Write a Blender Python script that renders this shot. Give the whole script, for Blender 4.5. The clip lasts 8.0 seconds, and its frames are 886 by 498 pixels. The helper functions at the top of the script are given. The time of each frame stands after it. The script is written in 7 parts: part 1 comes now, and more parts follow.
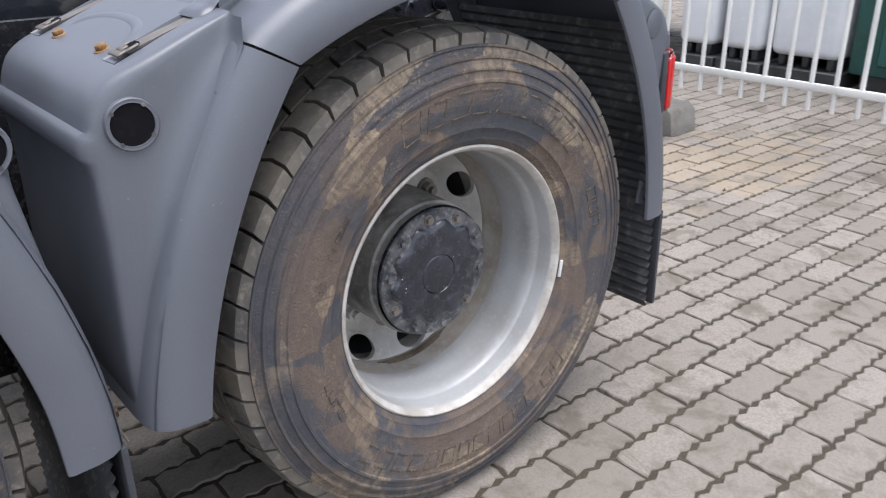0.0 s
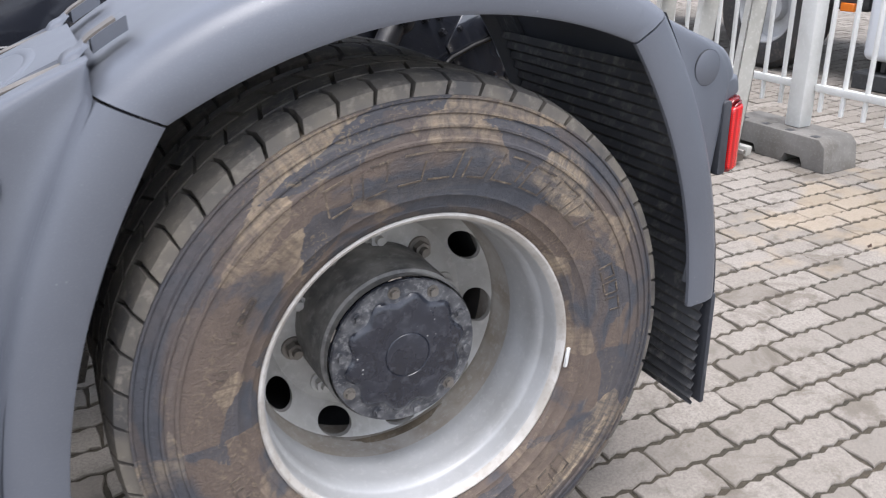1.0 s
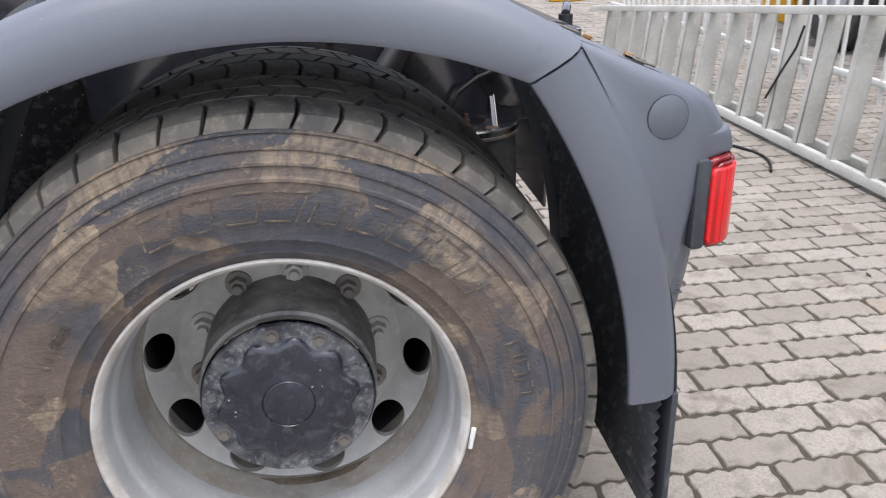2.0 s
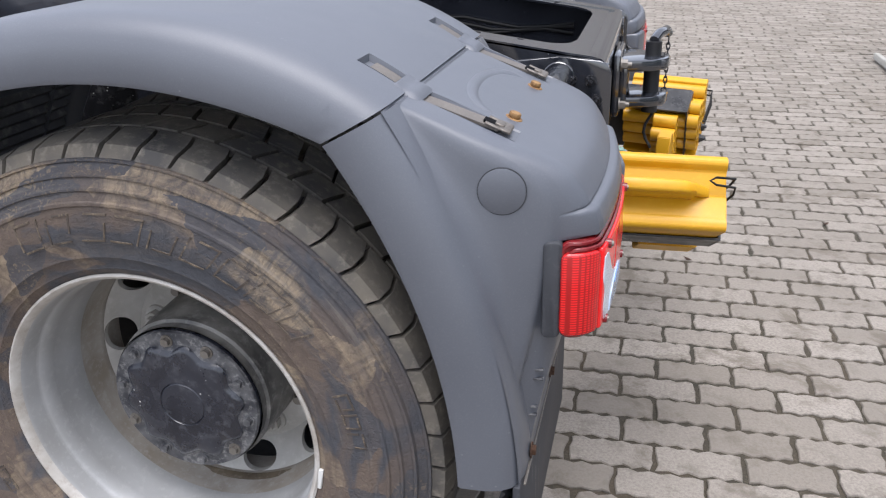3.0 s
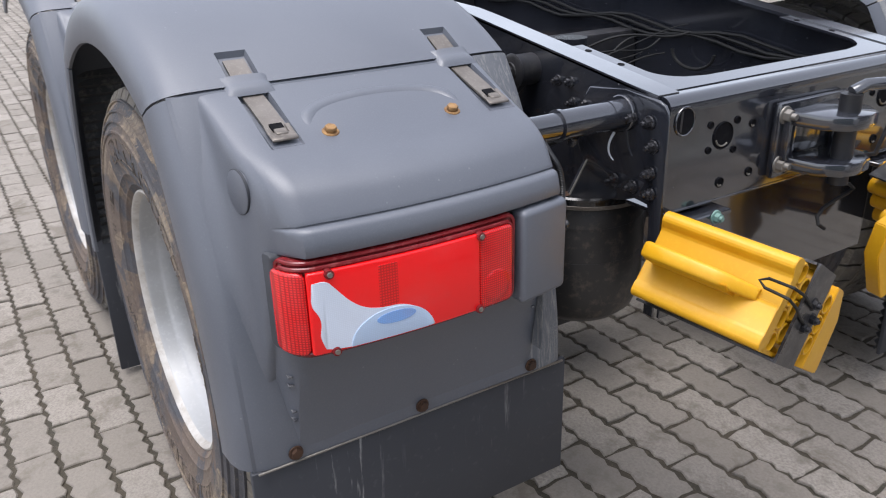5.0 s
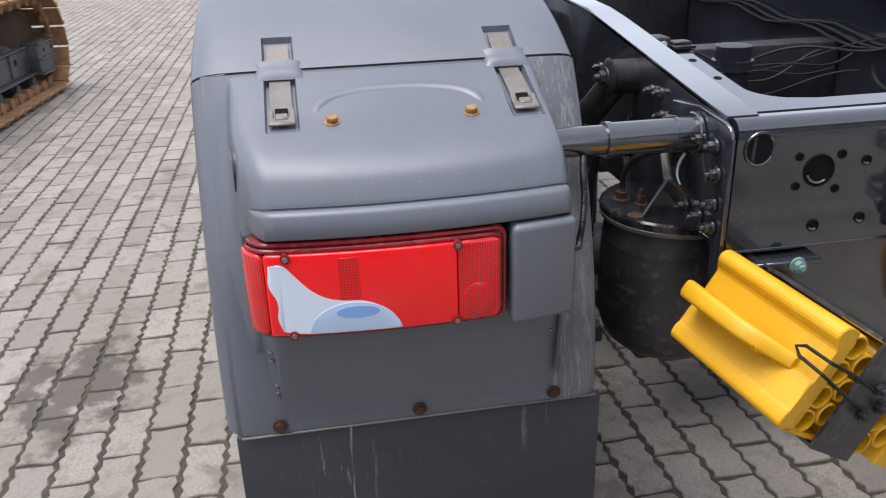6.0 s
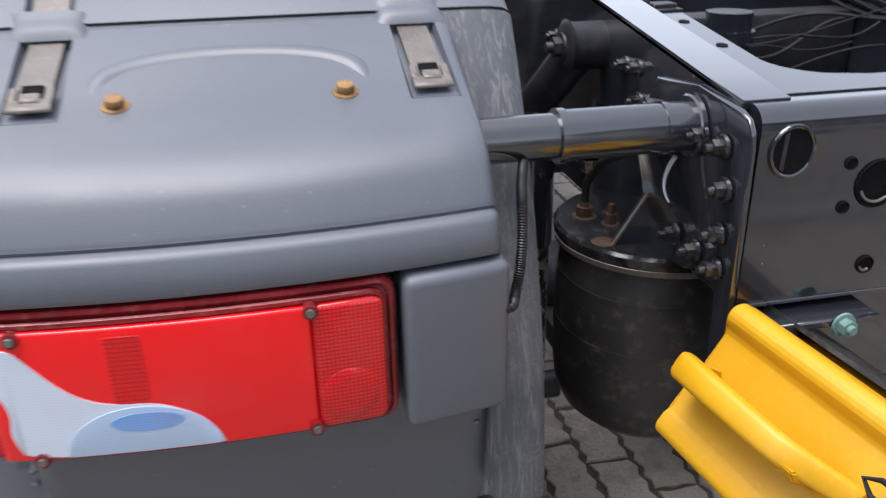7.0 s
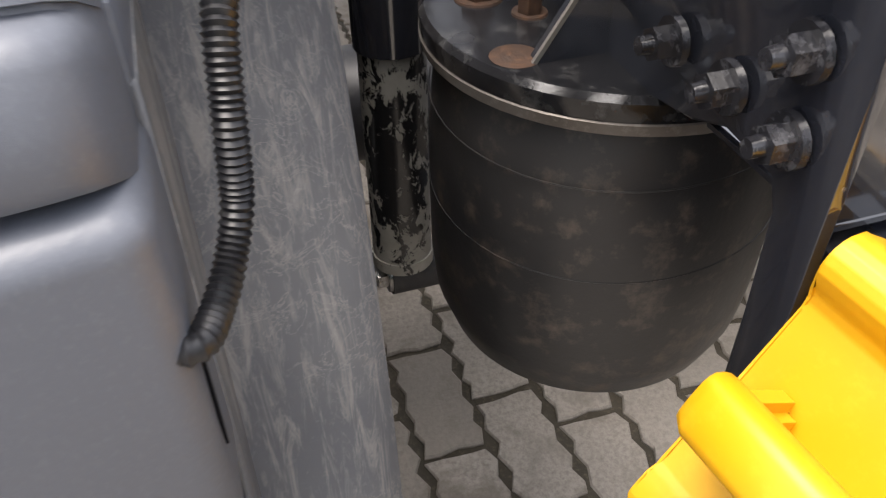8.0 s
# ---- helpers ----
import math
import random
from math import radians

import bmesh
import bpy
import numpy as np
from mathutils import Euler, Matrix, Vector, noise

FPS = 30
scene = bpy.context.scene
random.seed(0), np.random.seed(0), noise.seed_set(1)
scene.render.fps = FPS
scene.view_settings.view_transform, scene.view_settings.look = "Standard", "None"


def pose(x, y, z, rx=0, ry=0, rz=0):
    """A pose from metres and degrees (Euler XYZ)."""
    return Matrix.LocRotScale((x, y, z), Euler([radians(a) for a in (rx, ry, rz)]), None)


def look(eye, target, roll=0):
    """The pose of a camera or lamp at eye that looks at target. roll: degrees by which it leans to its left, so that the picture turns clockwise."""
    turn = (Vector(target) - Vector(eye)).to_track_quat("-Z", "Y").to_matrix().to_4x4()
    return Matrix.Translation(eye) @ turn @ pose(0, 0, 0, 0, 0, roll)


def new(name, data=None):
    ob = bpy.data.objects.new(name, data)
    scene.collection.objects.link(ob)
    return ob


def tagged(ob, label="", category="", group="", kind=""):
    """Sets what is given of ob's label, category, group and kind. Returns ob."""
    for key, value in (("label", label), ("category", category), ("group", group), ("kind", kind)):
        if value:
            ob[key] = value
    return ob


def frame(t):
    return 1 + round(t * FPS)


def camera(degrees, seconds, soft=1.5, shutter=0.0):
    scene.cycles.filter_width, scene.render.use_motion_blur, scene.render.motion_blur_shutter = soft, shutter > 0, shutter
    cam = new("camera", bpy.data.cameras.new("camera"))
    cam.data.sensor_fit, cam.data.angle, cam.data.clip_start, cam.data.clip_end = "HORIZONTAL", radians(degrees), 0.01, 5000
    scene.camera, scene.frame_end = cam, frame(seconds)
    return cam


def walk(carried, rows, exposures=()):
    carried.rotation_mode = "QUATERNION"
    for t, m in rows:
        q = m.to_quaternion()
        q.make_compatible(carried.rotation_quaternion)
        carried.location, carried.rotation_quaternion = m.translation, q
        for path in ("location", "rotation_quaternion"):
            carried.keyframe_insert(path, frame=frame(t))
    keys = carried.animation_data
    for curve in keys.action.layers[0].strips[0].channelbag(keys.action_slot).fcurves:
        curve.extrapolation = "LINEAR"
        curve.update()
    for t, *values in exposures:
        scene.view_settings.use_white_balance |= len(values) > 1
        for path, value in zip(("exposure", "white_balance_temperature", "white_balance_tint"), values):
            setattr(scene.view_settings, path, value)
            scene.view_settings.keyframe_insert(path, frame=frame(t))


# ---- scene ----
cam = camera(57.63, 8.0, soft=1.1, shutter=0.2)
PATH = [
    (0, pose(-1.0165, -1.1621, 1.2631, 66.756, 0, -39.720) @ pose(0, 0, 0, 0, 0, -0.810)),
    (0.5, pose(-0.7861, -1.1515, 1.2646, 66.898, 0, -31.395) @ pose(0, 0, 0, 0, 0, -1.025)),
    (1, pose(-0.5154, -1.1344, 1.2892, 66.911, 0, -26.158) @ pose(0, 0, 0, 0, 0, -1.529)),
    (1.5, pose(-0.2065, -1.1347, 1.3019, 67.103, 0, -18.508) @ pose(0, 0, 0, 0, 0, -1.336)),
    (2, pose(0.1077, -1.1254, 1.2904, 67.232, 0, -7.856) @ pose(0, 0, 0, 0, 0, -1.356)),
    (2.2, pose(0.2685, -1.0950, 1.3064, 67.364, 0, -3.347) @ pose(0, 0, 0, 0, 0, -1.504)),
    (3.3, pose(0.9761, -0.9539, 1.3732, 66.042, 0, 21.390) @ pose(0, 0, 0, 0, 0, -1.558)),
    (3.5, pose(1.0953, -0.8817, 1.3710, 66.154, 0, 25.751) @ pose(0, 0, 0, 0, 0, -1.610)),
    (4, pose(1.3216, -0.6913, 1.3807, 66.433, 0, 36.861) @ pose(0, 0, 0, 0, 0, -1.696)),
    (4.5, pose(1.5601, -0.5260, 1.3838, 66.461, 0, 47.814) @ pose(0, 0, 0, 0, 0, -1.609)),
    (4.7, pose(1.6264, -0.4503, 1.3755, 66.577, 0, 52.103) @ pose(0, 0, 0, 0, 0, -1.568)),
    (5.8, pose(1.8362, 0.0567, 1.3764, 66.862, 0, 76.077) @ pose(0, 0, 0, 0, 0, -1.700)),
    (6, pose(1.8365, 0.1238, 1.3620, 66.861, 0, 80.259) @ pose(0, 0, 0, 0, 0, -1.694)),
    (6.2, look((1.798, 0.164, 1.350), (-0.022, 0.390, 0.552), -1.5)),
    (6.5, pose(1.6867, 0.2193, 1.3152, 66.782, 0, 84.308) @ pose(0, 0, 0, 0, 0, -1.541)),
    (7, pose(1.4103, 0.3150, 1.2419, 66.030, 0, 78.084) @ pose(0, 0, 0, 0, 0, -0.993)),
    (7.2, pose(1.2734, 0.3707, 1.1876, 63.343, 0, 74.574) @ pose(0, 0, 0, 0, 0, -0.490)),
    (7.5, pose(1.0821, 0.4647, 1.1168, 58.414, 0, 72.809) @ pose(0, 0, 0, 0, 0, -0.639)),
    (7.7, pose(1.0022, 0.5038, 1.0804, 53.900, 0, 73.800) @ pose(0, 0, 0, 0, 0, -0.700)),
    (8, pose(0.9223, 0.5429, 1.0439, 50.064, 0, 72.468) @ pose(0, 0, 0, 0, 0, -0.712)),
]
walk(cam, PATH, [(0.0, 1.22, 6250, 13), (1.0, 1.42, 6250, 13), (1.5, 1.5, 6250, 13), (2.0, 1.42, 6300, 13), (3.5, 1.18, 6300, 13), (7.0, 1.2, 6300, 13), (7.5, 1.4, 6450, 13), (8.0, 1.95, 6900, 13)])

# world, sun
world = bpy.data.worlds.new("world")
scene.world = world
world.use_nodes = True
wn = world.node_tree.nodes
wl = world.node_tree.links
sky = wn.new("ShaderNodeTexSky")
sky.sky_type = "NISHITA"
sky.sun_disc = False
sky.sun_elevation = radians(77)
sky.sun_rotation = radians(177)
sky.air_density = 1.0
sky.dust_density = 2.0
soften = wn.new("ShaderNodeHueSaturation")
soften.inputs["Saturation"].default_value = 0.36
wl.new(sky.outputs[0], soften.inputs["Color"])
wl.new(soften.outputs[0], wn["Background"].inputs["Color"])
wn["Background"].inputs["Strength"].default_value = 0.15
sun = new("sun", bpy.data.lights.new("sun", "SUN"))
sun.data.energy = 1.35
sun.data.angle = radians(44)
sun.data.color = (1.0, 0.975, 0.94)
sun.matrix_world = look((0.25, -0.9, 4.0), (0, 0, 0))

# ---------------------------------------------------------------- materials
def material(name, rough=0.5, metal=0.0, spec=0.5):
    m = bpy.data.materials.new(name)
    m.use_nodes = True
    b = m.node_tree.nodes["Principled BSDF"]
    b.inputs["Roughness"].default_value = rough
    b.inputs["Metallic"].default_value = metal
    b.inputs["Specular IOR Level"].default_value = spec
    return m, m.node_tree.nodes, m.node_tree.links, b


def coords(nodes, kind="Object"):
    return nodes.new("ShaderNodeTexCoord").outputs[kind]


def noise_node(nodes, links, vec, scale, detail=5.0, rough=0.55, stretch=None, distortion=0.0):
    if stretch:
        mp = nodes.new("ShaderNodeMapping")
        mp.inputs["Scale"].default_value = stretch
        links.new(vec, mp.inputs["Vector"])
        vec = mp.outputs[0]
    n = nodes.new("ShaderNodeTexNoise")
    n.inputs["Scale"].default_value = scale
    n.inputs["Detail"].default_value = detail
    n.inputs["Roughness"].default_value = rough
    n.inputs["Distortion"].default_value = distortion
    links.new(vec, n.inputs["Vector"])
    return n.outputs["Fac"]


def ramp(nodes, links, fac, stops):
    r = nodes.new("ShaderNodeValToRGB")
    e = r.color_ramp.elements
    while len(e) < len(stops):
        e.new(0.5)
    for el, (p, c) in zip(e, stops):
        el.position = p
        el.color = (*c, 1) if len(c) == 3 else c
    links.new(fac, r.inputs[0])
    return r.outputs[0]


def grey(a):
    return (a, a, a)


def mix(nodes, links, fac, a, b, mode="MIX"):
    m = nodes.new("ShaderNodeMix")
    m.data_type = "RGBA"
    m.blend_type = mode
    if isinstance(fac, float):
        m.inputs[0].default_value = fac
    else:
        links.new(fac, m.inputs[0])
    for s, v in ((m.inputs[6], a), (m.inputs[7], b)):
        if isinstance(v, tuple):
            s.default_value = (*v, 1)
        else:
            links.new(v, s)
    return m.outputs[2]


def bump(nodes, links, b, fac, strength=0.2, dist=0.002):
    n = nodes.new("ShaderNodeBump")
    n.inputs["Strength"].default_value = strength
    n.inputs["Distance"].default_value = dist
    links.new(fac, n.inputs["Height"])
    links.new(n.outputs[0], b.inputs["Normal"])


def worn(name, base, dark, light, rough=0.5, metal=0.0, big=3.0, small=60.0, bump_s=0.15, bump_d=0.001, spec=0.5, speck=0.0, rough_var=0.12):
    """A surface that varies at two scales, with optional pale specks."""
    m, n, l, b = material(name, rough, metal, spec)
    v = coords(n)
    f1 = noise_node(n, l, v, big, 4)
    f2 = noise_node(n, l, v, small, 6, 0.65)
    c = mix(n, l, ramp(n, l, f1, [(0.35, grey(0.0)), (0.65, grey(1.0))]), dark, base)
    c = mix(n, l, ramp(n, l, f2, [(0.52, grey(0.0)), (0.75, grey(0.6))]), c, light)
    if speck:
        vo = n.new("ShaderNodeTexVoronoi")
        vo.inputs["Scale"].default_value = 55.0
        l.new(v, vo.inputs["Vector"])
        sp = ramp(n, l, vo.outputs["Distance"], [(0.06, grey(speck)), (0.11, grey(0.0))])
        gate = ramp(n, l, noise_node(n, l, v, 9.0, 2), [(0.55, grey(0.0)), (0.62, grey(1.0))])
        c = mix(n, l, mix(n, l, 1.0, sp, gate, "MULTIPLY"), c, (0.5, 0.5, 0.48))
    l.new(c, b.inputs["Base Color"])
    rr = ramp(n, l, f1, [(0.3, grey(max(0.02, rough - rough_var))), (0.7, grey(min(1, rough + rough_var)))])
    l.new(rr, b.inputs["Roughness"])
    bump(n, l, b, f2, bump_s, bump_d)
    return m


M_FENDER = worn("grey fender plastic", (0.110, 0.119, 0.140), (0.092, 0.100, 0.119), (0.133, 0.142, 0.160), 0.44, 0, 2.2, 380, 0.3, 0.0006, 0.65, 0.16)
M_LINER = worn("black ribbed liner", (0.085, 0.085, 0.088), (0.040, 0.041, 0.045), (0.34, 0.32, 0.29), 0.6, 0, 6, 30, 0.3, 0.002)
M_RIM = worn("silver rim paint", (0.41, 0.415, 0.42), (0.34, 0.34, 0.335), (0.50, 0.50, 0.495), 0.42, 0.15, 7, 70, 0.12, 0.001, 0.5)
M_RIMEDGE = worn("chalky rim flange", (0.56, 0.54, 0.51), (0.4, 0.37, 0.33), (0.28, 0.22, 0.17), 0.6, 0.1, 18, 55, 0.4, 0.001)
M_DISC = worn("dusty wheel disc", (0.50, 0.49, 0.465), (0.36, 0.345, 0.315), (0.6, 0.59, 0.57), 0.55, 0.15, 9, 50, 0.2, 0.001)
M_GRIME = worn("oily grime", (0.15, 0.118, 0.08), (0.08, 0.062, 0.042), (0.32, 0.29, 0.25), 0.5, 0, 20, 90, 0.5, 0.003)
M_HUB = worn("scuffed black hub", (0.022, 0.025, 0.037), (0.014, 0.016, 0.024), (0.10, 0.105, 0.12), 0.27, 0, 14, 60, 0.35, 0.001, 0.7, 1.0)
M_HUBSIDE = worn("dusty hub barrel", (0.27, 0.26, 0.24), (0.055, 0.055, 0.056), (0.4, 0.39, 0.37), 0.6, 0, 10, 45, 0.4, 0.002)
M_BLACK = worn("glossy black chassis paint", (0.021, 0.023, 0.030), (0.015, 0.016, 0.021), (0.032, 0.033, 0.038), 0.13, 0, 5, 30, 0.05, 0.001, 0.9, 0.25, 0.05)
M_BLACK.node_tree.nodes["Principled BSDF"].inputs["Coat Weight"].default_value = 1.0
M_BLACK.node_tree.nodes["Principled BSDF"].inputs["Coat Roughness"].default_value = 0.07
# near-black colour that paints the shade inside openings left solid
M_HOLESHADE = worn("near-black shade in openings", (0.010, 0.010, 0.012), (0.007, 0.007, 0.008), (0.02, 0.02, 0.02), 0.9, spec=0.05)
M_DUST = worn("grey dust film", (0.13, 0.13, 0.134), (0.030, 0.032, 0.040), (0.38, 0.375, 0.365), 0.55, 0, 30, 120, 0.4, 0.001)
M_RIMSTAIN = worn("brown stained rim step", (0.38, 0.355, 0.32), (0.27, 0.235, 0.19), (0.48, 0.46, 0.44), 0.6, 0, 14, 80, 0.3, 0.001)
M_BLACKMATT = worn("dull black steel", (0.020, 0.020, 0.024), (0.012, 0.012, 0.014), (0.06, 0.057, 0.052), 0.5, 0, 8, 40, 0.3, 0.001)
M_RUBBER = worn("dark air spring rubber", (0.032, 0.030, 0.029), (0.019, 0.019, 0.020), (0.15, 0.115, 0.088), 0.45, 0, 5, 40, 0.35, 0.0015)
M_STEEL = worn("bare steel", (0.42, 0.42, 0.42), (0.2, 0.19, 0.18), (0.6, 0.6, 0.6), 0.35, 0.9, 20, 120, 0.2, 0.001)
M_STRAP = worn("dulled strap steel", (0.23, 0.215, 0.195), (0.19, 0.172, 0.150), (0.29, 0.272, 0.25), 0.45, 0.6, 8, 200, 0.15, 0.0006)
M_BELT = worn("browned strap steel", (0.18, 0.162, 0.145), (0.12, 0.103, 0.088), (0.26, 0.240, 0.217), 0.5, 0.35, 14, 160, 0.2, 0.0006)
M_RUST = worn("rusty bolt", (0.33, 0.19, 0.075), (0.16, 0.08, 0.03), (0.45, 0.3, 0.14), 0.7, 0.2, 60, 200, 0.5, 0.001)
M_RUSTDARK = worn("brown rusty steel", (0.065, 0.032, 0.018), (0.036, 0.020, 0.013), (0.13, 0.066, 0.032), 0.75, 0.2, 40, 160, 0.6, 0.002)
M_YELLOW = worn("yellow plastic", (0.63, 0.328, 0.006), (0.57, 0.290, 0.005), (0.66, 0.375, 0.018), 0.42, 0, 6, 90, 0.12, 0.0006)
M_WHITE = worn("white fence paint", (0.74, 0.74, 0.71), (0.62, 0.62, 0.59), (0.8, 0.8, 0.78), 0.45, 0, 4, 50, 0.15, 0.001)
M_RAMP = worn("weathered white steel", (0.52, 0.51, 0.47), (0.38, 0.37, 0.33), (0.66, 0.65, 0.62), 0.5, 0, 3, 40, 0.2, 0.001)
M_CONCRETE = worn("grey concrete foot", (0.2, 0.19, 0.175), (0.14, 0.13, 0.115), (0.29, 0.28, 0.26), 0.9, 0, 8, 70, 0.5, 0.003)
M_TANK = worn("white plastic tank", (0.72, 0.74, 0.76), (0.6, 0.62, 0.64), (0.78, 0.8, 0.82), 0.35, 0, 2, 20, 0.1, 0.001)
M_GREEN = worn("dark green sheet steel", (0.02, 0.085, 0.075), (0.014, 0.06, 0.052), (0.04, 0.12, 0.11), 0.4, 0, 3, 30, 0.1, 0.001)
M_DARKMACH = worn("dark machine paint", (0.04, 0.041, 0.043), (0.02, 0.02, 0.02), (0.1, 0.095, 0.09), 0.45, 0, 5, 40, 0.2, 0.001)
M_TRACK = worn("rusty track steel", (0.36, 0.2, 0.095), (0.22, 0.115, 0.055), (0.46, 0.29, 0.16), 0.7, 0.2, 12, 60, 0.4, 0.002)
M_TRACKFRAME = worn("grey track frame", (0.09, 0.09, 0.09), (0.045, 0.045, 0.045), (0.17, 0.165, 0.16), 0.5, 0.1, 5, 40, 0.3, 0.001)
# for the added out-of-view wall that dims reflections in the black paint
M_UNSEENWALL = worn("plain grey of the unseen wall", (0.26, 0.25, 0.24), (0.2, 0.19, 0.18), (0.32, 0.31, 0.3), 0.9, 0, 0.4, 6, 0.3, 0.004)
M_CABLE = worn("black cable", (0.012, 0.012, 0.012), (0.009, 0.009, 0.009), (0.03, 0.03, 0.03), 0.55, 0, 30, 200, 0.1, 0.0005, 0.25)
M_CONDUIT = worn("black ribbed conduit", (0.013, 0.013, 0.015), (0.008, 0.008, 0.009), (0.05, 0.047, 0.044), 0.36, 0, 20, 150, 0.1, 0.0005)
# dark tone for the real gasket, and for shade painted on uncut recesses
M_DARKSLOT = worn("painted recess shade and dark gasket rubber", (0.040, 0.043, 0.050), (0.028, 0.030, 0.036), (0.07, 0.072, 0.08), 0.7, 0, 20, 90, 0.2, 0.001)
M_PLATE = worn("pale number tag", (0.7, 0.7, 0.68), (0.6, 0.6, 0.58), (0.75, 0.75, 0.74), 0.5)
M_MINT = worn("pale green plastic cap", (0.2, 0.34, 0.3), (0.15, 0.26, 0.23), (0.28, 0.42, 0.38), 0.5)
M_ORANGE = worn("orange marker lens", (0.8, 0.2, 0.01), (0.7, 0.15, 0.01), (0.85, 0.3, 0.03), 0.25)


def lens_material(name, base, grid, rough=0.16, dirt=0.25, step=0.8):
    """Ribbed lamp plastic over a pale reflector, with dust at its edges."""
    m, n, l, b = material(name, rough, 0.0, 0.5)
    v = coords(n)
    sep = n.new("ShaderNodeSeparateXYZ")
    l.new(v, sep.inputs[0])
    flat = n.new("ShaderNodeCombineXYZ")
    l.new(sep.outputs[1], flat.inputs[0])
    l.new(sep.outputs[2], flat.inputs[1])
    w = n.new("ShaderNodeTexBrick")
    w.offset = 0.0
    w.inputs["Scale"].default_value = grid
    w.inputs["Brick Width"].default_value = 0.5
    w.inputs["Row Height"].default_value = 0.5
    w.inputs["Mortar Size"].default_value = 0.11 if grid > 10 else 0.0
    w.inputs["Mortar Smooth"].default_value = 0.4
    l.new(flat.outputs[0], w.inputs["Vector"])
    f = noise_node(n, l, v, 12, 4)
    dusty = ramp(n, l, f, [(0.5, grey(0.0)), (0.8, grey(dirt))])
    lo = tuple(c * step for c in base)
    c = mix(n, l, w.outputs["Fac"], base, lo)
    c = mix(n, l, dusty, c, (0.35, 0.2, 0.2))
    l.new(c, b.inputs["Base Color"])
    b.inputs["Coat Weight"].default_value = 0.2
    b.inputs["Coat Roughness"].default_value = 0.06
    bump(n, l, b, w.outputs["Fac"], 0.25, 0.0008)
    return m


M_RED = lens_material("red lamp lens", (0.86, 0.006, 0.008), 1.0, 0.2, 0.08)
M_REDGRID = lens_material("ribbed red lens", (0.78, 0.010, 0.012), 128.0, 0.18, 0.10, 0.48)
M_REDFAINT = lens_material("faintly ribbed red lens", (0.80, 0.006, 0.008), 112.0, 0.2, 0.05, 0.62)
M_CLEAR = lens_material("milky clear lens", (0.66, 0.72, 0.82), 170.0, 0.15, 0.08, 0.93)
M_BLUE = lens_material("pale blue bulb dome", (0.5, 0.63, 0.82), 170.0, 0.12, 0.05, 0.93)
M_BULB = lens_material("blue bulb seen through the dome", (0.2, 0.4, 0.78), 170.0, 0.12, 0.3, 0.85)
M_LAMPRIM = worn("dusty dark red lamp rim", (0.22, 0.012, 0.016), (0.13, 0.01, 0.012), (0.3, 0.09, 0.085), 0.22, 0, 10, 60, 0.1, 0.001)


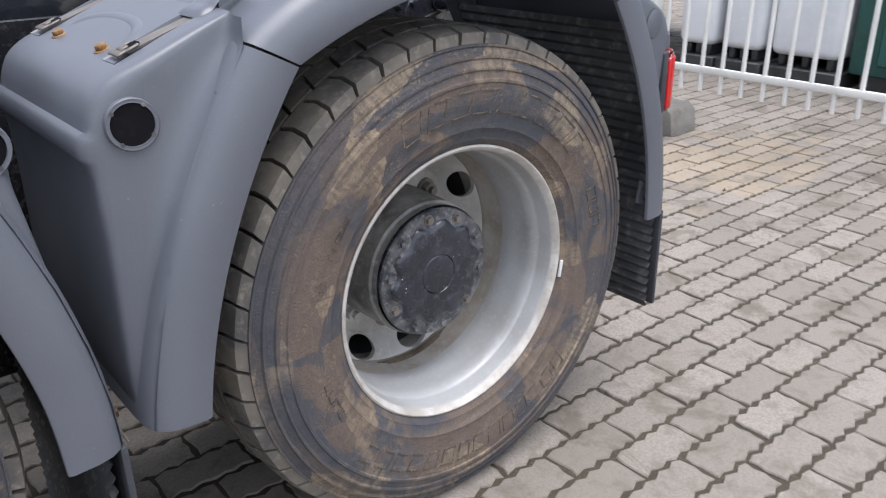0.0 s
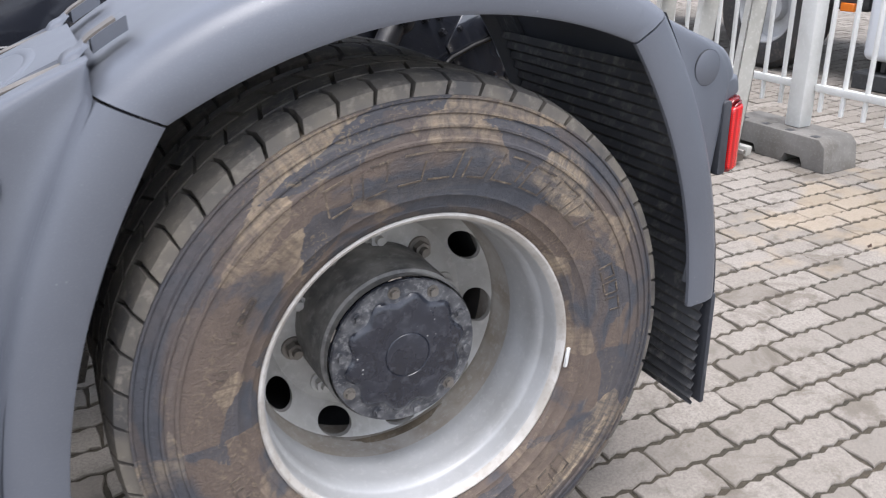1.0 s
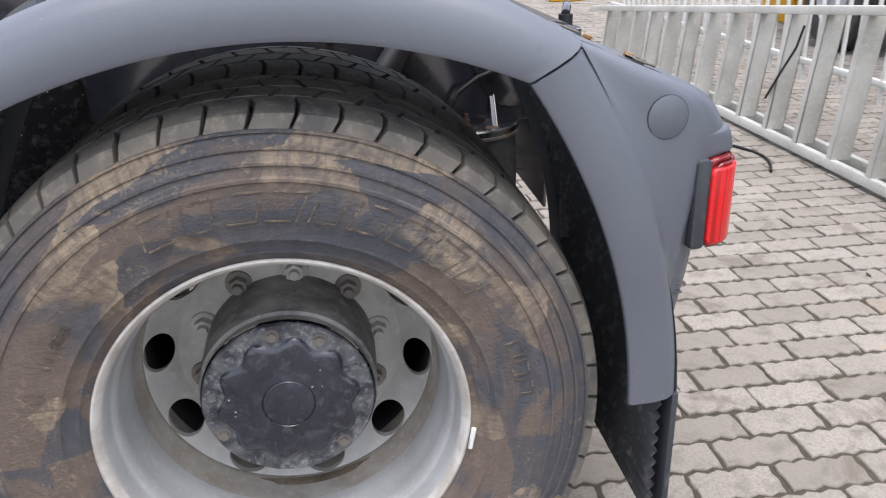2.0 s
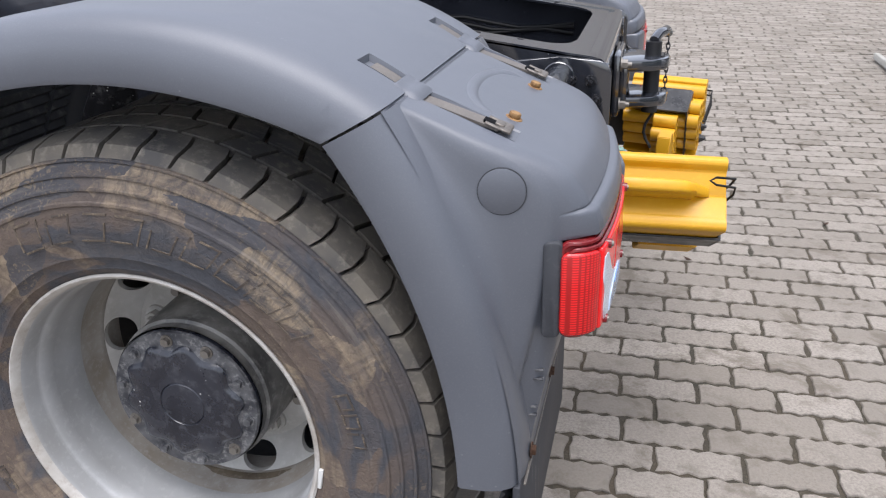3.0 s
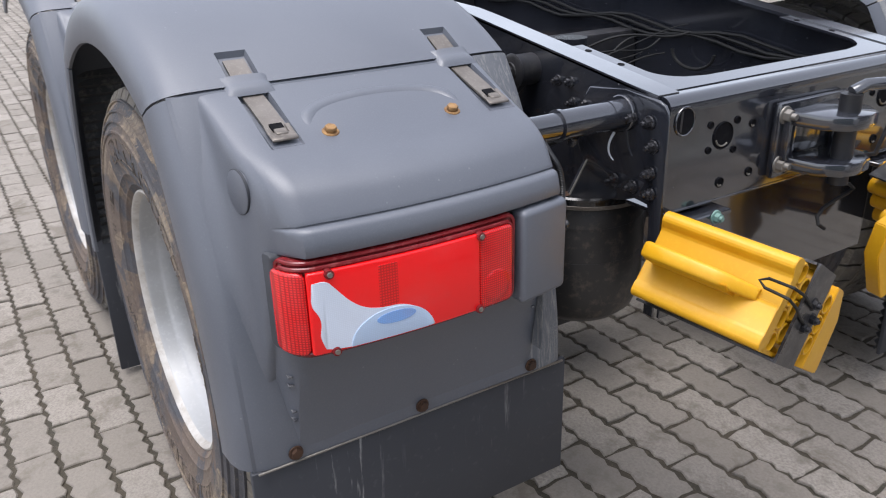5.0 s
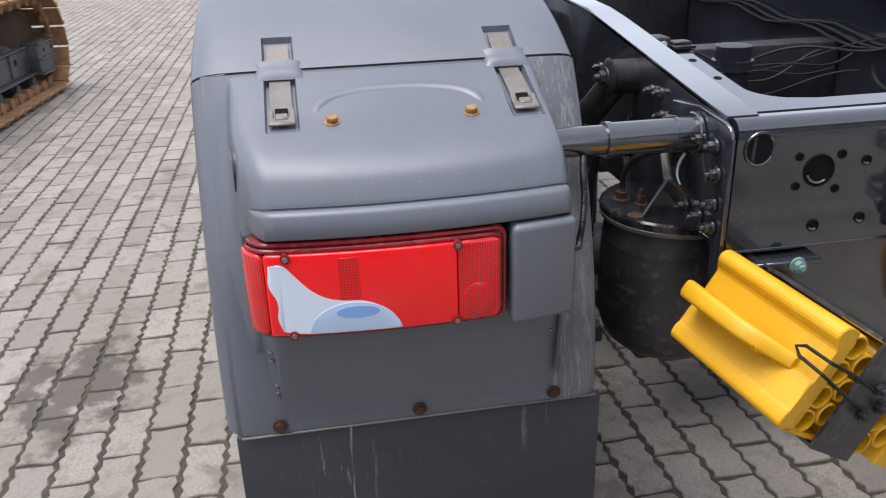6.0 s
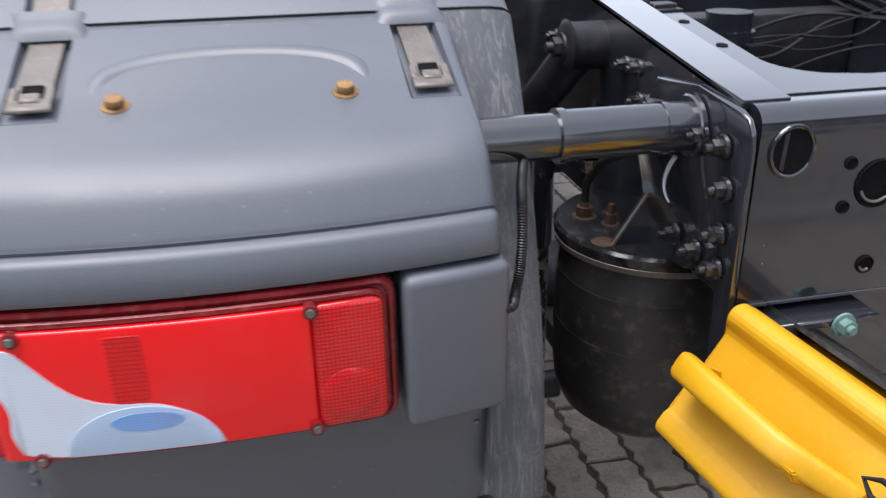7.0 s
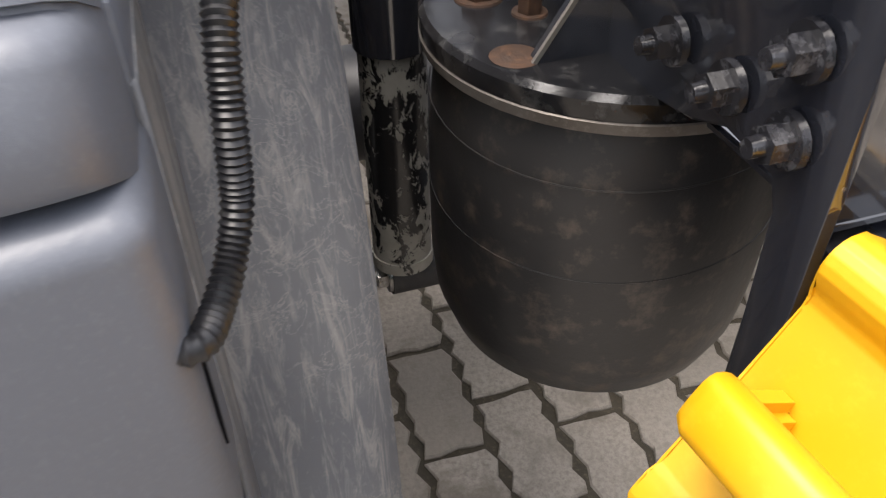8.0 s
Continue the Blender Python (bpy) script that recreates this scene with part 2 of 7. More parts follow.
def tyre_material():
    m, n, l, b = material("muddy tyre rubber", 0.75, 0, 0.35)
    v = coords(n)
    sep = n.new("ShaderNodeSeparateXYZ")
    l.new(v, sep.inputs[0])
    ang = n.new("ShaderNodeMath")
    ang.operation = "ARCTAN2"
    l.new(sep.outputs[2], ang.inputs[0])
    l.new(sep.outputs[0], ang.inputs[1])
    ln = n.new("ShaderNodeVectorMath")
    ln.operation = "LENGTH"
    flat = n.new("ShaderNodeCombineXYZ")
    l.new(sep.outputs[0], flat.inputs[0])
    l.new(sep.outputs[2], flat.inputs[2])
    l.new(flat.outputs[0], ln.inputs[0])
    polar = n.new("ShaderNodeCombineXYZ")
    l.new(ang.outputs[0], polar.inputs[0])
    l.new(ln.outputs["Value"], polar.inputs[1])
    l.new(sep.outputs[1], polar.inputs[2])
    warp = n.new("ShaderNodeTexNoise")
    warp.inputs["Scale"].default_value = 9.0
    warp.inputs["Detail"].default_value = 6.0
    l.new(v, warp.inputs["Vector"])
    bend = n.new("ShaderNodeVectorMath")
    bend.operation = "MULTIPLY_ADD"
    l.new(warp.outputs["Color"], bend.inputs[0])
    bend.inputs[1].default_value = (0.42, 0.055, 0.0)
    l.new(polar.outputs[0], bend.inputs[2])
    pv = bend.outputs[0]
    big = noise_node(n, l, pv, 1.0, 5, 0.55, (1.5, 9.0, 3.0), 0.6)
    # ragged wiped and caked areas
    cell = n.new("ShaderNodeTexVoronoi")
    cell.distance = "EUCLIDEAN"
    cell.inputs["Scale"].default_value = 1.0
    mp = n.new("ShaderNodeMapping")
    mp.inputs["Scale"].default_value = (3.0, 17.0, 0.0)
    l.new(pv, mp.inputs["Vector"])
    l.new(mp.outputs[0], cell.inputs["Vector"])
    cs = n.new("ShaderNodeSeparateColor")
    l.new(cell.outputs["Color"], cs.inputs[0])
    rings = noise_node(n, l, polar.outputs[0], 1.0, 6, 0.65, (2.4, 60.0, 4.0), 0.5)
    drips = noise_node(n, l, polar.outputs[0], 1.0, 6, 0.7, (42.0, 12.0, 4.0), 0.5)
    fine = noise_node(n, l, v, 190, 5, 0.7)
    mid = noise_node(n, l, v, 26, 7, 0.75, None, 1.4)
    flake = noise_node(n, l, v, 70, 5, 0.7, None, 2.0)
    base = mix(n, l, mid, (0.036, 0.038, 0.045), (0.098, 0.102, 0.116))
    mud = mix(n, l, mid, (0.17, 0.128, 0.088), (0.42, 0.335, 0.235))
    # a thin brown film over most of the wall, wiped off in bluish black patches
    film = ramp(n, l, big, [(0.40, grey(0.05)), (0.47, grey(0.95))])
    wiped = ramp(n, l, cs.outputs[0], [(0.22, grey(0.25)), (0.40, grey(1.0))])
    film = mix(n, l, 1.0, film, wiped, "MULTIPLY")
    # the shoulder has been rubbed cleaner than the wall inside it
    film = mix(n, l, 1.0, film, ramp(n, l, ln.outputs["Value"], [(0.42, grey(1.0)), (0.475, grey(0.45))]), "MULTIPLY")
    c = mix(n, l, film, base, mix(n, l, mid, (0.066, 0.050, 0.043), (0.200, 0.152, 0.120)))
    # thick pale mud left in some areas, broken by rings, drips and flakes
    k1 = ramp(n, l, cs.outputs[1], [(0.60, grey(0.0)), (0.68, grey(1.0))])
    k1 = mix(n, l, 1.0, k1, ramp(n, l, big, [(0.42, grey(0.1)), (0.55, grey(1.0))]), "MULTIPLY")
    k2 = ramp(n, l, rings, [(0.38, grey(0.35)), (0.56, grey(1.0))])
    k3 = ramp(n, l, drips, [(0.36, grey(0.2)), (0.54, grey(1.0))])
    k3 = mix(n, l, 1.0, k3, ramp(n, l, mid, [(0.36, grey(0.15)), (0.52, grey(1.0))]), "MULTIPLY")
    k = mix(n, l, 1.0, mix(n, l, 1.0, k1, k2, "MULTIPLY"), k3, "MULTIPLY")
    c = mix(n, l, k, c, mud)
    # loose flakes and dust on ridges
    k4 = ramp(n, l, flake, [(0.54, grey(0.0)), (0.62, grey(0.75))])
    k5 = ramp(n, l, big, [(0.48, grey(0.0)), (0.62, grey(1.0))])
    c = mix(n, l, mix(n, l, 1.0, k4, k5, "MULTIPLY"), c, (0.23, 0.18, 0.125))
    k6 = ramp(n, l, rings, [(0.60, grey(0.0)), (0.68, grey(0.4))])
    c = mix(n, l, k6, c, (0.2, 0.18, 0.155))
    l.new(c, b.inputs["Base Color"])
    h = mix(n, l, 0.55, fine, flake)
    bump(n, l, b, h, 1.0, 0.005)
    return m


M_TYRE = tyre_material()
M_RELIEF = worn("mud-caked raised rubber", (0.12, 0.095, 0.072), (0.055, 0.045, 0.040), (0.42, 0.33, 0.225), 0.85, 0, 13, 75, 0.8, 0.004)
M_TREAD = worn("dusty tread rubber", (0.175, 0.155, 0.126), (0.075, 0.071, 0.068), (0.33, 0.29, 0.24), 0.85, 0, 9, 55, 0.6, 0.002)


def stain_mask(n, l, v, cx, cy, rx, ry, wobble=0.35, scale=5.0):
    """1 inside a ragged patch on the ground, 0 outside."""
    mp = n.new("ShaderNodeMapping")
    mp.inputs["Location"].default_value = (-cx / rx, -cy / ry, 0)
    mp.inputs["Scale"].default_value = (1 / rx, 1 / ry, 0)
    l.new(v, mp.inputs["Vector"])
    ln = n.new("ShaderNodeVectorMath")
    ln.operation = "LENGTH"
    l.new(mp.outputs[0], ln.inputs[0])
    nz = noise_node(n, l, v, scale, 4, 0.6)
    ad = n.new("ShaderNodeMath")
    ad.operation = "MULTIPLY_ADD"
    l.new(nz, ad.inputs[0])
    ad.inputs[1].default_value = wobble * 4
    ad.inputs[2].default_value = -wobble * 2
    sm = n.new("ShaderNodeMath")
    sm.operation = "ADD"
    l.new(ln.outputs["Value"], sm.inputs[0])
    l.new(ad.outputs[0], sm.inputs[1])
    return ramp(n, l, sm.outputs[0], [(0.55, grey(1.0)), (0.95, grey(0.0))])


def paver_material(joined):
    m, n, l, b = material("concrete paver" + (" field" if joined else ""), 0.85, 0, 0.3)
    g = n.new("ShaderNodeNewGeometry")
    pos = g.outputs["Position"]
    rnd = g.outputs["Random Per Island"] if joined else n.new("ShaderNodeObjectInfo").outputs["Random"]
    tone = ramp(n, l, rnd, [(0.0, (0.212, 0.188, 0.160)), (0.5, (0.267, 0.238, 0.207)), (1.0, (0.330, 0.297, 0.262))])
    f2 = noise_node(n, l, pos, 120, 8, 0.78)
    f1 = noise_node(n, l, pos, 1.1, 5, 0.6)
    f3 = noise_node(n, l, pos, 14, 5, 0.6)
    c = mix(n, l, ramp(n, l, f2, [(0.36, grey(0.85)), (0.58, grey(0.0))]), tone, (0.165, 0.148, 0.126))
    c = mix(n, l, ramp(n, l, f1, [(0.4, grey(0.0)), (0.75, grey(0.5))]), c, (0.23, 0.21, 0.185))
    c = mix(n, l, ramp(n, l, f3, [(0.53, grey(0.0)), (0.70, grey(0.65))]), c, (0.15, 0.133, 0.11))
    f4 = noise_node(n, l, pos, 4.2, 6, 0.7, None, 0.6)
    c = mix(n, l, ramp(n, l, f4, [(0.54, grey(0.0)), (0.64, grey(0.65))]), c, (0.125, 0.106, 0.084))
    oil = stain_mask(n, l, pos, -0.5, -0.66, 0.34, 0.22, 0.75, 9.0)
    c = mix(n, l, mix(n, l, 0.85, (0.0, 0.0, 0.0), oil), c, (0.075, 0.064, 0.053))
    ochre = stain_mask(n, l, pos, 2.7, 1.0, 0.8, 0.4, 0.8, 4.0)
    c = mix(n, l, mix(n, l, 0.3, (0.0, 0.0, 0.0), ochre), c, (0.40, 0.3, 0.18))
    l.new(c, b.inputs["Base Color"])
    bump(n, l, b, f2, 0.7, 0.003)
    return m


M_PAVER = paver_material(False)
M_PAVERS = paver_material(True)
M_JOINT = worn("dark joint sand", (0.062, 0.050, 0.035), (0.034, 0.030, 0.020), (0.13, 0.106, 0.078), 0.95, 0, 2.5, 120, 0.8, 0.004)


def scuff_material():
    m, n, l, b = material("scuffed dusty plastic", 0.75, 0, 0.3)
    v = coords(n)
    f1 = noise_node(n, l, v, 7, 5)
    f2 = noise_node(n, l, v, 60, 7, 0.65, None, 1.2)
    f3 = noise_node(n, l, v, 160, 5, 0.7)
    c = mix(n, l, ramp(n, l, f1, [(0.35, grey(0.0)), (0.65, grey(1.0))]), (0.104, 0.110, 0.124), (0.138, 0.144, 0.154))
    line = ramp(n, l, f2, [(0.478, grey(0.0)), (0.495, grey(0.8)), (0.512, grey(0.0))])
    gate = ramp(n, l, f1, [(0.46, grey(0.0)), (0.56, grey(1.0))])
    c = mix(n, l, mix(n, l, 1.0, line, gate, "MULTIPLY"), c, (0.26, 0.258, 0.25))
    smear = noise_node(n, l, v, 1.0, 8, 0.75, (55.0, 110.0, 12.0), 0.9)
    c = mix(n, l, ramp(n, l, smear, [(0.49, grey(0.0)), (0.62, grey(0.62))]), c, (0.29, 0.285, 0.272))
    c = mix(n, l, ramp(n, l, f3, [(0.6, grey(0.0)), (0.8, grey(0.4))]), c, (0.3, 0.29, 0.28))
    l.new(c, b.inputs["Base Color"])
    bump(n, l, b, f2, 0.3, 0.001)
    return m


M_SCUFF = scuff_material()


def flap_material():
    m, n, l, b = material("black rubber flap", 0.6, 0, 0.4)
    v = coords(n)
    f1 = noise_node(n, l, v, 3, 4)
    f2 = noise_node(n, l, v, 60, 5)
    drip = noise_node(n, l, v, 1.0, 5, 0.65, (40.0, 48.0, 4.0))
    c = mix(n, l, f1, (0.028, 0.03, 0.036), (0.05, 0.053, 0.062))
    gate = ramp(n, l, noise_node(n, l, v, 1.0, 2, 0.5, (5.0, 5.0, 2.0)), [(0.53, grey(0.0)), (0.66, grey(1.0))])
    k = mix(n, l, 1.0, ramp(n, l, drip, [(0.59, grey(0.0)), (0.68, grey(0.75))]), gate, "MULTIPLY")
    c = mix(n, l, k, c, (0.34, 0.34, 0.33))
    c = mix(n, l, ramp(n, l, f2, [(0.6, grey(0.0)), (0.8, grey(0.3))]), c, (0.12, 0.12, 0.12))
    l.new(c, b.inputs["Base Color"])
    bump(n, l, b, f2, 0.2, 0.001)
    return m


M_FLAP = flap_material()


def chipped_material():
    """Black paint flaked off in sharp-edged spots down to pale primer."""
    m, n, l, b = material("chipped black paint on steel", 0.35, 0, 0.5)
    v = coords(n)
    patch = noise_node(n, l, v, 11, 4, 0.6, (1.0, 1.0, 0.45))
    edge = noise_node(n, l, v, 70, 8, 0.72, (1.0, 1.0, 0.6), 0.6)
    both = n.new("ShaderNodeMath")
    both.operation = "MULTIPLY_ADD"
    l.new(patch, both.inputs[0])
    both.inputs[1].default_value = 0.8
    l.new(edge, both.inputs[2])
    bare = ramp(n, l, both.outputs[0], [(0.86, grey(0.0)), (0.885, grey(1.0))])
    pale = mix(n, l, noise_node(n, l, v, 25, 5, 0.7), (0.12, 0.115, 0.1), (0.36, 0.345, 0.31))
    l.new(mix(n, l, bare, (0.012, 0.012, 0.013), pale), b.inputs["Base Color"])
    l.new(ramp(n, l, bare, [(0.0, grey(0.22)), (1.0, grey(0.7))]), b.inputs["Roughness"])
    bump(n, l, b, bare, 0.5, 0.0008)
    return m


M_CHIPPED = chipped_material()

# ---------------------------------------------------------------- mesh helpers
def mesh_object(name, bm, mat, parent=None, label="", smooth=40.0):
    bmesh.ops.recalc_face_normals(bm, faces=bm.faces)
    me = bpy.data.meshes.new(name)
    bm.to_mesh(me)
    bm.free()
    for mm in mat if isinstance(mat, (list, tuple)) else (mat,):
        me.materials.append(mm)
    if smooth:
        me.polygons.foreach_set("use_smooth", [True] * len(me.polygons))
        me.set_sharp_from_angle(angle=radians(smooth))
    ob = new(name, me)
    if parent:
        ob.parent = parent
    if label:
        ob["label"] = label
    return ob


def part(name, bm, mat, parent, label="", smooth=40.0):
    return mesh_object(name, bm, mat, parent, label, smooth)


def empty(name, parent=None, label="", category="", group="", kind="", at=(0, 0, 0)):
    ob = new(name)
    ob.location = at
    ob.empty_display_size = 0.1
    if parent:
        ob.parent = parent
    return tagged(ob, label, category, group, kind)


def box(bm, lo, hi, bevel=0.0, seg=2, m=None):
    """A box between two corners, its edges rounded."""
    c = [(a + b) / 2 for a, b in zip(lo, hi)]
    s = [abs(b - a) for a, b in zip(lo, hi)]
    r = bmesh.ops.create_cube(bm, size=1.0, matrix=Matrix.Translation(c) @ Matrix.Diagonal((*s, 1)))
    vs = r["verts"]
    if bevel:
        es = list({e for v in vs for e in v.link_edges})
        out = bmesh.ops.bevel(bm, geom=es, offset=bevel, segments=seg, affect="EDGES", profile=0.5)
        vs = list({v for f in out["faces"] for v in f.verts} | {v for v in vs if v.is_valid})
    if m is not None:
        bmesh.ops.transform(bm, matrix=m, verts=vs)
    return vs


def lathe(bm, profile, n=64, a0=0.0, a1=2 * math.pi):
    """Turns a profile of (radius, y) round the y axis."""
    closed = abs(a1 - a0 - 2 * math.pi) < 1e-6
    k = n if closed else n + 1
    rings = []
    for r, y in profile:
        rings.append([bm.verts.new((r * math.cos(a0 + (a1 - a0) * i / n), y, r * math.sin(a0 + (a1 - a0) * i / n))) for i in range(k)])
    for a, b in zip(rings, rings[1:]):
        for i in range(n):
            j = (i + 1) % k
            bm.faces.new((a[i], a[j], b[j], b[i]))
    return rings


def tube(bm, pts, r, n=10, cap=True):
    """A round bar along a line of points."""
    pts = [Vector(p) for p in pts]
    rings = []
    side = None
    for i, p in enumerate(pts):
        d = (pts[min(i + 1, len(pts) - 1)] - pts[max(i - 1, 0)]).normalized()
        if side is None:
            side = d.orthogonal().normalized()
        side = (side - d * side.dot(d)).normalized()
        up = d.cross(side)
        rad = r(i) if callable(r) else r
        rings.append([bm.verts.new(p + rad * (math.cos(t) * side + math.sin(t) * up)) for t in (2 * math.pi * k / n for k in range(n))])
    for a, b in zip(rings, rings[1:]):
        for i in range(n):
            bm.faces.new((a[i], a[(i + 1) % n], b[(i + 1) % n], b[i]))
    if cap:
        bm.faces.new(rings[0])
        bm.faces.new(rings[-1])
    return rings


def prism(bm, poly, a, b, axis="y", bevel=0.0, seg=2):
    """An outline drawn in the plane across the axis, pulled from a to b along it."""
    def at(p, v):
        return {"y": (p[0], v, p[1]), "x": (v, p[0], p[1]), "z": (p[0], p[1], v)}[axis]
    lo = [bm.verts.new(at(p, a)) for p in poly]
    hi = [bm.verts.new(at(p, b)) for p in poly]
    f1, f2 = bm.faces.new(lo), bm.faces.new(hi)
    for i in range(len(poly)):
        j = (i + 1) % len(poly)
        bm.faces.new((lo[i], lo[j], hi[j], hi[i]))
    if bevel:
        es = list(f1.edges) + list(f2.edges)
        bmesh.ops.bevel(bm, geom=es, offset=bevel, segments=seg, affect="EDGES", profile=0.5, clamp_overlap=True)


def hexnut(bm, c, axis, r, h, washer=0.0, stud=0.0):
    """A hexagon nut at c pointing along axis, with a washer and a stud end."""
    q = Vector(axis).to_track_quat("Z", "Y").to_matrix().to_4x4()
    m = Matrix.Translation(c) @ q
    z = 0.0
    if washer:
        bmesh.ops.create_cone(bm, cap_ends=True, segments=18, radius1=r * 1.45, radius2=r * 1.4, depth=washer, matrix=m @ Matrix.Translation((0, 0, washer / 2)))
        z = washer
    bmesh.ops.create_cone(bm, cap_ends=True, segments=6, radius1=r, radius2=r, depth=h, matrix=m @ Matrix.Translation((0, 0, z + h / 2)))
    if stud:
        bmesh.ops.create_cone(bm, cap_ends=True, segments=12, radius1=r * 0.58, radius2=r * 0.5, depth=stud, matrix=m @ Matrix.Translation((0, 0, z + h + stud / 2)))


def bezier(p0, p1, p2, t):
    return tuple((1 - t) ** 2 * a + 2 * t * (1 - t) * b + t * t * c for a, b, c in zip(p0, p1, p2))


def shift(bm, fn):
    for v in bm.verts:
        v.co = fn(v.co)
    return bm


# ---------------------------------------------------------------- ground
def ground_sheet():
    bm = bmesh.new()
    bmesh.ops.create_grid(bm, x_segments=8, y_segments=8, size=400.0)
    shift(bm, lambda c: Vector((c.x, c.y, -0.0055)))
    return tagged(mesh_object("ground", bm, M_JOINT), "dark sandy bed of the paved yard", "ground", kind="structure")


ground_sheet()


def unseen_wall():
    """Unseen wall on the truck's far side, added to darken low sky reflections."""
    bm = bmesh.new()
    box(bm, (-48.0, 19.0, -0.02), (13.0, 19.4, 6.0), 0.03, 1)
    tagged(mesh_object("unseen_wall_north", bm, M_UNSEENWALL), "unseen plain grey wall added to darken chassis reflections", "wall", kind="structure")


unseen_wall()

# ---------------------------------------------------------------- the truck
AXLE_Z = 0.515
MID = 1.21            # the truck's middle line
AXLES = (0.0, -1.40)  # the two driven axles
truck = empty("truck", None, "grey and black tractor truck rear, muddy double tyres, on pavers", "truck")


def tread_blocks(bm, y0, y1, r, depth, pitches, skew):
    """Lugs round the tyre in four columns, split by cross grooves."""
    w = y1 - y0
    cols = ((0.0, 0.235, 0.0), (0.265, 0.485, 0.5), (0.515, 0.735, 0.0), (0.765, 1.0, 0.5))
    step = 2 * math.pi / pitches
    for c, (a, b, off) in enumerate(cols):
        for k in range(pitches):
            t0 = (k + off) * step
            jitter = random.uniform(-0.05, 0.05) * step
            ts = [t0 + step * (0.045 + 0.91 * i / 3) + jitter * 0.4 for i in range(4)]
            sk = skew * step * (1 if c in (0, 2) else -1)
            grid_top, grid_low = [], []
            for i, t in enumerate(ts):
                rt, rl = [], []
                for j in range(3):
                    u = a + (b - a) * j / 2
                    y = y0 + w * u
                    crown = 0.007 * (2 * u - 1) ** 4
                    drop = 0.004 if (c == 0 and j == 0) or (c == 3 and j == 2) else 0.0
                    tt = t + sk * (u - (a + b) / 2) * 4
                    tap = 0.955
                    tm = (ts[0] + ts[3]) / 2
                    rr = r - crown - drop
                    tu = tm + (t - tm) * tap + (tt - t)
                    low_r, low_y = r - depth - crown - drop, y
                    if drop:
                        # the shoulder lugs run down the tyre's side, curving forwards
                        tu += 0.16 * step
                        tt += 0.34 * step
                        low_r, low_y = r - 0.037, y + (-0.010 if c == 0 else 0.010)
                    rt.append(bm.verts.new((rr * math.cos(tu), y, rr * math.sin(tu))))
                    rl.append(bm.verts.new((low_r * math.cos(tt), low_y, low_r * math.sin(tt))))
                grid_top.append(rt)
                grid_low.append(rl)
            for i in range(3):
                for j in range(2):
                    bm.faces.new((grid_top[i][j], grid_top[i][j + 1], grid_top[i + 1][j + 1], grid_top[i + 1][j]))
            rim = [grid_top[0][j] for j in range(3)] + [grid_top[i][2] for i in (1, 2, 3)] + [grid_top[3][j] for j in (1, 0)] + [grid_top[i][0] for i in (2, 1)]
            low = [grid_low[0][j] for j in range(3)] + [grid_low[i][2] for i in (1, 2, 3)] + [grid_low[3][j] for j in (1, 0)] + [grid_low[i][0] for i in (2, 1)]
            for i in range(len(rim)):
                j = (i + 1) % len(rim)
                bm.faces.new((rim[i], rim[j], low[j], low[i]))


def sidewall_profile():
    return [(0.292, 0.018), (0.300, 0.004), (0.312, -0.004), (0.318, -0.010), (0.322, -0.010), (0.340, -0.018), (0.342, -0.0205), (0.346, -0.0205), (0.348, -0.020),
            (0.375, -0.029), (0.405, -0.033), (0.432, -0.032), (0.434, -0.0345), (0.439, -0.0345), (0.441, -0.031), (0.455, -0.028), (0.457, -0.031), (0.461, -0.031), (0.463, -0.026),
            (0.476, -0.021), (0.478, -0.024), (0.482, -0.0235), (0.484, -0.017), (0.497, -0.010), (0.499, -0.013), (0.503, -0.0125), (0.5035, -0.006), (0.502, 0.004)]


def wall_y(rad):
    """How far out the sidewall stands at a radius."""
    prof = sidewall_profile()
    for (a, ya), (b, yb) in zip(prof, prof[1:]):
        if a <= rad <= b:
            return ya + (yb - ya) * (rad - a) / (b - a)
    return prof[-1][1]


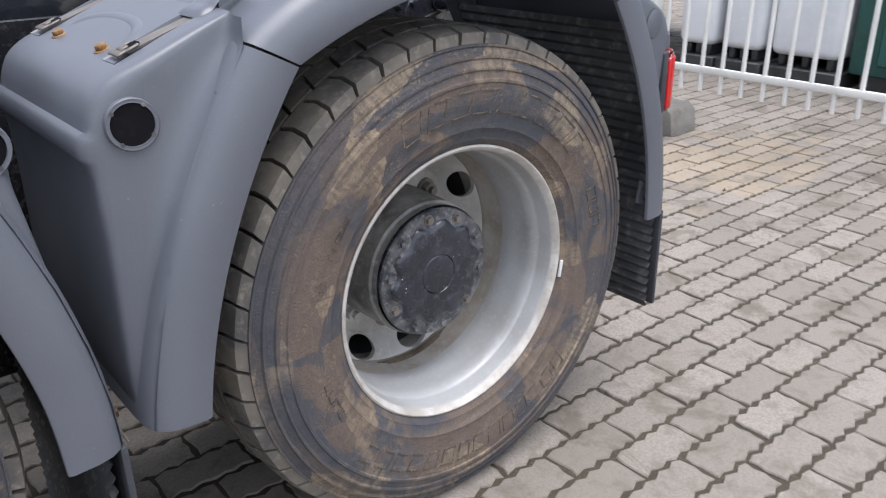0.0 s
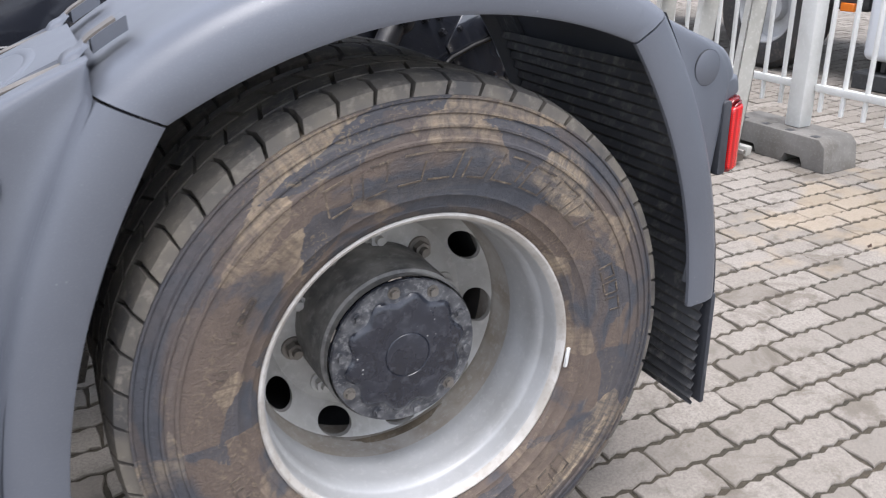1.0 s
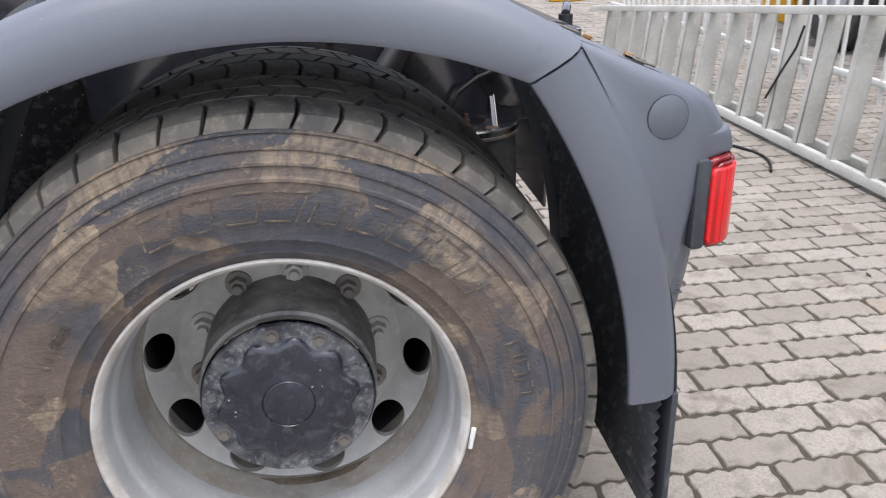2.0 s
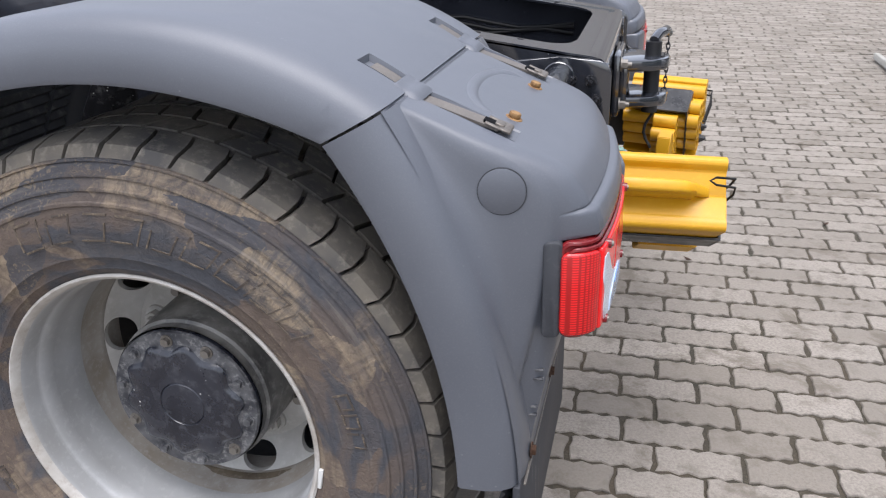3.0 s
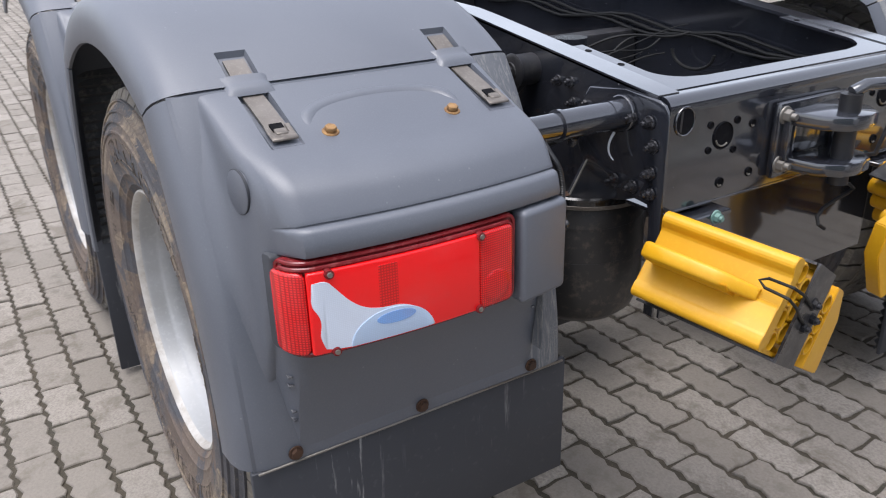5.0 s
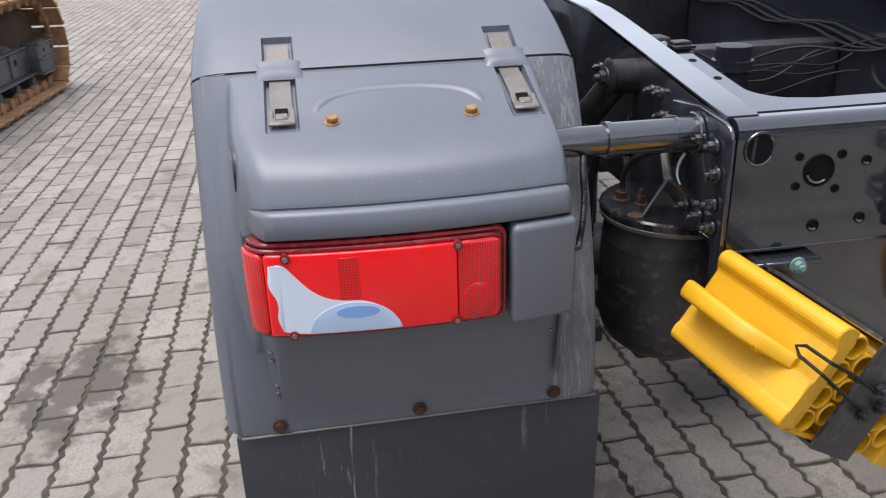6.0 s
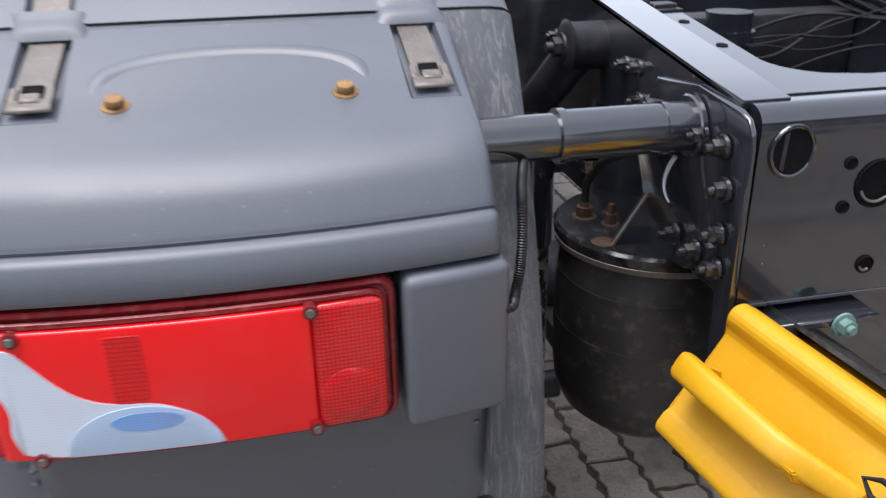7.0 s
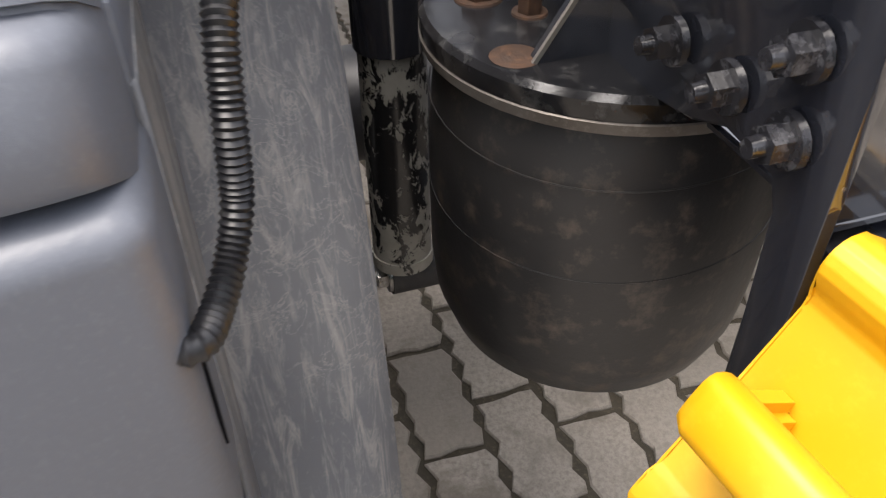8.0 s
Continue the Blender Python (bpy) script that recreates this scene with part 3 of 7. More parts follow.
def raised_marks(bm, r, a_from, a_to, count, height, lean=0.0):
    """Plain raised bars, hollow in the middle, where the sidewall carries lettering."""
    rng = random.Random(int(a_from * 7 + count))
    for k in range(count):
        t = radians(a_from + (a_to - a_from) * (k + 0.5) / count)
        w = r * radians(abs(a_to - a_from)) / count * rng.uniform(0.62, 0.8)
        h = height
        s = min(0.0030, w * 0.3)
        strips = [((-w / 2, -h / 2), (-w / 2, h / 2)), ((w / 2, -h / 2), (w / 2, h / 2)), ((-w / 2, h / 2), (w / 2, h / 2)), ((-w / 2, -h / 2), (w / 2, -h / 2))]
        for (x0, z0), (x1, z1) in strips if w > 0.012 else strips[:1]:
            if rng.random() < 0.2:
                continue
            # worn short at one end or the other
            cut = rng.uniform(0.0, 0.35)
            if rng.random() < 0.5:
                x0, z0 = x0 + (x1 - x0) * cut, z0 + (z1 - z0) * cut
            else:
                x1, z1 = x1 + (x0 - x1) * cut, z1 + (z0 - z1) * cut
            d = Vector((x1 - x0, z1 - z0)).normalized() * s / 2
            nrm = Vector((-d.y, d.x))
            vs = []
            for lift in (0.0025, -0.0018):
                for cx, cz in ((Vector((x0, z0)) - d + nrm), (Vector((x1, z1)) + d + nrm), (Vector((x1, z1)) + d - nrm), (Vector((x0, z0)) - d - nrm)):
                    cx += lean * cz
                    rad = r + cz
                    tt = t - cx / r
                    vs.append(bm.verts.new((rad * math.cos(tt), wall_y(rad) + lift, rad * math.sin(tt))))
            for f in ((0, 1, 2, 3), (4, 5, 6, 7), (0, 1, 5, 4), (1, 2, 6, 5), (2, 3, 7, 6), (3, 0, 4, 7)):
                bm.faces.new([vs[i] for i in f])


def build_tyre(parent, y, marks=True):
    bm = bmesh.new()
    side = sidewall_profile()
    back = [(r, 0.28 - yy) for r, yy in reversed(side)]
    lathe(bm, side + [(0.503, 0.024), (0.511, 0.050), (0.517, 0.07), (0.517, 0.21), (0.511, 0.23), (0.503, 0.256)] + back, 128)
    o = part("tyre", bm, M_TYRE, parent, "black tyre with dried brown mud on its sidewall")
    o.location.y = y
    bm = bmesh.new()
    tread_blocks(bm, 0.000, 0.280, 0.534, 0.024, 52, 0.30)
    tagged(part("tread", bm, M_TREAD, o, "dusty worn tread lugs"), kind="stuff")
    if marks:
        bm = bmesh.new()
        raised_marks(bm, 0.398, 116, 36, 9, 0.046, 0.3)
        raised_marks(bm, 0.392, 22, 6, 3, 0.026)
        raised_marks(bm, 0.395, 222, 318, 14, 0.036, 0.2)
        raised_marks(bm, 0.37, 192, 208, 4, 0.014)
        raised_marks(bm, 0.375, 141, 163, 9, 0.010)
        tagged(part("sidewall_relief", bm, M_RELIEF, o, "raised bars caked with tan mud"), kind="stuff")
    return o


def build_rim(parent):
    bm = bmesh.new()
    prof = [(0.292, 0.016), (0.300, 0.012), (0.3045, 0.004), (0.304, -0.001), (0.300, -0.003), (0.295, 0.000), (0.290, 0.012), (0.2872, 0.018), (0.2860, 0.046), (0.2830, 0.053), (0.2795, 0.057),
            (0.2780, 0.085), (0.2770, 0.118), (0.2745, 0.125), (0.2735, 0.160), (0.2728, 0.206), (0.2685, 0.214), (0.2672, 0.222), (0.2676, 0.229), (0.272, 0.231), (0.276, 0.29)]
    lathe(bm, prof[6:15], 128)
    part("rim", bm, M_RIM, parent, "silver painted steel rim")
    bm = bmesh.new()
    lathe(bm, prof[14:], 128)
    part("rim_step", bm, M_RIMSTAIN, parent, "brown stained step where rim meets disc")
    bm = bmesh.new()
    lathe(bm, prof[:7], 128)
    part("rim_edge", bm, M_RIMEDGE, parent, "chalky worn rim flange")
    # the pierced disc
    bm = bmesh.new()
    holes, seg = 10, 160
    phase = radians(29)
    def depth_at(r):
        if r > 0.262:
            return 0.226 + (0.270 - r) * 0.6
        if r > 0.212:
            return 0.231 + (0.262 - r) * 0.85
        return 0.2735 - min(1.0, (0.212 - r) / 0.02) * 0.008
    radii = [0.2695, 0.267, 0.2645, 0.259, 0.2535, 0.248, 0.242, 0.236, 0.230, 0.2245, 0.219, 0.2135, 0.212, 0.205, 0.195, 0.18, 0.165, 0.15, 0.13]
    grid = [[bm.verts.new((r * math.cos(2 * math.pi * i / seg + phase), depth_at(r), r * math.sin(2 * math.pi * i / seg + phase))) for i in range(seg)] for r in radii]
    rh, hr, ha = 0.2425, 0.0255, 0.0400
    for a in range(len(radii) - 1):
        for i in range(seg):
            rm = (radii[a] + radii[a + 1]) / 2
            k = (i + 0.5) % (seg / holes)
            da = min(k, seg / holes - k) * 2 * math.pi / seg * rm
            if ((rm - rh) / hr) ** 2 + (da / ha) ** 2 < 1.0:
                continue
            j = (i + 1) % seg
            bm.faces.new((grid[a][i], grid[a][j], grid[a + 1][j], grid[a + 1][i]))
    bm.verts.ensure_lookup_table()
    bmesh.ops.delete(bm, geom=[v for v in bm.verts if not v.link_faces], context="VERTS")
    # draw the holes' edges onto true ovals and give them depth
    bd = [e for e in bm.edges if e.is_boundary]
    hv = {v for e in bd for v in e.verts if 0.20 < math.hypot(v.co.x, v.co.z) < 0.2685}
    for v in hv:
        r = math.hypot(v.co.x, v.co.z)
        t = math.atan2(v.co.z, v.co.x) - phase
        k = round(t / (2 * math.pi / holes))
        dt = (t - k * 2 * math.pi / holes) * r
        dr = r - rh
        q = math.sqrt((dr / hr) ** 2 + (dt / ha) ** 2)
        dr, dt = dr / q, dt / q
        r2 = rh + dr
        t2 = phase + k * 2 * math.pi / holes + dt / rh
        v.co = Vector((r2 * math.cos(t2), depth_at(r2), r2 * math.sin(t2)))
    he = [e for e in bd if e.verts[0] in hv and e.verts[1] in hv]
    ext = bmesh.ops.extrude_edge_only(bm, edges=he)
    for v in (g for g in ext["geom"] if isinstance(g, bmesh.types.BMVert)):
        v.co.y += 0.012
    part("wheel_disc", bm, M_DISC, parent, "dusty pierced steel wheel disc")
    # grime ring at the foot of the barrel
    bm = bmesh.new()
    lathe(bm, [(0.2722, 0.2035), (0.2676, 0.2135), (0.2663, 0.2190)], 60, radians(252), radians(300))
    for v in bm.verts:
        # the smear thins out towards its ends
        k = abs(math.degrees(math.atan2(v.co.z, v.co.x)) % 360 - 276) / 24
        v.co.y += (0.2135 - v.co.y) * k ** 3
    part("grime_band", bm, M_GRIME, parent, "brown oily grime in the rim")
    for k in range(10):
        t = radians(11 + 36 * k)
        bm = bmesh.new()
        c = (0.1710 * math.cos(t), 0.266, 0.1710 * math.sin(t))
        hexnut(bm, c, (0, -1, 0), 0.0175, 0.018, 0.006, 0.012)
        bmesh.ops.create_cone(bm, cap_ends=True, segments=20, radius1=0.026, radius2=0.022, depth=0.006, matrix=Matrix.Translation((c[0], 0.265, c[2])) @ Euler((radians(90), 0, 0)).to_matrix().to_4x4())
        part("wheel_nut", bm, M_STRAP if k % 2 else M_DISC, parent)
    # hub barrel and its scalloped cover
    bm = bmesh.new()
    lathe(bm, [(0.175, 0.285), (0.160, 0.27), (0.158, 0.17), (0.153, 0.135), (0.156, 0.132), (0.156, 0.122), (0.150, 0.119), (0.149, 0.105), (0.151, 0.100)], 72)
    part("hub_barrel", bm, M_HUBSIDE, parent, "dusty black hub barrel")
    bm = bmesh.new()
    rings = []
    n = 160
    for base, y, scal in ((0.147, 0.103, 0), (0.148, 0.094, 0), (0.1455, 0.089, 0), (0.120, 0.088, 0.0), (0.1165, 0.085, 1.0), (0.112, 0.080, 1.0), (0.106, 0.0775, 0.9), (0.08, 0.0765, 0.3), (0.046, 0.0765, 0), (0.0445, 0.0785, 0), (0.0425, 0.0765, 0), (0.0, 0.0765, 0)):
        ring = []
        for i in range(n):
            t = 2 * math.pi * i / n
            r = base + scal * 0.0075 * math.cos(10 * (t - radians(97.5)) + math.pi)
            ring.append(bm.verts.new((r * math.cos(t), y, r * math.sin(t))))
        rings.append(ring)
    for q, (a, b) in enumerate(zip(rings, rings[1:])):
        for i in range(n):
            j = (i + 1) % n
            bm.faces.new((a[i], a[j], b[j], b[i])).material_index = 1 if q in (1, 2, 3) else 0
    bmesh.ops.remove_doubles(bm, verts=bm.verts, dist=1e-5)
    cover = part("hub_cover", bm, (M_HUB, M_DUST), parent, "scuffed black scalloped hub cover")
    for k in range(10):
        t = radians(97.5 + 36 * k)
        bm = bmesh.new()
        hexnut(bm, (0.129 * math.cos(t), 0.0885, 0.129 * math.sin(t)), (0, -1, 0), 0.0085, 0.008, 0.002)
        part("bolt", bm, M_DUST if k % 3 else M_STRAP, cover)
    bm = bmesh.new()
    tt = radians(-9.5)
    box(bm, (-0.004, -0.005, -0.021), (0.004, 0.001, 0.021), 0.0015, 1, Matrix.Translation((0.3085 * math.cos(tt), -0.004, 0.3085 * math.sin(tt))) @ Euler((0, -tt, 0)).to_matrix().to_4x4())
    part("balance_weight", bm, M_PLATE, parent, "white balance weight on the rim edge")


def build_wheel(x, side, full=True):
    w = empty("wheel", truck, at=(x, 0 if side > 0 else 2 * MID, AXLE_Z))
    if side < 0:
        w.rotation_euler.z = math.pi
    build_tyre(w, 0.0, full)
    inner = build_tyre(w, 0.318, False)
    inner["label"] = "inner muddy tyre of the pair"
    build_rim(w)
    bm = bmesh.new()
    lathe(bm, [(0.276, 0.285), (0.285, 0.31), (0.288, 0.62), (0.24, 0.6), (0.235, 0.42)], 48)
    part("inner_rim", bm, M_BLACKMATT, w)
    return w


build_wheel(AXLES[0], 1)
build_wheel(AXLES[1], 1)
build_wheel(AXLES[0], -1, False)

# ---------------------------------------------------------------- mudguards
SEAM = 0.38


def lip_point(s, front=False):
    """The arch's lower edge: s from -2 (front foot) over -1..1 (middle piece) to 2 (rear foot); the point and the outward direction."""
    if front and s > 1:
        p, nrm = lip_point(-s)
        return Vector((-p.x, 0, p.z)), Vector((-nrm.x, 0, nrm.z))
    if abs(s) <= 1:
        x = SEAM * s
        z = 1.14 - 0.6 * (x - 0.04) ** 2
        phi = math.copysign(radians(62) * abs(s) ** 1.6, s)
    elif s > 0:
        x, z = bezier((0.38, 1.0706), (0.55, 0.82), (0.557, 0.535), s - 1)
        phi = radians(62 + 28 * min(1.0, (s - 1) / 0.75))
    else:
        x, z = bezier((-0.38, 1.0342), (-0.56, 0.78), (-0.598, 0.487), -s - 1)
        phi = -radians(62 + 28 * min(1.0, (-s - 1) / 0.75))
    return Vector((x, 0, z)), Vector((math.sin(phi), 0, math.cos(phi)))


SECTION = [(0.000, -0.050), (0.001, -0.057), (0.008, -0.060), (0.045, -0.058), (0.068, -0.052), (0.083, -0.041), (0.092, -0.026), (0.097, -0.006), (0.099, 0.03),
           (0.100, 0.20), (0.100, 0.40), (0.100, 0.545), (0.098, 0.575), (0.092, 0.593), (0.080, 0.603), (0.050, 0.607)]


def section_inner(th=0.006):
    out = []
    for i, p in enumerate(SECTION):
        a = Vector(SECTION[max(0, i - 1)])
        b = Vector(SECTION[min(len(SECTION) - 1, i + 1)])
        d = (b - a).normalized()
        out.append((p[0] - d.y * th, p[1] + d.x * th))
    return out


def arch_shell(bm, s0, s1, steps, front=False):
    """Sweeps the mudguard's section along the arch."""
    inner = section_inner()
    loop = SECTION + inner[::-1]
    rings = []
    for i in range(steps + 1):
        s = s0 + (s1 - s0) * i / steps
        p, nrm = lip_point(s, front)
        rings.append([bm.verts.new(p + nrm * a + Vector((0, y, 0))) for a, y in loop])
    k = len(loop)
    for a, b in zip(rings, rings[1:]):
        for i in range(k):
            bm.faces.new((a[i], a[(i + 1) % k], b[(i + 1) % k], b[i]))
    bm.faces.new(rings[0])
    bm.faces.new(rings[-1])


def rounded(pts, times=2):
    """Cuts the corners of an open line, keeping its ends."""
    for _ in range(times):
        out = [pts[0]]
        for a, b in zip(pts, pts[1:]):
            out.append(tuple(0.75 * u + 0.25 * v for u, v in zip(a, b)))
            out.append(tuple(0.25 * u + 0.75 * v for u, v in zip(a, b)))
        out.append(pts[-1])
        pts = out
    return pts


def end_box(bm, lamp, reach, front=False):
    """The box that the end piece carries outside the arch: flat top, rounded shoulder, stepped ridge.
    It grows out of the arch band in a soft hollow on the outer side."""
    shoulder = rounded([(0.455, 1.1185), (0.52, 1.094), (0.60, 1.059), (0.655, 1.039), (0.690, 1.018), (0.708, 0.992), (0.718, 0.974), (0.7195, 0.970)])
    ridge = [(0.7200, 0.9690), (0.7170, 0.9676), (0.7178, 0.9660), (0.7262, 0.9650), (0.7315, 0.9628), (0.7345, 0.9585), (0.7385, 0.946), (0.7415, 0.932), (0.739, 0.9265)]
    if lamp:
        back = [(0.730, 0.925), (0.700, 0.924), (0.690, 0.922), (0.688, 0.85), (0.688, 0.785), (0.687, 0.76), (0.682, 0.72), (0.674, 0.67), (0.665, 0.62), (0.658, 0.575), (0.655, 0.55)]
    elif front:
        shoulder = rounded([(0.455, 1.1185), (0.52, 1.094), (0.60, 1.059), (0.640, 1.043), (0.668, 1.022), (0.682, 0.995), (0.688, 0.974)])
        ridge = [(0.690, 0.967), (0.698, 0.963), (0.7025, 0.957), (0.705, 0.946), (0.7055, 0.932), (0.703, 0.926)]
        back = [(0.697, 0.922), (0.692, 0.90), (0.690, 0.80), (0.692, 0.68), (0.695, 0.58), (0.694, 0.52), (0.690, 0.475)]
    else:
        back = rounded([(0.746, 0.90), (0.750, 0.80), (0.750, 0.68), (0.735, 0.60), (0.700, 0.53), (0.66, 0.49)], 1)
    line = shoulder + ridge + back
    if reach < 0.7:
        line = [(x if x < 0.5 else 0.5 + (x - 0.5) * (reach - 0.5) / 0.242, z) for x, z in shoulder + ridge] + [(reach - 0.005 + 0.05 * (0.92 - z) / 0.4, z) for z in (0.90, 0.8, 0.7, 0.6, 0.52)]
    # the arch's own surface under each point of the line
    crown = []
    for i in range(101):
        p, nrm = lip_point(1.0 + i / 100, front)
        q = p + nrm * 0.090
        crown.append((q.x, q.z))
    plain_line = [(min(x, 0.700 + 0.25 * (z - 0.93)) if lamp and z < 0.985 else (min(x, 0.7195 + 0.38 * (0.97 - z)) if 0.9 < z < 0.97 else x), z) for x, z in line]
    run = [0.0]
    for (xa, za), (xb, zb) in zip(plain_line, plain_line[1:]):
        run.append(run[-1] + math.hypot(xb - xa, zb - za))

    def along(pts, dist, d):
        d = min(max(d, 0.0), dist[-1])
        for a, b, da, db in zip(pts, pts[1:], dist, dist[1:]):
            if d <= db:
                q = (d - da) / (db - da) if db > da else 0.0
                return (a[0] + (b[0] - a[0]) * q, a[1] + (b[1] - a[1]) * q)
        return pts[-1]

    # the plain line with its corners eased, and the arch's points at the same share of the way
    eased = []
    for d in run:
        reach_d = min(0.07, d, run[-1] - d)
        near_by = [along(plain_line, run, d + reach_d * q / 6) for q in range(-6, 7)]
        eased.append((sum(p[0] for p in near_by) / 13, sum(p[1] for p in near_by) / 13))
    crown_run = [0.0]
    for (xa, za), (xb, zb) in zip(crown, crown[1:]):
        crown_run.append(crown_run[-1] + math.hypot(xb - xa, zb - za))
    base = [along(crown, crown_run, crown_run[-1] * d / run[-1]) for d in run]
    layers = [(-0.036, -0.05), (-0.030, 0.0), (-0.020, 0.03), (-0.010, 0.075), (-0.002, 0.14), (0.0035, 0.24), (0.0065, 0.38), (0.0085, 0.55), (0.0105, 0.70), (0.0135, 0.81), (0.0175, 0.880), (0.0195, 0.900), (0.0220, 0.920), (0.0250, 0.940), (0.028, 0.955), (0.040, 0.99), (0.055, 1.0),
              (0.20, 1.0), (0.35, 1.0), (0.500, 1.0), (0.509, 0.985), (0.515, 0.94), (0.5185, 0.86), (0.5195, 0.6), (0.5195, -0.1)]
    if front:
        layers = layers[:6] + [(0.0065, 0.38), (0.0085, 0.60), (0.0100, 0.78), (0.0115, 0.88), (0.0150, 0.945), (0.021, 0.98), (0.030, 1.0)] + layers[17:]
    rings = []
    for y, w in layers:
        ring = []
        k = min(1.0, max(0.0, (w - 0.90) / 0.1)) if y < 0.1 else 1.0
        for (x, z), (px, pz), (bx, bz) in zip(line, eased, base):
            e = k * k * (3 - 2 * k)
            x, z = px + (x - px) * e, pz + (z - pz) * e
            lean = max(0.0, x - 0.60) * 0.10 if y < 0.1 else 0.0
            ring.append(bm.verts.new((bx + (x - bx) * w, y + lean * w, bz + (z - bz) * w)))
        rings.append(ring)
    for a, b in zip(rings, rings[1:]):
        for k in range(len(line) - 1):
            bm.faces.new((a[k], a[k + 1], b[k + 1], b[k]))


BOW = 0.022


def place(bm, cx, sx, far):
    """Lays a part built for the rear end onto an axle; sx -1 turns it to the front end, far to the other side."""
    rear = sx > 0 and cx == 0.0
    if rear and bm.verts and max(v.co.x for v in bm.verts) > 0.66:
        # the rear face bows outwards between its two ends
        ys = [v.co.y for v in bm.verts]
        for cut in (0.07, 0.12, 0.17, 0.22, 0.27, 0.32, 0.37, 0.42, 0.47):
            if min(ys) + 0.01 < cut < max(ys) - 0.01 and max(ys) - min(ys) > 0.08:
                bmesh.ops.bisect_plane(bm, geom=bm.verts[:] + bm.edges[:] + bm.faces[:], plane_co=(0, cut, 0), plane_no=(0, 1, 0))

    def f(c):
        x = c.x
        if rear and 0.015 < c.y < 0.515:
            wx = min(1.0, max(0.0, (x - 0.65) / 0.05))
            wz = min(1.0, max(0.0, (c.z - 0.58) / 0.14))
            x += BOW * (1 - ((c.y - 0.265) / 0.25) ** 2) * wx * wz
        z = c.z
        if cx < 0 and sx > 0 and z < 0.95:
            # the forward axle's mudguard reaches further down and back
            x += 0.014 * min(1.0, (0.95 - z) / 0.3)
            z -= 0.12 * (0.95 - z)
        return Vector((cx + sx * x, 2 * MID - c.y if far else c.y, z))
    return shift(bm, f)


CROWN = []
for i in range(81):
    p, nrm = lip_point(i / 80)
    CROWN.append(((p + nrm * 0.1002).x, (p + nrm * 0.1002).z))
CROWN = [c for c in CROWN if c[0] < 0.452] + [(0.462, 1.1165), (0.52, 1.0935), (0.60, 1.0605), (0.655, 1.038), (0.70, 1.012)]


def top_z(x):
    """Height of the mudguard's top at x."""
    for (a, za), (b, zb) in zip(CROWN, CROWN[1:]):
        if x <= b:
            return za + (zb - za) * (x - a) / (b - a)
    return CROWN[-1][1]


STRAP_Y = (0.092, 0.478)
TRAY = 0.026          # half the width of a strap's recess
UPPER, LOWER = (0.394, 0.454), (0.482, 0.620)


def open_recess(bm, x0, x1):
    """Cuts the openings for the strap recesses into the top between x0 and x1."""
    lines = [((x, 0, 0), (1, 0, 0)) for x in (x0, x1)] + [((0, y + d, 0), (0, 1, 0)) for y in STRAP_Y for d in (-TRAY, TRAY)]
    for co, no in lines:
        bmesh.ops.bisect_plane(bm, geom=bm.verts[:] + bm.edges[:] + bm.faces[:], plane_co=co, plane_no=no)
    gone = []
    for f in bm.faces:
        c = f.calc_center_median()
        if x0 < c.x < x1 and c.z > top_z(c.x) - 0.012 and any(abs(c.y - y) < TRAY for y in STRAP_Y):
            gone.append(f)
    bmesh.ops.delete(bm, geom=gone, context="FACES")


def strap_tray(bm, y, x0, x1, d0, d1, n=6):
    """The walls and floor of a recess whose depth runs from d0 to d1."""
    rows = []
    for i in range(n + 1):
        x = x0 + (x1 - x0) * i / n
        z, d = top_z(x) - 0.0002, d0 + (d1 - d0) * i / n
        rows.append([bm.verts.new((x, y + u, z - h)) for u, h in ((-TRAY, 0.0), (-TRAY + 0.003, d), (TRAY - 0.003, d), (TRAY, 0.0))])
    for a, b in zip(rows, rows[1:]):
        for i in range(3):
            bm.faces.new((a[i], a[i + 1], b[i + 1], b[i]))
    bm.faces.new(rows[0])
    bm.faces.new(rows[-1])


def strap_bridge(bm, y):
    """The rounded web that spans a strap at the seam."""
    rows = []
    for i in range(9):
        u = i / 4 - 1
        row = []
        for k in range(17):
            v = k / 8 - 1
            h = 0.0095 * (1 - abs(u) ** 3) ** 0.6 * (1 - abs(v) ** 4) ** 0.6
            x = 0.468 + 0.0195 * u
            row.append(bm.verts.new((x, y + 0.039 * v, top_z(x) - 0.001 + h)))
        rows.append(row)
    for a, b in zip(rows, rows[1:]):
        for k in range(16):
            bm.faces.new((a[k], a[k + 1], b[k + 1], b[k]))


def strip_on_top(bm, y, w, x0, x1, lift, thick, n=6, grow=0.0, rise=0.0):
    """A thin band that follows the top from x0 to x1."""
    rows = []
    for i in range(n + 1):
        x = x0 + (x1 - x0) * i / n
        z = top_z(x) + lift + rise * i / n
        ww = w / 2 * (1 + grow * i / n)
        rows.append([bm.verts.new((x, y - ww, z)), bm.verts.new((x, y + ww, z)), bm.verts.new((x, y + ww, z - thick)), bm.verts.new((x, y - ww, z - thick))])
    for a, b in zip(rows, rows[1:]):
        for i in range(4):
            bm.faces.new((a[i], a[(i + 1) % 4], b[(i + 1) % 4], b[i]))
    bm.faces.new(rows[0])
    bm.faces.new(rows[-1])


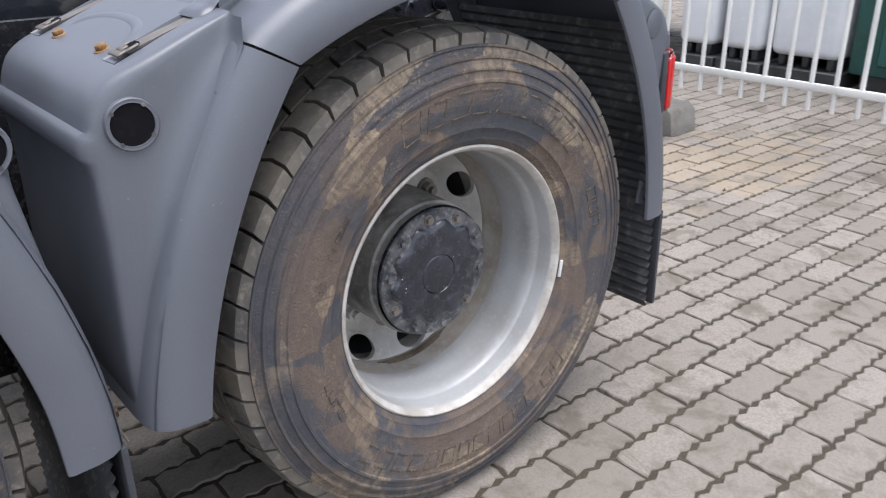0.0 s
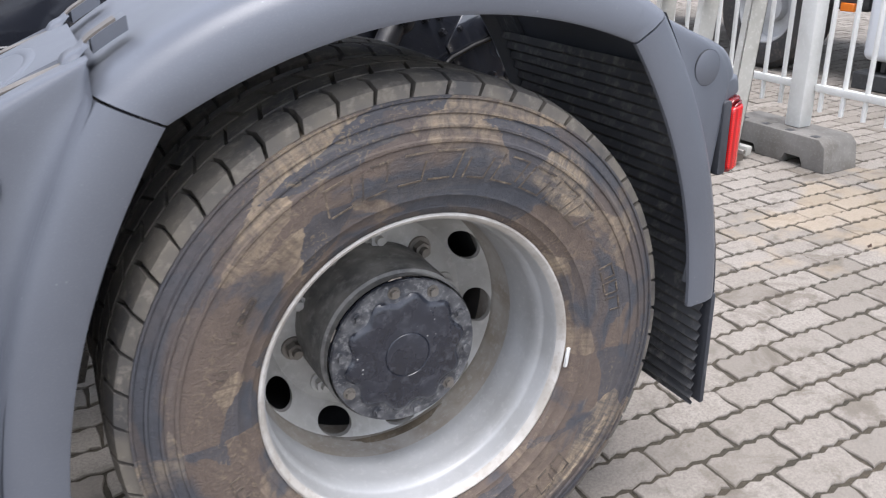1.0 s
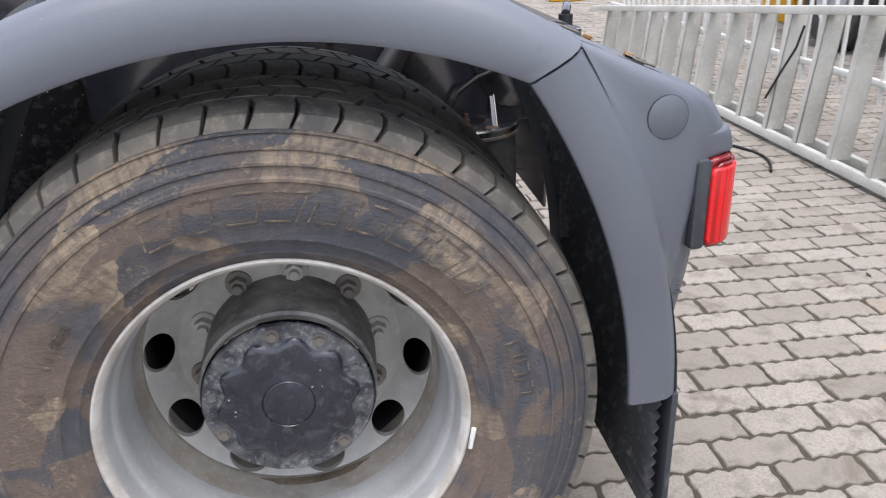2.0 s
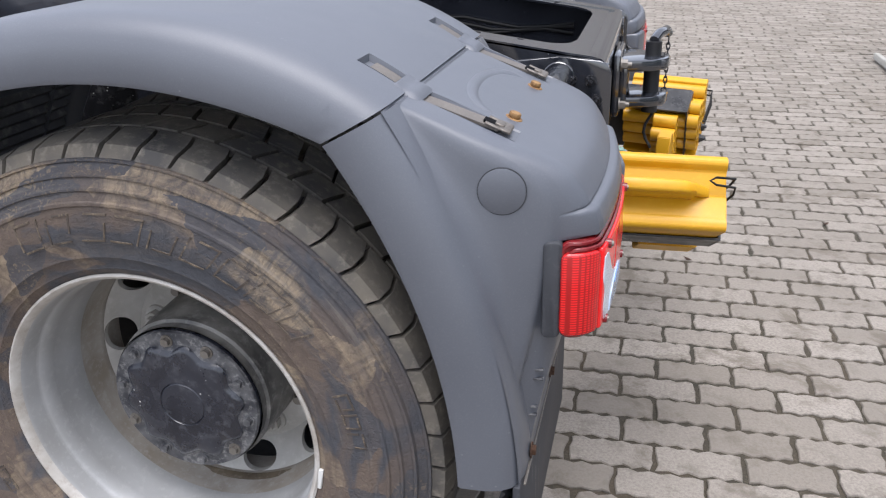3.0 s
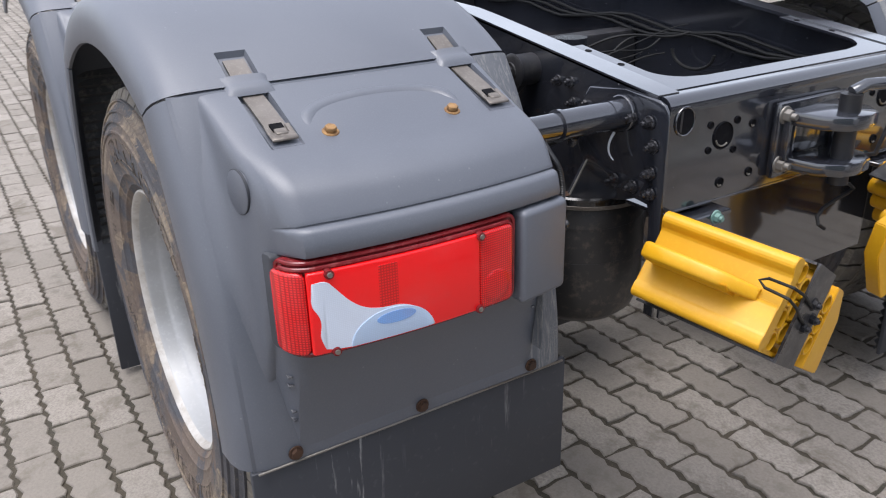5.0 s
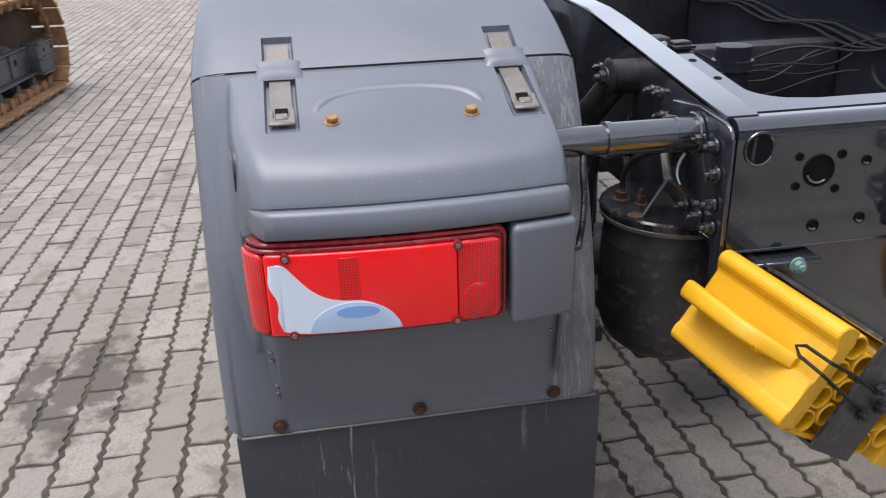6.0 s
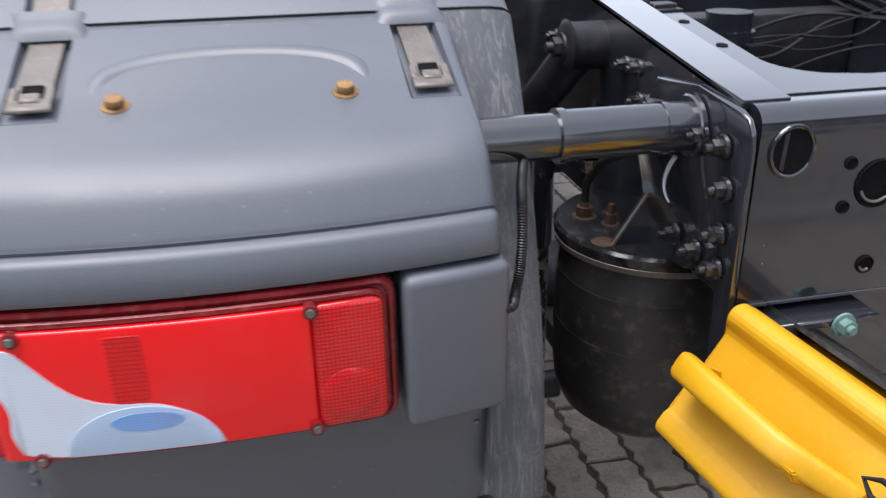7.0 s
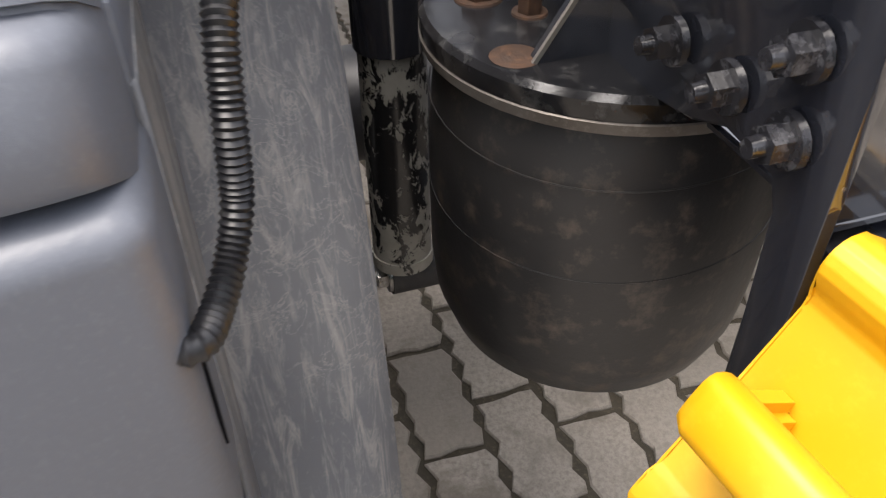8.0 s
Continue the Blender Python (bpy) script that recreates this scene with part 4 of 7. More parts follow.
def end_fittings(guard, cx, sx, far, hole, hx=0.612, deep=True):
    """Straps over the seam, two bolts, the round side opening or its cover."""
    sunk_low, sunk_up = deep, deep and sx > 0
    for y in STRAP_Y:
        bm = bmesh.new()
        if sunk_up:
            strap_tray(bm, y, UPPER[0], UPPER[1], 0.011, 0.013)
        else:
            strip_on_top(bm, y, 0.047, 0.394, 0.444, 0.0028, 0.02, 4)
        if sunk_low:
            strap_tray(bm, y, LOWER[0], LOWER[1], 0.013, 0.002)
        else:
            strip_on_top(bm, y, 0.046, 0.487, 0.615, 0.0028, 0.02, 5, 0.12)
        # uncut recesses are raised strips with their shade painted dark
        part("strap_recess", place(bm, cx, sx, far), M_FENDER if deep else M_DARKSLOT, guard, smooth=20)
        bm = bmesh.new()
        strip_on_top(bm, y, 0.036, 0.408, 0.456, -0.005 if sunk_up else 0.0065, 0.004, 4)
        low = -0.0045 if sunk_low else 0.008
        strip_on_top(bm, y, 0.034, 0.480, 0.594, low, 0.004, 5, 0.0, 0.0075 if sunk_low else 0.0)
        strap = part("strap", place(bm, cx, sx, far), M_BELT, guard, "dull steel strap across the seam")
        bm = bmesh.new()
        strap_bridge(bm, y)
        part("strap_bridge", place(bm, cx, sx, far), M_FENDER, guard)
        up = -0.004 if sunk_low else 0.0
        bm = bmesh.new()
        strip_on_top(bm, y, 0.041, 0.596, 0.612, 0.011 + up, 0.004, 2)
        strip_on_top(bm, y - 0.0165, 0.008, 0.576, 0.598, 0.0105 + up, 0.004, 2)
        strip_on_top(bm, y + 0.0165, 0.008, 0.576, 0.598, 0.0105 + up, 0.004, 2)
        strip_on_top(bm, y, 0.019, 0.589, 0.602, 0.0130 + up, 0.006, 2)
        bmesh.ops.bevel(bm, geom=list(bm.edges), offset=0.0012, segments=1, affect="EDGES", clamp_overlap=True)
        part("strap_buckle", place(bm, cx, sx, far), M_BELT, strap, "worn steel buckle end")
        # near-black strip, the shade inside the buckle put into its colour
        bm = bmesh.new()
        strip_on_top(bm, y, 0.0200, 0.572, 0.589, 0.0092 + up, 0.004, 2)
        part("buckle_slot", place(bm, cx, sx, far), M_HOLESHADE, strap)
    for y in (0.168, 0.388):
        bm = bmesh.new()
        hexnut(bm, (0.601, y, top_z(0.601) - 0.003), (0.35, 0, 1), 0.0098, 0.008, 0.003)
        bmesh.ops.bevel(bm, geom=list(bm.edges), offset=0.001, segments=1, affect="EDGES", clamp_overlap=True)
        part("rusty_bolt", place(bm, cx, sx, far), M_RUST, guard, "orange rusted hexagon bolt")
    # the raised arc embossed round the bolts
    bm = bmesh.new()
    pts = []
    for i in range(25):
        t = math.pi * i / 24
        y = 0.278 + 0.135 * math.cos(t)
        x = 0.598 - 0.082 * math.sin(t) ** 0.5
        pts.append((x, y, top_z(x) - 0.0185))
    tube(bm, pts, lambda i: 0.0140 + 0.0059 * min(1.0, 3 * math.sin(math.pi * i / 24)) ** 0.7, 20)
    part("embossed_arc", place(bm, cx, sx, far), M_FENDER, guard)
    # the round opening or cover in the side
    hz = 0.973 if hole else 0.996
    bm = bmesh.new()
    rot = Matrix.Translation((hx, 0.0085 if hole else 0.0103, hz)) @ Euler((0, 0, radians(4 if hole else 6.5))).to_matrix().to_4x4()
    if hole:
        lathe(bm, [(0.040, 0.008), (0.0395, -0.0005), (0.038, -0.0022), (0.0345, -0.0016), (0.0325, -0.0020), (0.0318, 0.004)], 40)
        bmesh.ops.transform(bm, matrix=rot, verts=bm.verts)
        part("opening_ring", place(bm, cx, sx, far), M_FENDER, guard, "grey ring round an open lamp hole")
        # a flat near-black disc paints the shade inside the opening
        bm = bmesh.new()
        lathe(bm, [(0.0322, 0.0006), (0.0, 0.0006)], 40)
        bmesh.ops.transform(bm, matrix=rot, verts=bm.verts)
        part("opening_shade_disc", place(bm, cx, sx, far), M_HOLESHADE, guard, "near-black disc painted as the shade in the lamp opening")
        for k in range(4):
            t = radians(35 + 90 * k)
            # a solid dark peg, coloured as the shade in a screw hole
            bm = bmesh.new()
            bmesh.ops.create_cone(bm, cap_ends=True, segments=10, radius1=0.0032, radius2=0.0032, depth=0.002, matrix=rot @ Matrix.Translation((0.0335 * math.cos(t), -0.0016, 0.0335 * math.sin(t))) @ Euler((radians(90), 0, 0)).to_matrix().to_4x4())
            part("screw_hole", place(bm, cx, sx, far), M_LINER, guard)
    else:
        lathe(bm, [(0.0335, 0.008), (0.0332, -0.0008), (0.0322, -0.0014), (0.0, -0.0012)], 48)
        bmesh.ops.transform(bm, matrix=rot, verts=bm.verts)
        part("round_cover", place(bm, cx, sx, far), M_FENDER, guard, "flat round blanking cover")
        # thin dark ring paints the shade in the gap round the cover
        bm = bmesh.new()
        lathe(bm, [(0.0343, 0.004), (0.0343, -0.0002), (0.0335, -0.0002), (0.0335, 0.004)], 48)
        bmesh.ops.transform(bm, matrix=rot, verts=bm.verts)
        part("cover_gap_shade", place(bm, cx, sx, far), M_DARKSLOT, guard)


def flap_and_liner(guard, cx, sx, far, low):
    """Ribbed liner under the end of the arch and the rubber flap below it."""
    bm = bmesh.new()
    pts = []
    for i in range(75):
        s = 1.18 + 0.82 * i / 74
        p, nrm = lip_point(s)
        rib = 0.010 * (1 - abs((i * 0.5) % 2 - 1))
        pts.append(p + nrm * (0.078 - rib))
    end = pts[-1]
    zz = end.z
    i = 0
    while zz > low:
        zz -= 0.006
        i += 1
        rib = 0.010 * (1 - abs((i * 0.5) % 2 - 1))
        pts.append(Vector((end.x + 0.002 - rib, 0, zz)))
    rows = []
    for k, p in enumerate(pts):
        y0 = -0.026 if k < 75 else -0.032
        rows.append([bm.verts.new((p.x, y0, p.z)), bm.verts.new((p.x, 0.59, p.z))])
    for a, b in zip(rows, rows[1:]):
        bm.faces.new((a[0], a[1], b[1], b[0]))
    part("ribbed_liner", place(bm, cx, sx, far), M_LINER, guard, "black horizontally ribbed spray liner", smooth=20)
    if sx < 0:
        return
    bm = bmesh.new()
    box(bm, (0.640, -0.040, low), (0.652, 0.612, 0.534), 0.003, 2)
    flap = part("mud_flap", place(bm, cx, sx, far), M_FLAP, guard, "black rubber mud flap with pale scrapes")
    bm = bmesh.new()
    box(bm, (0.6555, -0.030, 0.533), (0.6595, 0.600, 0.537), 0.001, 1)
    part("edge_strip", place(bm, cx, sx, far), M_STRAP, flap)
    for y in (0.036, 0.277, 0.520):
        bm = bmesh.new()
        hexnut(bm, (0.6575, y, 0.552), (1, 0, 0), 0.009, 0.006, 0.002)
        part("flap_bolt", place(bm, cx, sx, far), M_RUSTDARK, flap)


def end_piece(cx, sx, far, lamp, hole, reach, label, low):
    guard = empty("mudguard_end", truck, label)
    bm = bmesh.new()
    arch_shell(bm, 1.004, 2.0, 26, sx < 0)
    part("shell", place(bm, cx, sx, far), M_FENDER, guard)
    bm = bmesh.new()
    end_box(bm, lamp, reach, sx < 0)
    if reach > 0.7:
        open_recess(bm, *LOWER)
    part("box_panel", place(bm, cx, sx, far), M_FENDER, guard)
    end_fittings(guard, cx, sx, far, hole, (0.627 if hole else 0.612) if reach > 0.7 else 0.572, reach > 0.7)
    flap_and_liner(guard, cx, sx, far, low)
    return guard


def middle_piece(cx, far):
    guard = empty("mudguard_top", truck, "grey plastic mudguard top over the double tyres")
    bm = bmesh.new()
    arch_shell(bm, -0.996, 0.996, 44)
    if cx == 0.0:
        open_recess(bm, *UPPER)
    part("shell", place(bm, cx, 1, far), M_FENDER, guard)
    bm = bmesh.new()
    # shallow ridge pressed into the crown
    tube(bm, [(x, 0.30, 1.2385 - 0.6 * (x - 0.04) ** 2 * 1.0 - 0.006) for x in [0.02 + 0.012 * i for i in range(12)]], lambda i: 0.004 + 0.005 * math.sin(math.pi * i / 11), 10)
    part("pressed_ridge", place(bm, cx, 1, far), M_FENDER, guard)
    return guard


def scuffed_strip(guard, far):
    """The dusty inner edge of the shell beside the box."""
    bm = bmesh.new()
    rows = []
    for i in range(31):
        p, nrm = lip_point(1.006 + 0.994 * i / 30)
        row = []
        for a, y in ((0.1012, 0.514), (0.1012, 0.546), (0.0993, 0.576), (0.0933, 0.5945), (0.0812, 0.6045)):
            row.append(bm.verts.new(p + nrm * a + Vector((0, y, 0))))
        for a, y in ((0.079, 0.600), (0.098, 0.514)):
            row.append(bm.verts.new(p + nrm * a + Vector((0, y, 0))))
        rows.append(row)
    k = len(rows[0])
    for a, b in zip(rows, rows[1:]):
        for i in range(k):
            bm.faces.new((a[i], a[(i + 1) % k], b[(i + 1) % k], b[i]))
    bm.faces.new(rows[0])
    bm.faces.new(rows[-1])
    part("scuffed_edge", place(bm, 0, 1, far), M_SCUFF, guard, "dusty grey plastic edge with pale scuffs")


REAR_LABEL = "grey plastic rear mudguard end with box, lamp and flap"
middle_piece(0.0, False)
rear_guard = end_piece(0.0, 1, False, True, False, 0.742, REAR_LABEL, 0.268)
end_piece(0.0, -1, False, False, True, 0.705, "grey plastic front mudguard end with an open lamp hole", 0.50)
middle_piece(AXLES[1], False)
end_piece(AXLES[1], 1, False, False, True, 0.605, "grey plastic mudguard end of the forward axle", 0.12)
middle_piece(0.0, True)
far_guard = end_piece(0.0, 1, True, True, False, 0.742, REAR_LABEL, 0.135)


def rear_details(guard, far):
    """Filler panel beside the lamp, mounting marks below."""
    bm = bmesh.new()
    box(bm, (0.66, 0.414, 0.756), (0.752, 0.5215, 0.921), 0.011, 4)
    shift(bm, lambda c: Vector((c.x - max(0, c.y - 0.44) * 0.04, c.y, c.z)))
    part("filler_panel", place(bm, 0, 1, far), M_FENDER, guard)
    bm = bmesh.new()
    box(bm, (0.575, 0.495, 0.79), (0.690, 0.5213, 0.955), 0.003, 2)
    part("inner_web", place(bm, 0, 1, far), M_FENDER, guard)
    bm = bmesh.new()
    box(bm, (0.600, 0.5185, 0.600), (0.690, 0.5222, 0.930), 0.0015, 1)
    part("dusty_side", place(bm, 0, 1, far), M_SCUFF, guard, "dusty streaked inner side of the box")
    # near-black patch laid on the side as the gap's shade
    bm = bmesh.new()
    prism(bm, [(0.7300, 0.862), (0.7335, 0.850), (0.7345, 0.826), (0.7325, 0.812), (0.7300, 0.806), (0.7285, 0.830)], 0.5205, 0.5226, "y")
    part("gap_shade", place(bm, 0, 1, far), M_HOLESHADE, guard, "near-black patch painted as the shaded gap behind the filler panel")
    for y, z in ((0.036, 0.695), (0.040, 0.625), (0.505, 0.700)):
        for dz in (-0.008, 0.008):
            bm = bmesh.new()
            box(bm, (0.650, y - 0.0035, z + dz - 0.0018), (0.6735 + 0.12 * (z - 0.64) - (0.0075 if y < 0.1 else 0.0), y + 0.0035, z + dz + 0.0018), 0.0006, 1)
            part("clip_end", place(bm, 0, 1, far), M_DUST, guard)


LAMP_X, LAMP_TURN, LAMP_R = 0.7485, 0.060, 0.045


def lamp_bend(x, s, z):
    """Wraps the unrolled lamp face round the mudguard's outer corner."""
    d = x - LAMP_X
    if s >= LAMP_TURN:
        return Vector((x, s, z))
    most = radians(80)
    t = min((LAMP_TURN - s) / LAMP_R, most)
    past = max(0.0, LAMP_TURN - s - LAMP_R * most)
    return Vector((LAMP_X - LAMP_R + (LAMP_R + d) * math.cos(t) - past * math.sin(t), LAMP_TURN - (LAMP_R + d) * math.sin(t) - past * math.cos(t), z))


def soft_rect(a0, a1, b0, b1, r):
    """A rectangle's outline with rounded corners."""
    out = []
    for ca, cb, t0 in ((a1 - r, b1 - r, 0), (a0 + r, b1 - r, 90), (a0 + r, b0 + r, 180), (a1 - r, b0 + r, 270)):
        out += [(ca + r * math.cos(radians(t0 + 22.5 * i)), cb + r * math.sin(radians(t0 + 22.5 * i))) for i in range(5)]
    return out


def tail_lamp(far):
    """A long lamp: red lens with a milky wave, ribbed ends, its outer end wrapped round the corner, screws."""
    lamp = empty("tail_lamp", truck, "long red tail lamp with a milky reversing section")
    z0, z1 = 0.7715, 0.9215
    lz0, lz1 = 0.7765, 0.9075

    def put(name, bm, mat, label=""):
        ys = [v.co.y for v in bm.verts]
        for i in range(14):
            cut = -0.016 + 0.006 * i
            if min(ys) + 0.003 < cut < max(ys) - 0.003:
                bmesh.ops.bisect_plane(bm, geom=bm.verts[:] + bm.edges[:] + bm.faces[:], plane_co=(0, cut, 0), plane_no=(0, 1, 0))
        shift(bm, lambda c: lamp_bend(c.x, c.y, c.z))
        return part(name, place(bm, 0, 1, far), mat, lamp, label)

    bm = bmesh.new()
    prism(bm, soft_rect(-0.022, 0.4085, z0, z1, 0.016), LAMP_X - 0.042, LAMP_X - 0.012, "x", 0.004, 3)
    put("lamp_housing", bm, M_LAMPRIM, "dusty dark red lamp housing")
    bm = bmesh.new()
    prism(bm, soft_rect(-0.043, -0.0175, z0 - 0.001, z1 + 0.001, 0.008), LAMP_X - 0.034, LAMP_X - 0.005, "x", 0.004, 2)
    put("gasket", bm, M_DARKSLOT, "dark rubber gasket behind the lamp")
    for inset, r, dx in ((0.003, 0.0036, -0.012), (0.0105, 0.0034, -0.0075)):
        bm = bmesh.new()
        ring = soft_rect(-0.020 + inset, 0.4065 - inset, z0 + inset * 0.5, z1 - inset, 0.014)
        fine = []
        for (a, b), (c, d) in zip(ring, ring[1:] + ring[:1]):
            k = max(1, round(math.hypot(c - a, d - b) / 0.012))
            fine += [(LAMP_X + dx, a + (c - a) * i / k, b + (d - b) * i / k) for i in range(k)]
        tube(bm, fine + fine[:1], r, 8, False)
        put("rim_bead", bm, M_LAMPRIM)

    def lens(name, s_a, s_b, z_a, z_b, r, mat, x=LAMP_X, label="", bev=0.005):
        b2 = bmesh.new()
        prism(b2, soft_rect(s_a, s_b, z_a, z_b, r), LAMP_X - 0.020, x, "x", bev, 3)
        return put(name, b2, mat, label)

    lens("red_lens", 0.0465, 0.3285, lz0, lz1, 0.005, M_RED, LAMP_X, "smooth red lens", 0.0035)
    lens("ribbed_lens", 0.3290, 0.3955, lz0, lz1, 0.010, M_REDGRID, LAMP_X, "finely ribbed red lens")
    lens("side_lens", -0.0185, 0.0460, lz0, lz1, 0.012, M_REDGRID, LAMP_X - 0.0005, "ribbed red side lens")

    def spot(u, f):
        """A place on the lens face: shares of the lamp's width and of the lens's height."""
        return (0.026 + 0.378 * u, lz0 + 0.001 + (lz1 - lz0 - 0.003) * f)

    # the milky wave
    bm = bmesh.new()
    up = rounded([spot(u, f) for u, f in ((0.072, 0.89), (0.127, 0.91), (0.165, 0.77), (0.217, 0.585), (0.274, 0.465), (0.34, 0.415), (0.415, 0.41), (0.47, 0.355), (0.52, 0.26), (0.557, 0.14), (0.572, 0.02))], 2)
    low = rounded([spot(u, f) for u, f in ((0.565, 0.016), (0.113, 0.016), (0.098, 0.13), (0.088, 0.24), (0.098, 0.37), (0.092, 0.49), (0.064, 0.62), (0.070, 0.80))], 2)
    prism(bm, up + low, LAMP_X - 0.006, LAMP_X + 0.0009, "x", 0.0006, 1)
    put("milky_lens", bm, M_CLEAR, "milky bluish clear lens")
    bm = bmesh.new()
    n = 28
    prism(bm, [spot(0.385 + 0.178 * math.cos(math.pi * i / n), 0.018 + 0.375 * math.sin(math.pi * i / n)) for i in range(n + 1)], LAMP_X - 0.004, LAMP_X + 0.0021, "x", 0.0012, 2)
    put("bulb_dome", bm, M_BLUE, "pale blue half-round reversing lens")
    bm = bmesh.new()
    prism(bm, [spot(0.40 + 0.085 * math.cos(2 * math.pi * i / 24), 0.27 + 0.075 * math.sin(2 * math.pi * i / 24)) for i in range(24)], LAMP_X - 0.002, LAMP_X + 0.0027, "x", 0.0003, 1)
    put("reversing_bulb", bm, M_BULB, "blue bulb showing through the lens")
    bm = bmesh.new()
    (a, b), (c, d) = spot(0.335, 0.42), spot(0.415, 0.95)
    prism(bm, soft_rect(a, c, b, d, 0.003), LAMP_X - 0.006, LAMP_X + 0.0006, "x", 0.0003, 1)
    put("ribbed_window", bm, M_REDFAINT)
    bm = bmesh.new()
    lathe(bm, [(0.0285, 0.0), (0.027, -0.0014), (0.018, -0.0024), (0.0, -0.0028)], 32)
    bmesh.ops.transform(bm, matrix=Matrix.Translation((LAMP_X - 0.0006, 0.360, lz0 + 0.034)) @ Euler((0, 0, radians(90))).to_matrix().to_4x4(), verts=bm.verts)
    put("round_reflector", bm, M_REDGRID)
    for y, z in ((0.079, 0.9025), (0.329, 0.9035), (0.326, 0.7795), (0.081, 0.7785)):
        bm = bmesh.new()
        bmesh.ops.create_cone(bm, cap_ends=True, segments=20, radius1=0.0082, radius2=0.0068, depth=0.012, matrix=Matrix.Translation((LAMP_X - 0.0020, y, z)) @ Euler((0, radians(90), 0)).to_matrix().to_4x4())
        boss = put("screw_boss", bm, M_LAMPRIM)
        bm = bmesh.new()
        bmesh.ops.create_cone(bm, cap_ends=True, segments=14, radius1=0.0042, radius2=0.0036, depth=0.003, matrix=Matrix.Translation((LAMP_X + 0.0048, y, z)) @ Euler((0, radians(90), 0)).to_matrix().to_4x4())
        screw = put("lamp_screw", bm, M_STRAP)
        screw.parent = boss
    return lamp


for g, fr in ((rear_guard, False), (far_guard, True)):
    rear_details(g, fr)
    scuffed_strip(g, fr)
    tail_lamp(fr)

# ---------------------------------------------------------------- chassis
def mirrored(fn):
    """Builds a part on the near side and again on the far side of the middle line."""
    for far in (False, True):
        fn(far)


def rail_top(x):
    return 1.034 + 0.145 * (0.69 - x) if x > 0.02 else 1.131 + (0.02 - x) * 0.05


M_HOLDER = worn("scraped black holder steel", (0.03, 0.03, 0.032), (0.018, 0.018, 0.019), (0.12, 0.12, 0.12), 0.35, 0, 14, 60, 0.2, 0.001)
M_CHIPPLATE = worn("chipped glossy black plate", (0.014, 0.014, 0.016), (0.009, 0.009, 0.01), (0.1, 0.1, 0.098), 0.2, 0, 14, 60, 0.25, 0.001, 0.6, 1.0)
# pale flecks put the glints of the unbevelled nut edges into the colour
M_NUT = worn("black nut paint with glint flecks", (0.022, 0.022, 0.026), (0.012, 0.012, 0.014), (0.16, 0.16, 0.17), 0.22, 0.1, 60, 130, 0.3, 0.001, 0.8)


def frame_rail(far):
    rail = empty("frame_rail", truck, "glossy black chassis rail with bolts")
    xs = [0.676, 0.60, 0.5, 0.4, 0.3, 0.2, 0.1, 0.02, -0.2, -0.6, -1.0, -1.6, -2.4]
    bm = bmesh.new()
    outline = [(x, rail_top(x)) for x in xs] + [(-2.4, 0.84), (0.30, 0.80), (0.52, 0.80), (0.60, 0.815), (0.655, 0.84), (0.695, 0.85)]
    prism(bm, outline, 0.786, 0.796, "y", 0.002, 1)
    part("outer_web", place(bm, 0, 1, far), M_BLACK, rail)
    # top flange, turned inwards
    bm = bmesh.new()
    rows = []
    for x in xs:
        z = rail_top(x)
        wide = 0.846
        rows.append([bm.verts.new(p) for p in ((x, 0.786, z + 0.004), (x, wide, z + 0.004), (x, wide, z - 0.004), (x, 0.786, z - 0.004))])
    for a, b in zip(rows, rows[1:]):
        for i in range(4):
            bm.faces.new((a[i], a[(i + 1) % 4], b[(i + 1) % 4], b[i]))
    bm.faces.new(rows[0])
    bm.faces.new(rows[-1])
    bmesh.ops.bevel(bm, geom=[e for e in bm.edges if abs(e.verts[0].co.x - e.verts[1].co.x) > 0.01], offset=0.003, segments=2, affect="EDGES", clamp_overlap=True)
    part("top_flange", place(bm, 0, 1, far), M_BLACK, rail, "glossy black sloping rail flange")
    bm = bmesh.new()
    box(bm, (-2.4, 0.796, 0.80), (0.5, 0.866, 0.808), 0.002, 1)
    part("bottom_flange", place(bm, 0, 1, far), M_BLACK, rail)
    # end plate below the rail, rounded at its corner
    bm = bmesh.new()
    poly = [(0.715, 0.90), (0.715, 1.000), (0.712, 1.016), (0.703, 1.028), (0.688, 1.034), (0.60, 1.040), (0.50, 1.030), (0.45, 0.95), (0.49, 0.872), (0.52, 0.852), (0.60, 0.838), (0.68, 0.834), (0.688, 0.815), (0.690, 0.60), (0.715, 0.60)]
    prism(bm, poly, 0.779, 0.786, "y", 0.003, 2)
    part("end_plate", place(bm, 0, 1, far), M_BLACK, rail)
    for x, z in ((0.627, 0.991), (0.671, 0.990), (0.684, 0.947), (0.682, 0.895), (0.589, 0.858), (0.639, 0.857), (0.685, 0.855), (0.444, 0.986), (0.490, 0.993), (0.395, 1.024), (0.435, 1.027), (0.30, 1.04), (0.25, 1.02), (0.12, 1.02)):
        bm = bmesh.new()
        hexnut(bm, (x, 0.776 if x > 0.5 else 0.786, z), (0, -1, 0), 0.0095 if x > 0.5 else 0.008, 0.011, 0.004, 0.007 if x > 0.5 else 0.004)
        part("rail_nut", place(bm, 0, 1, far), M_NUT, rail)
    return rail


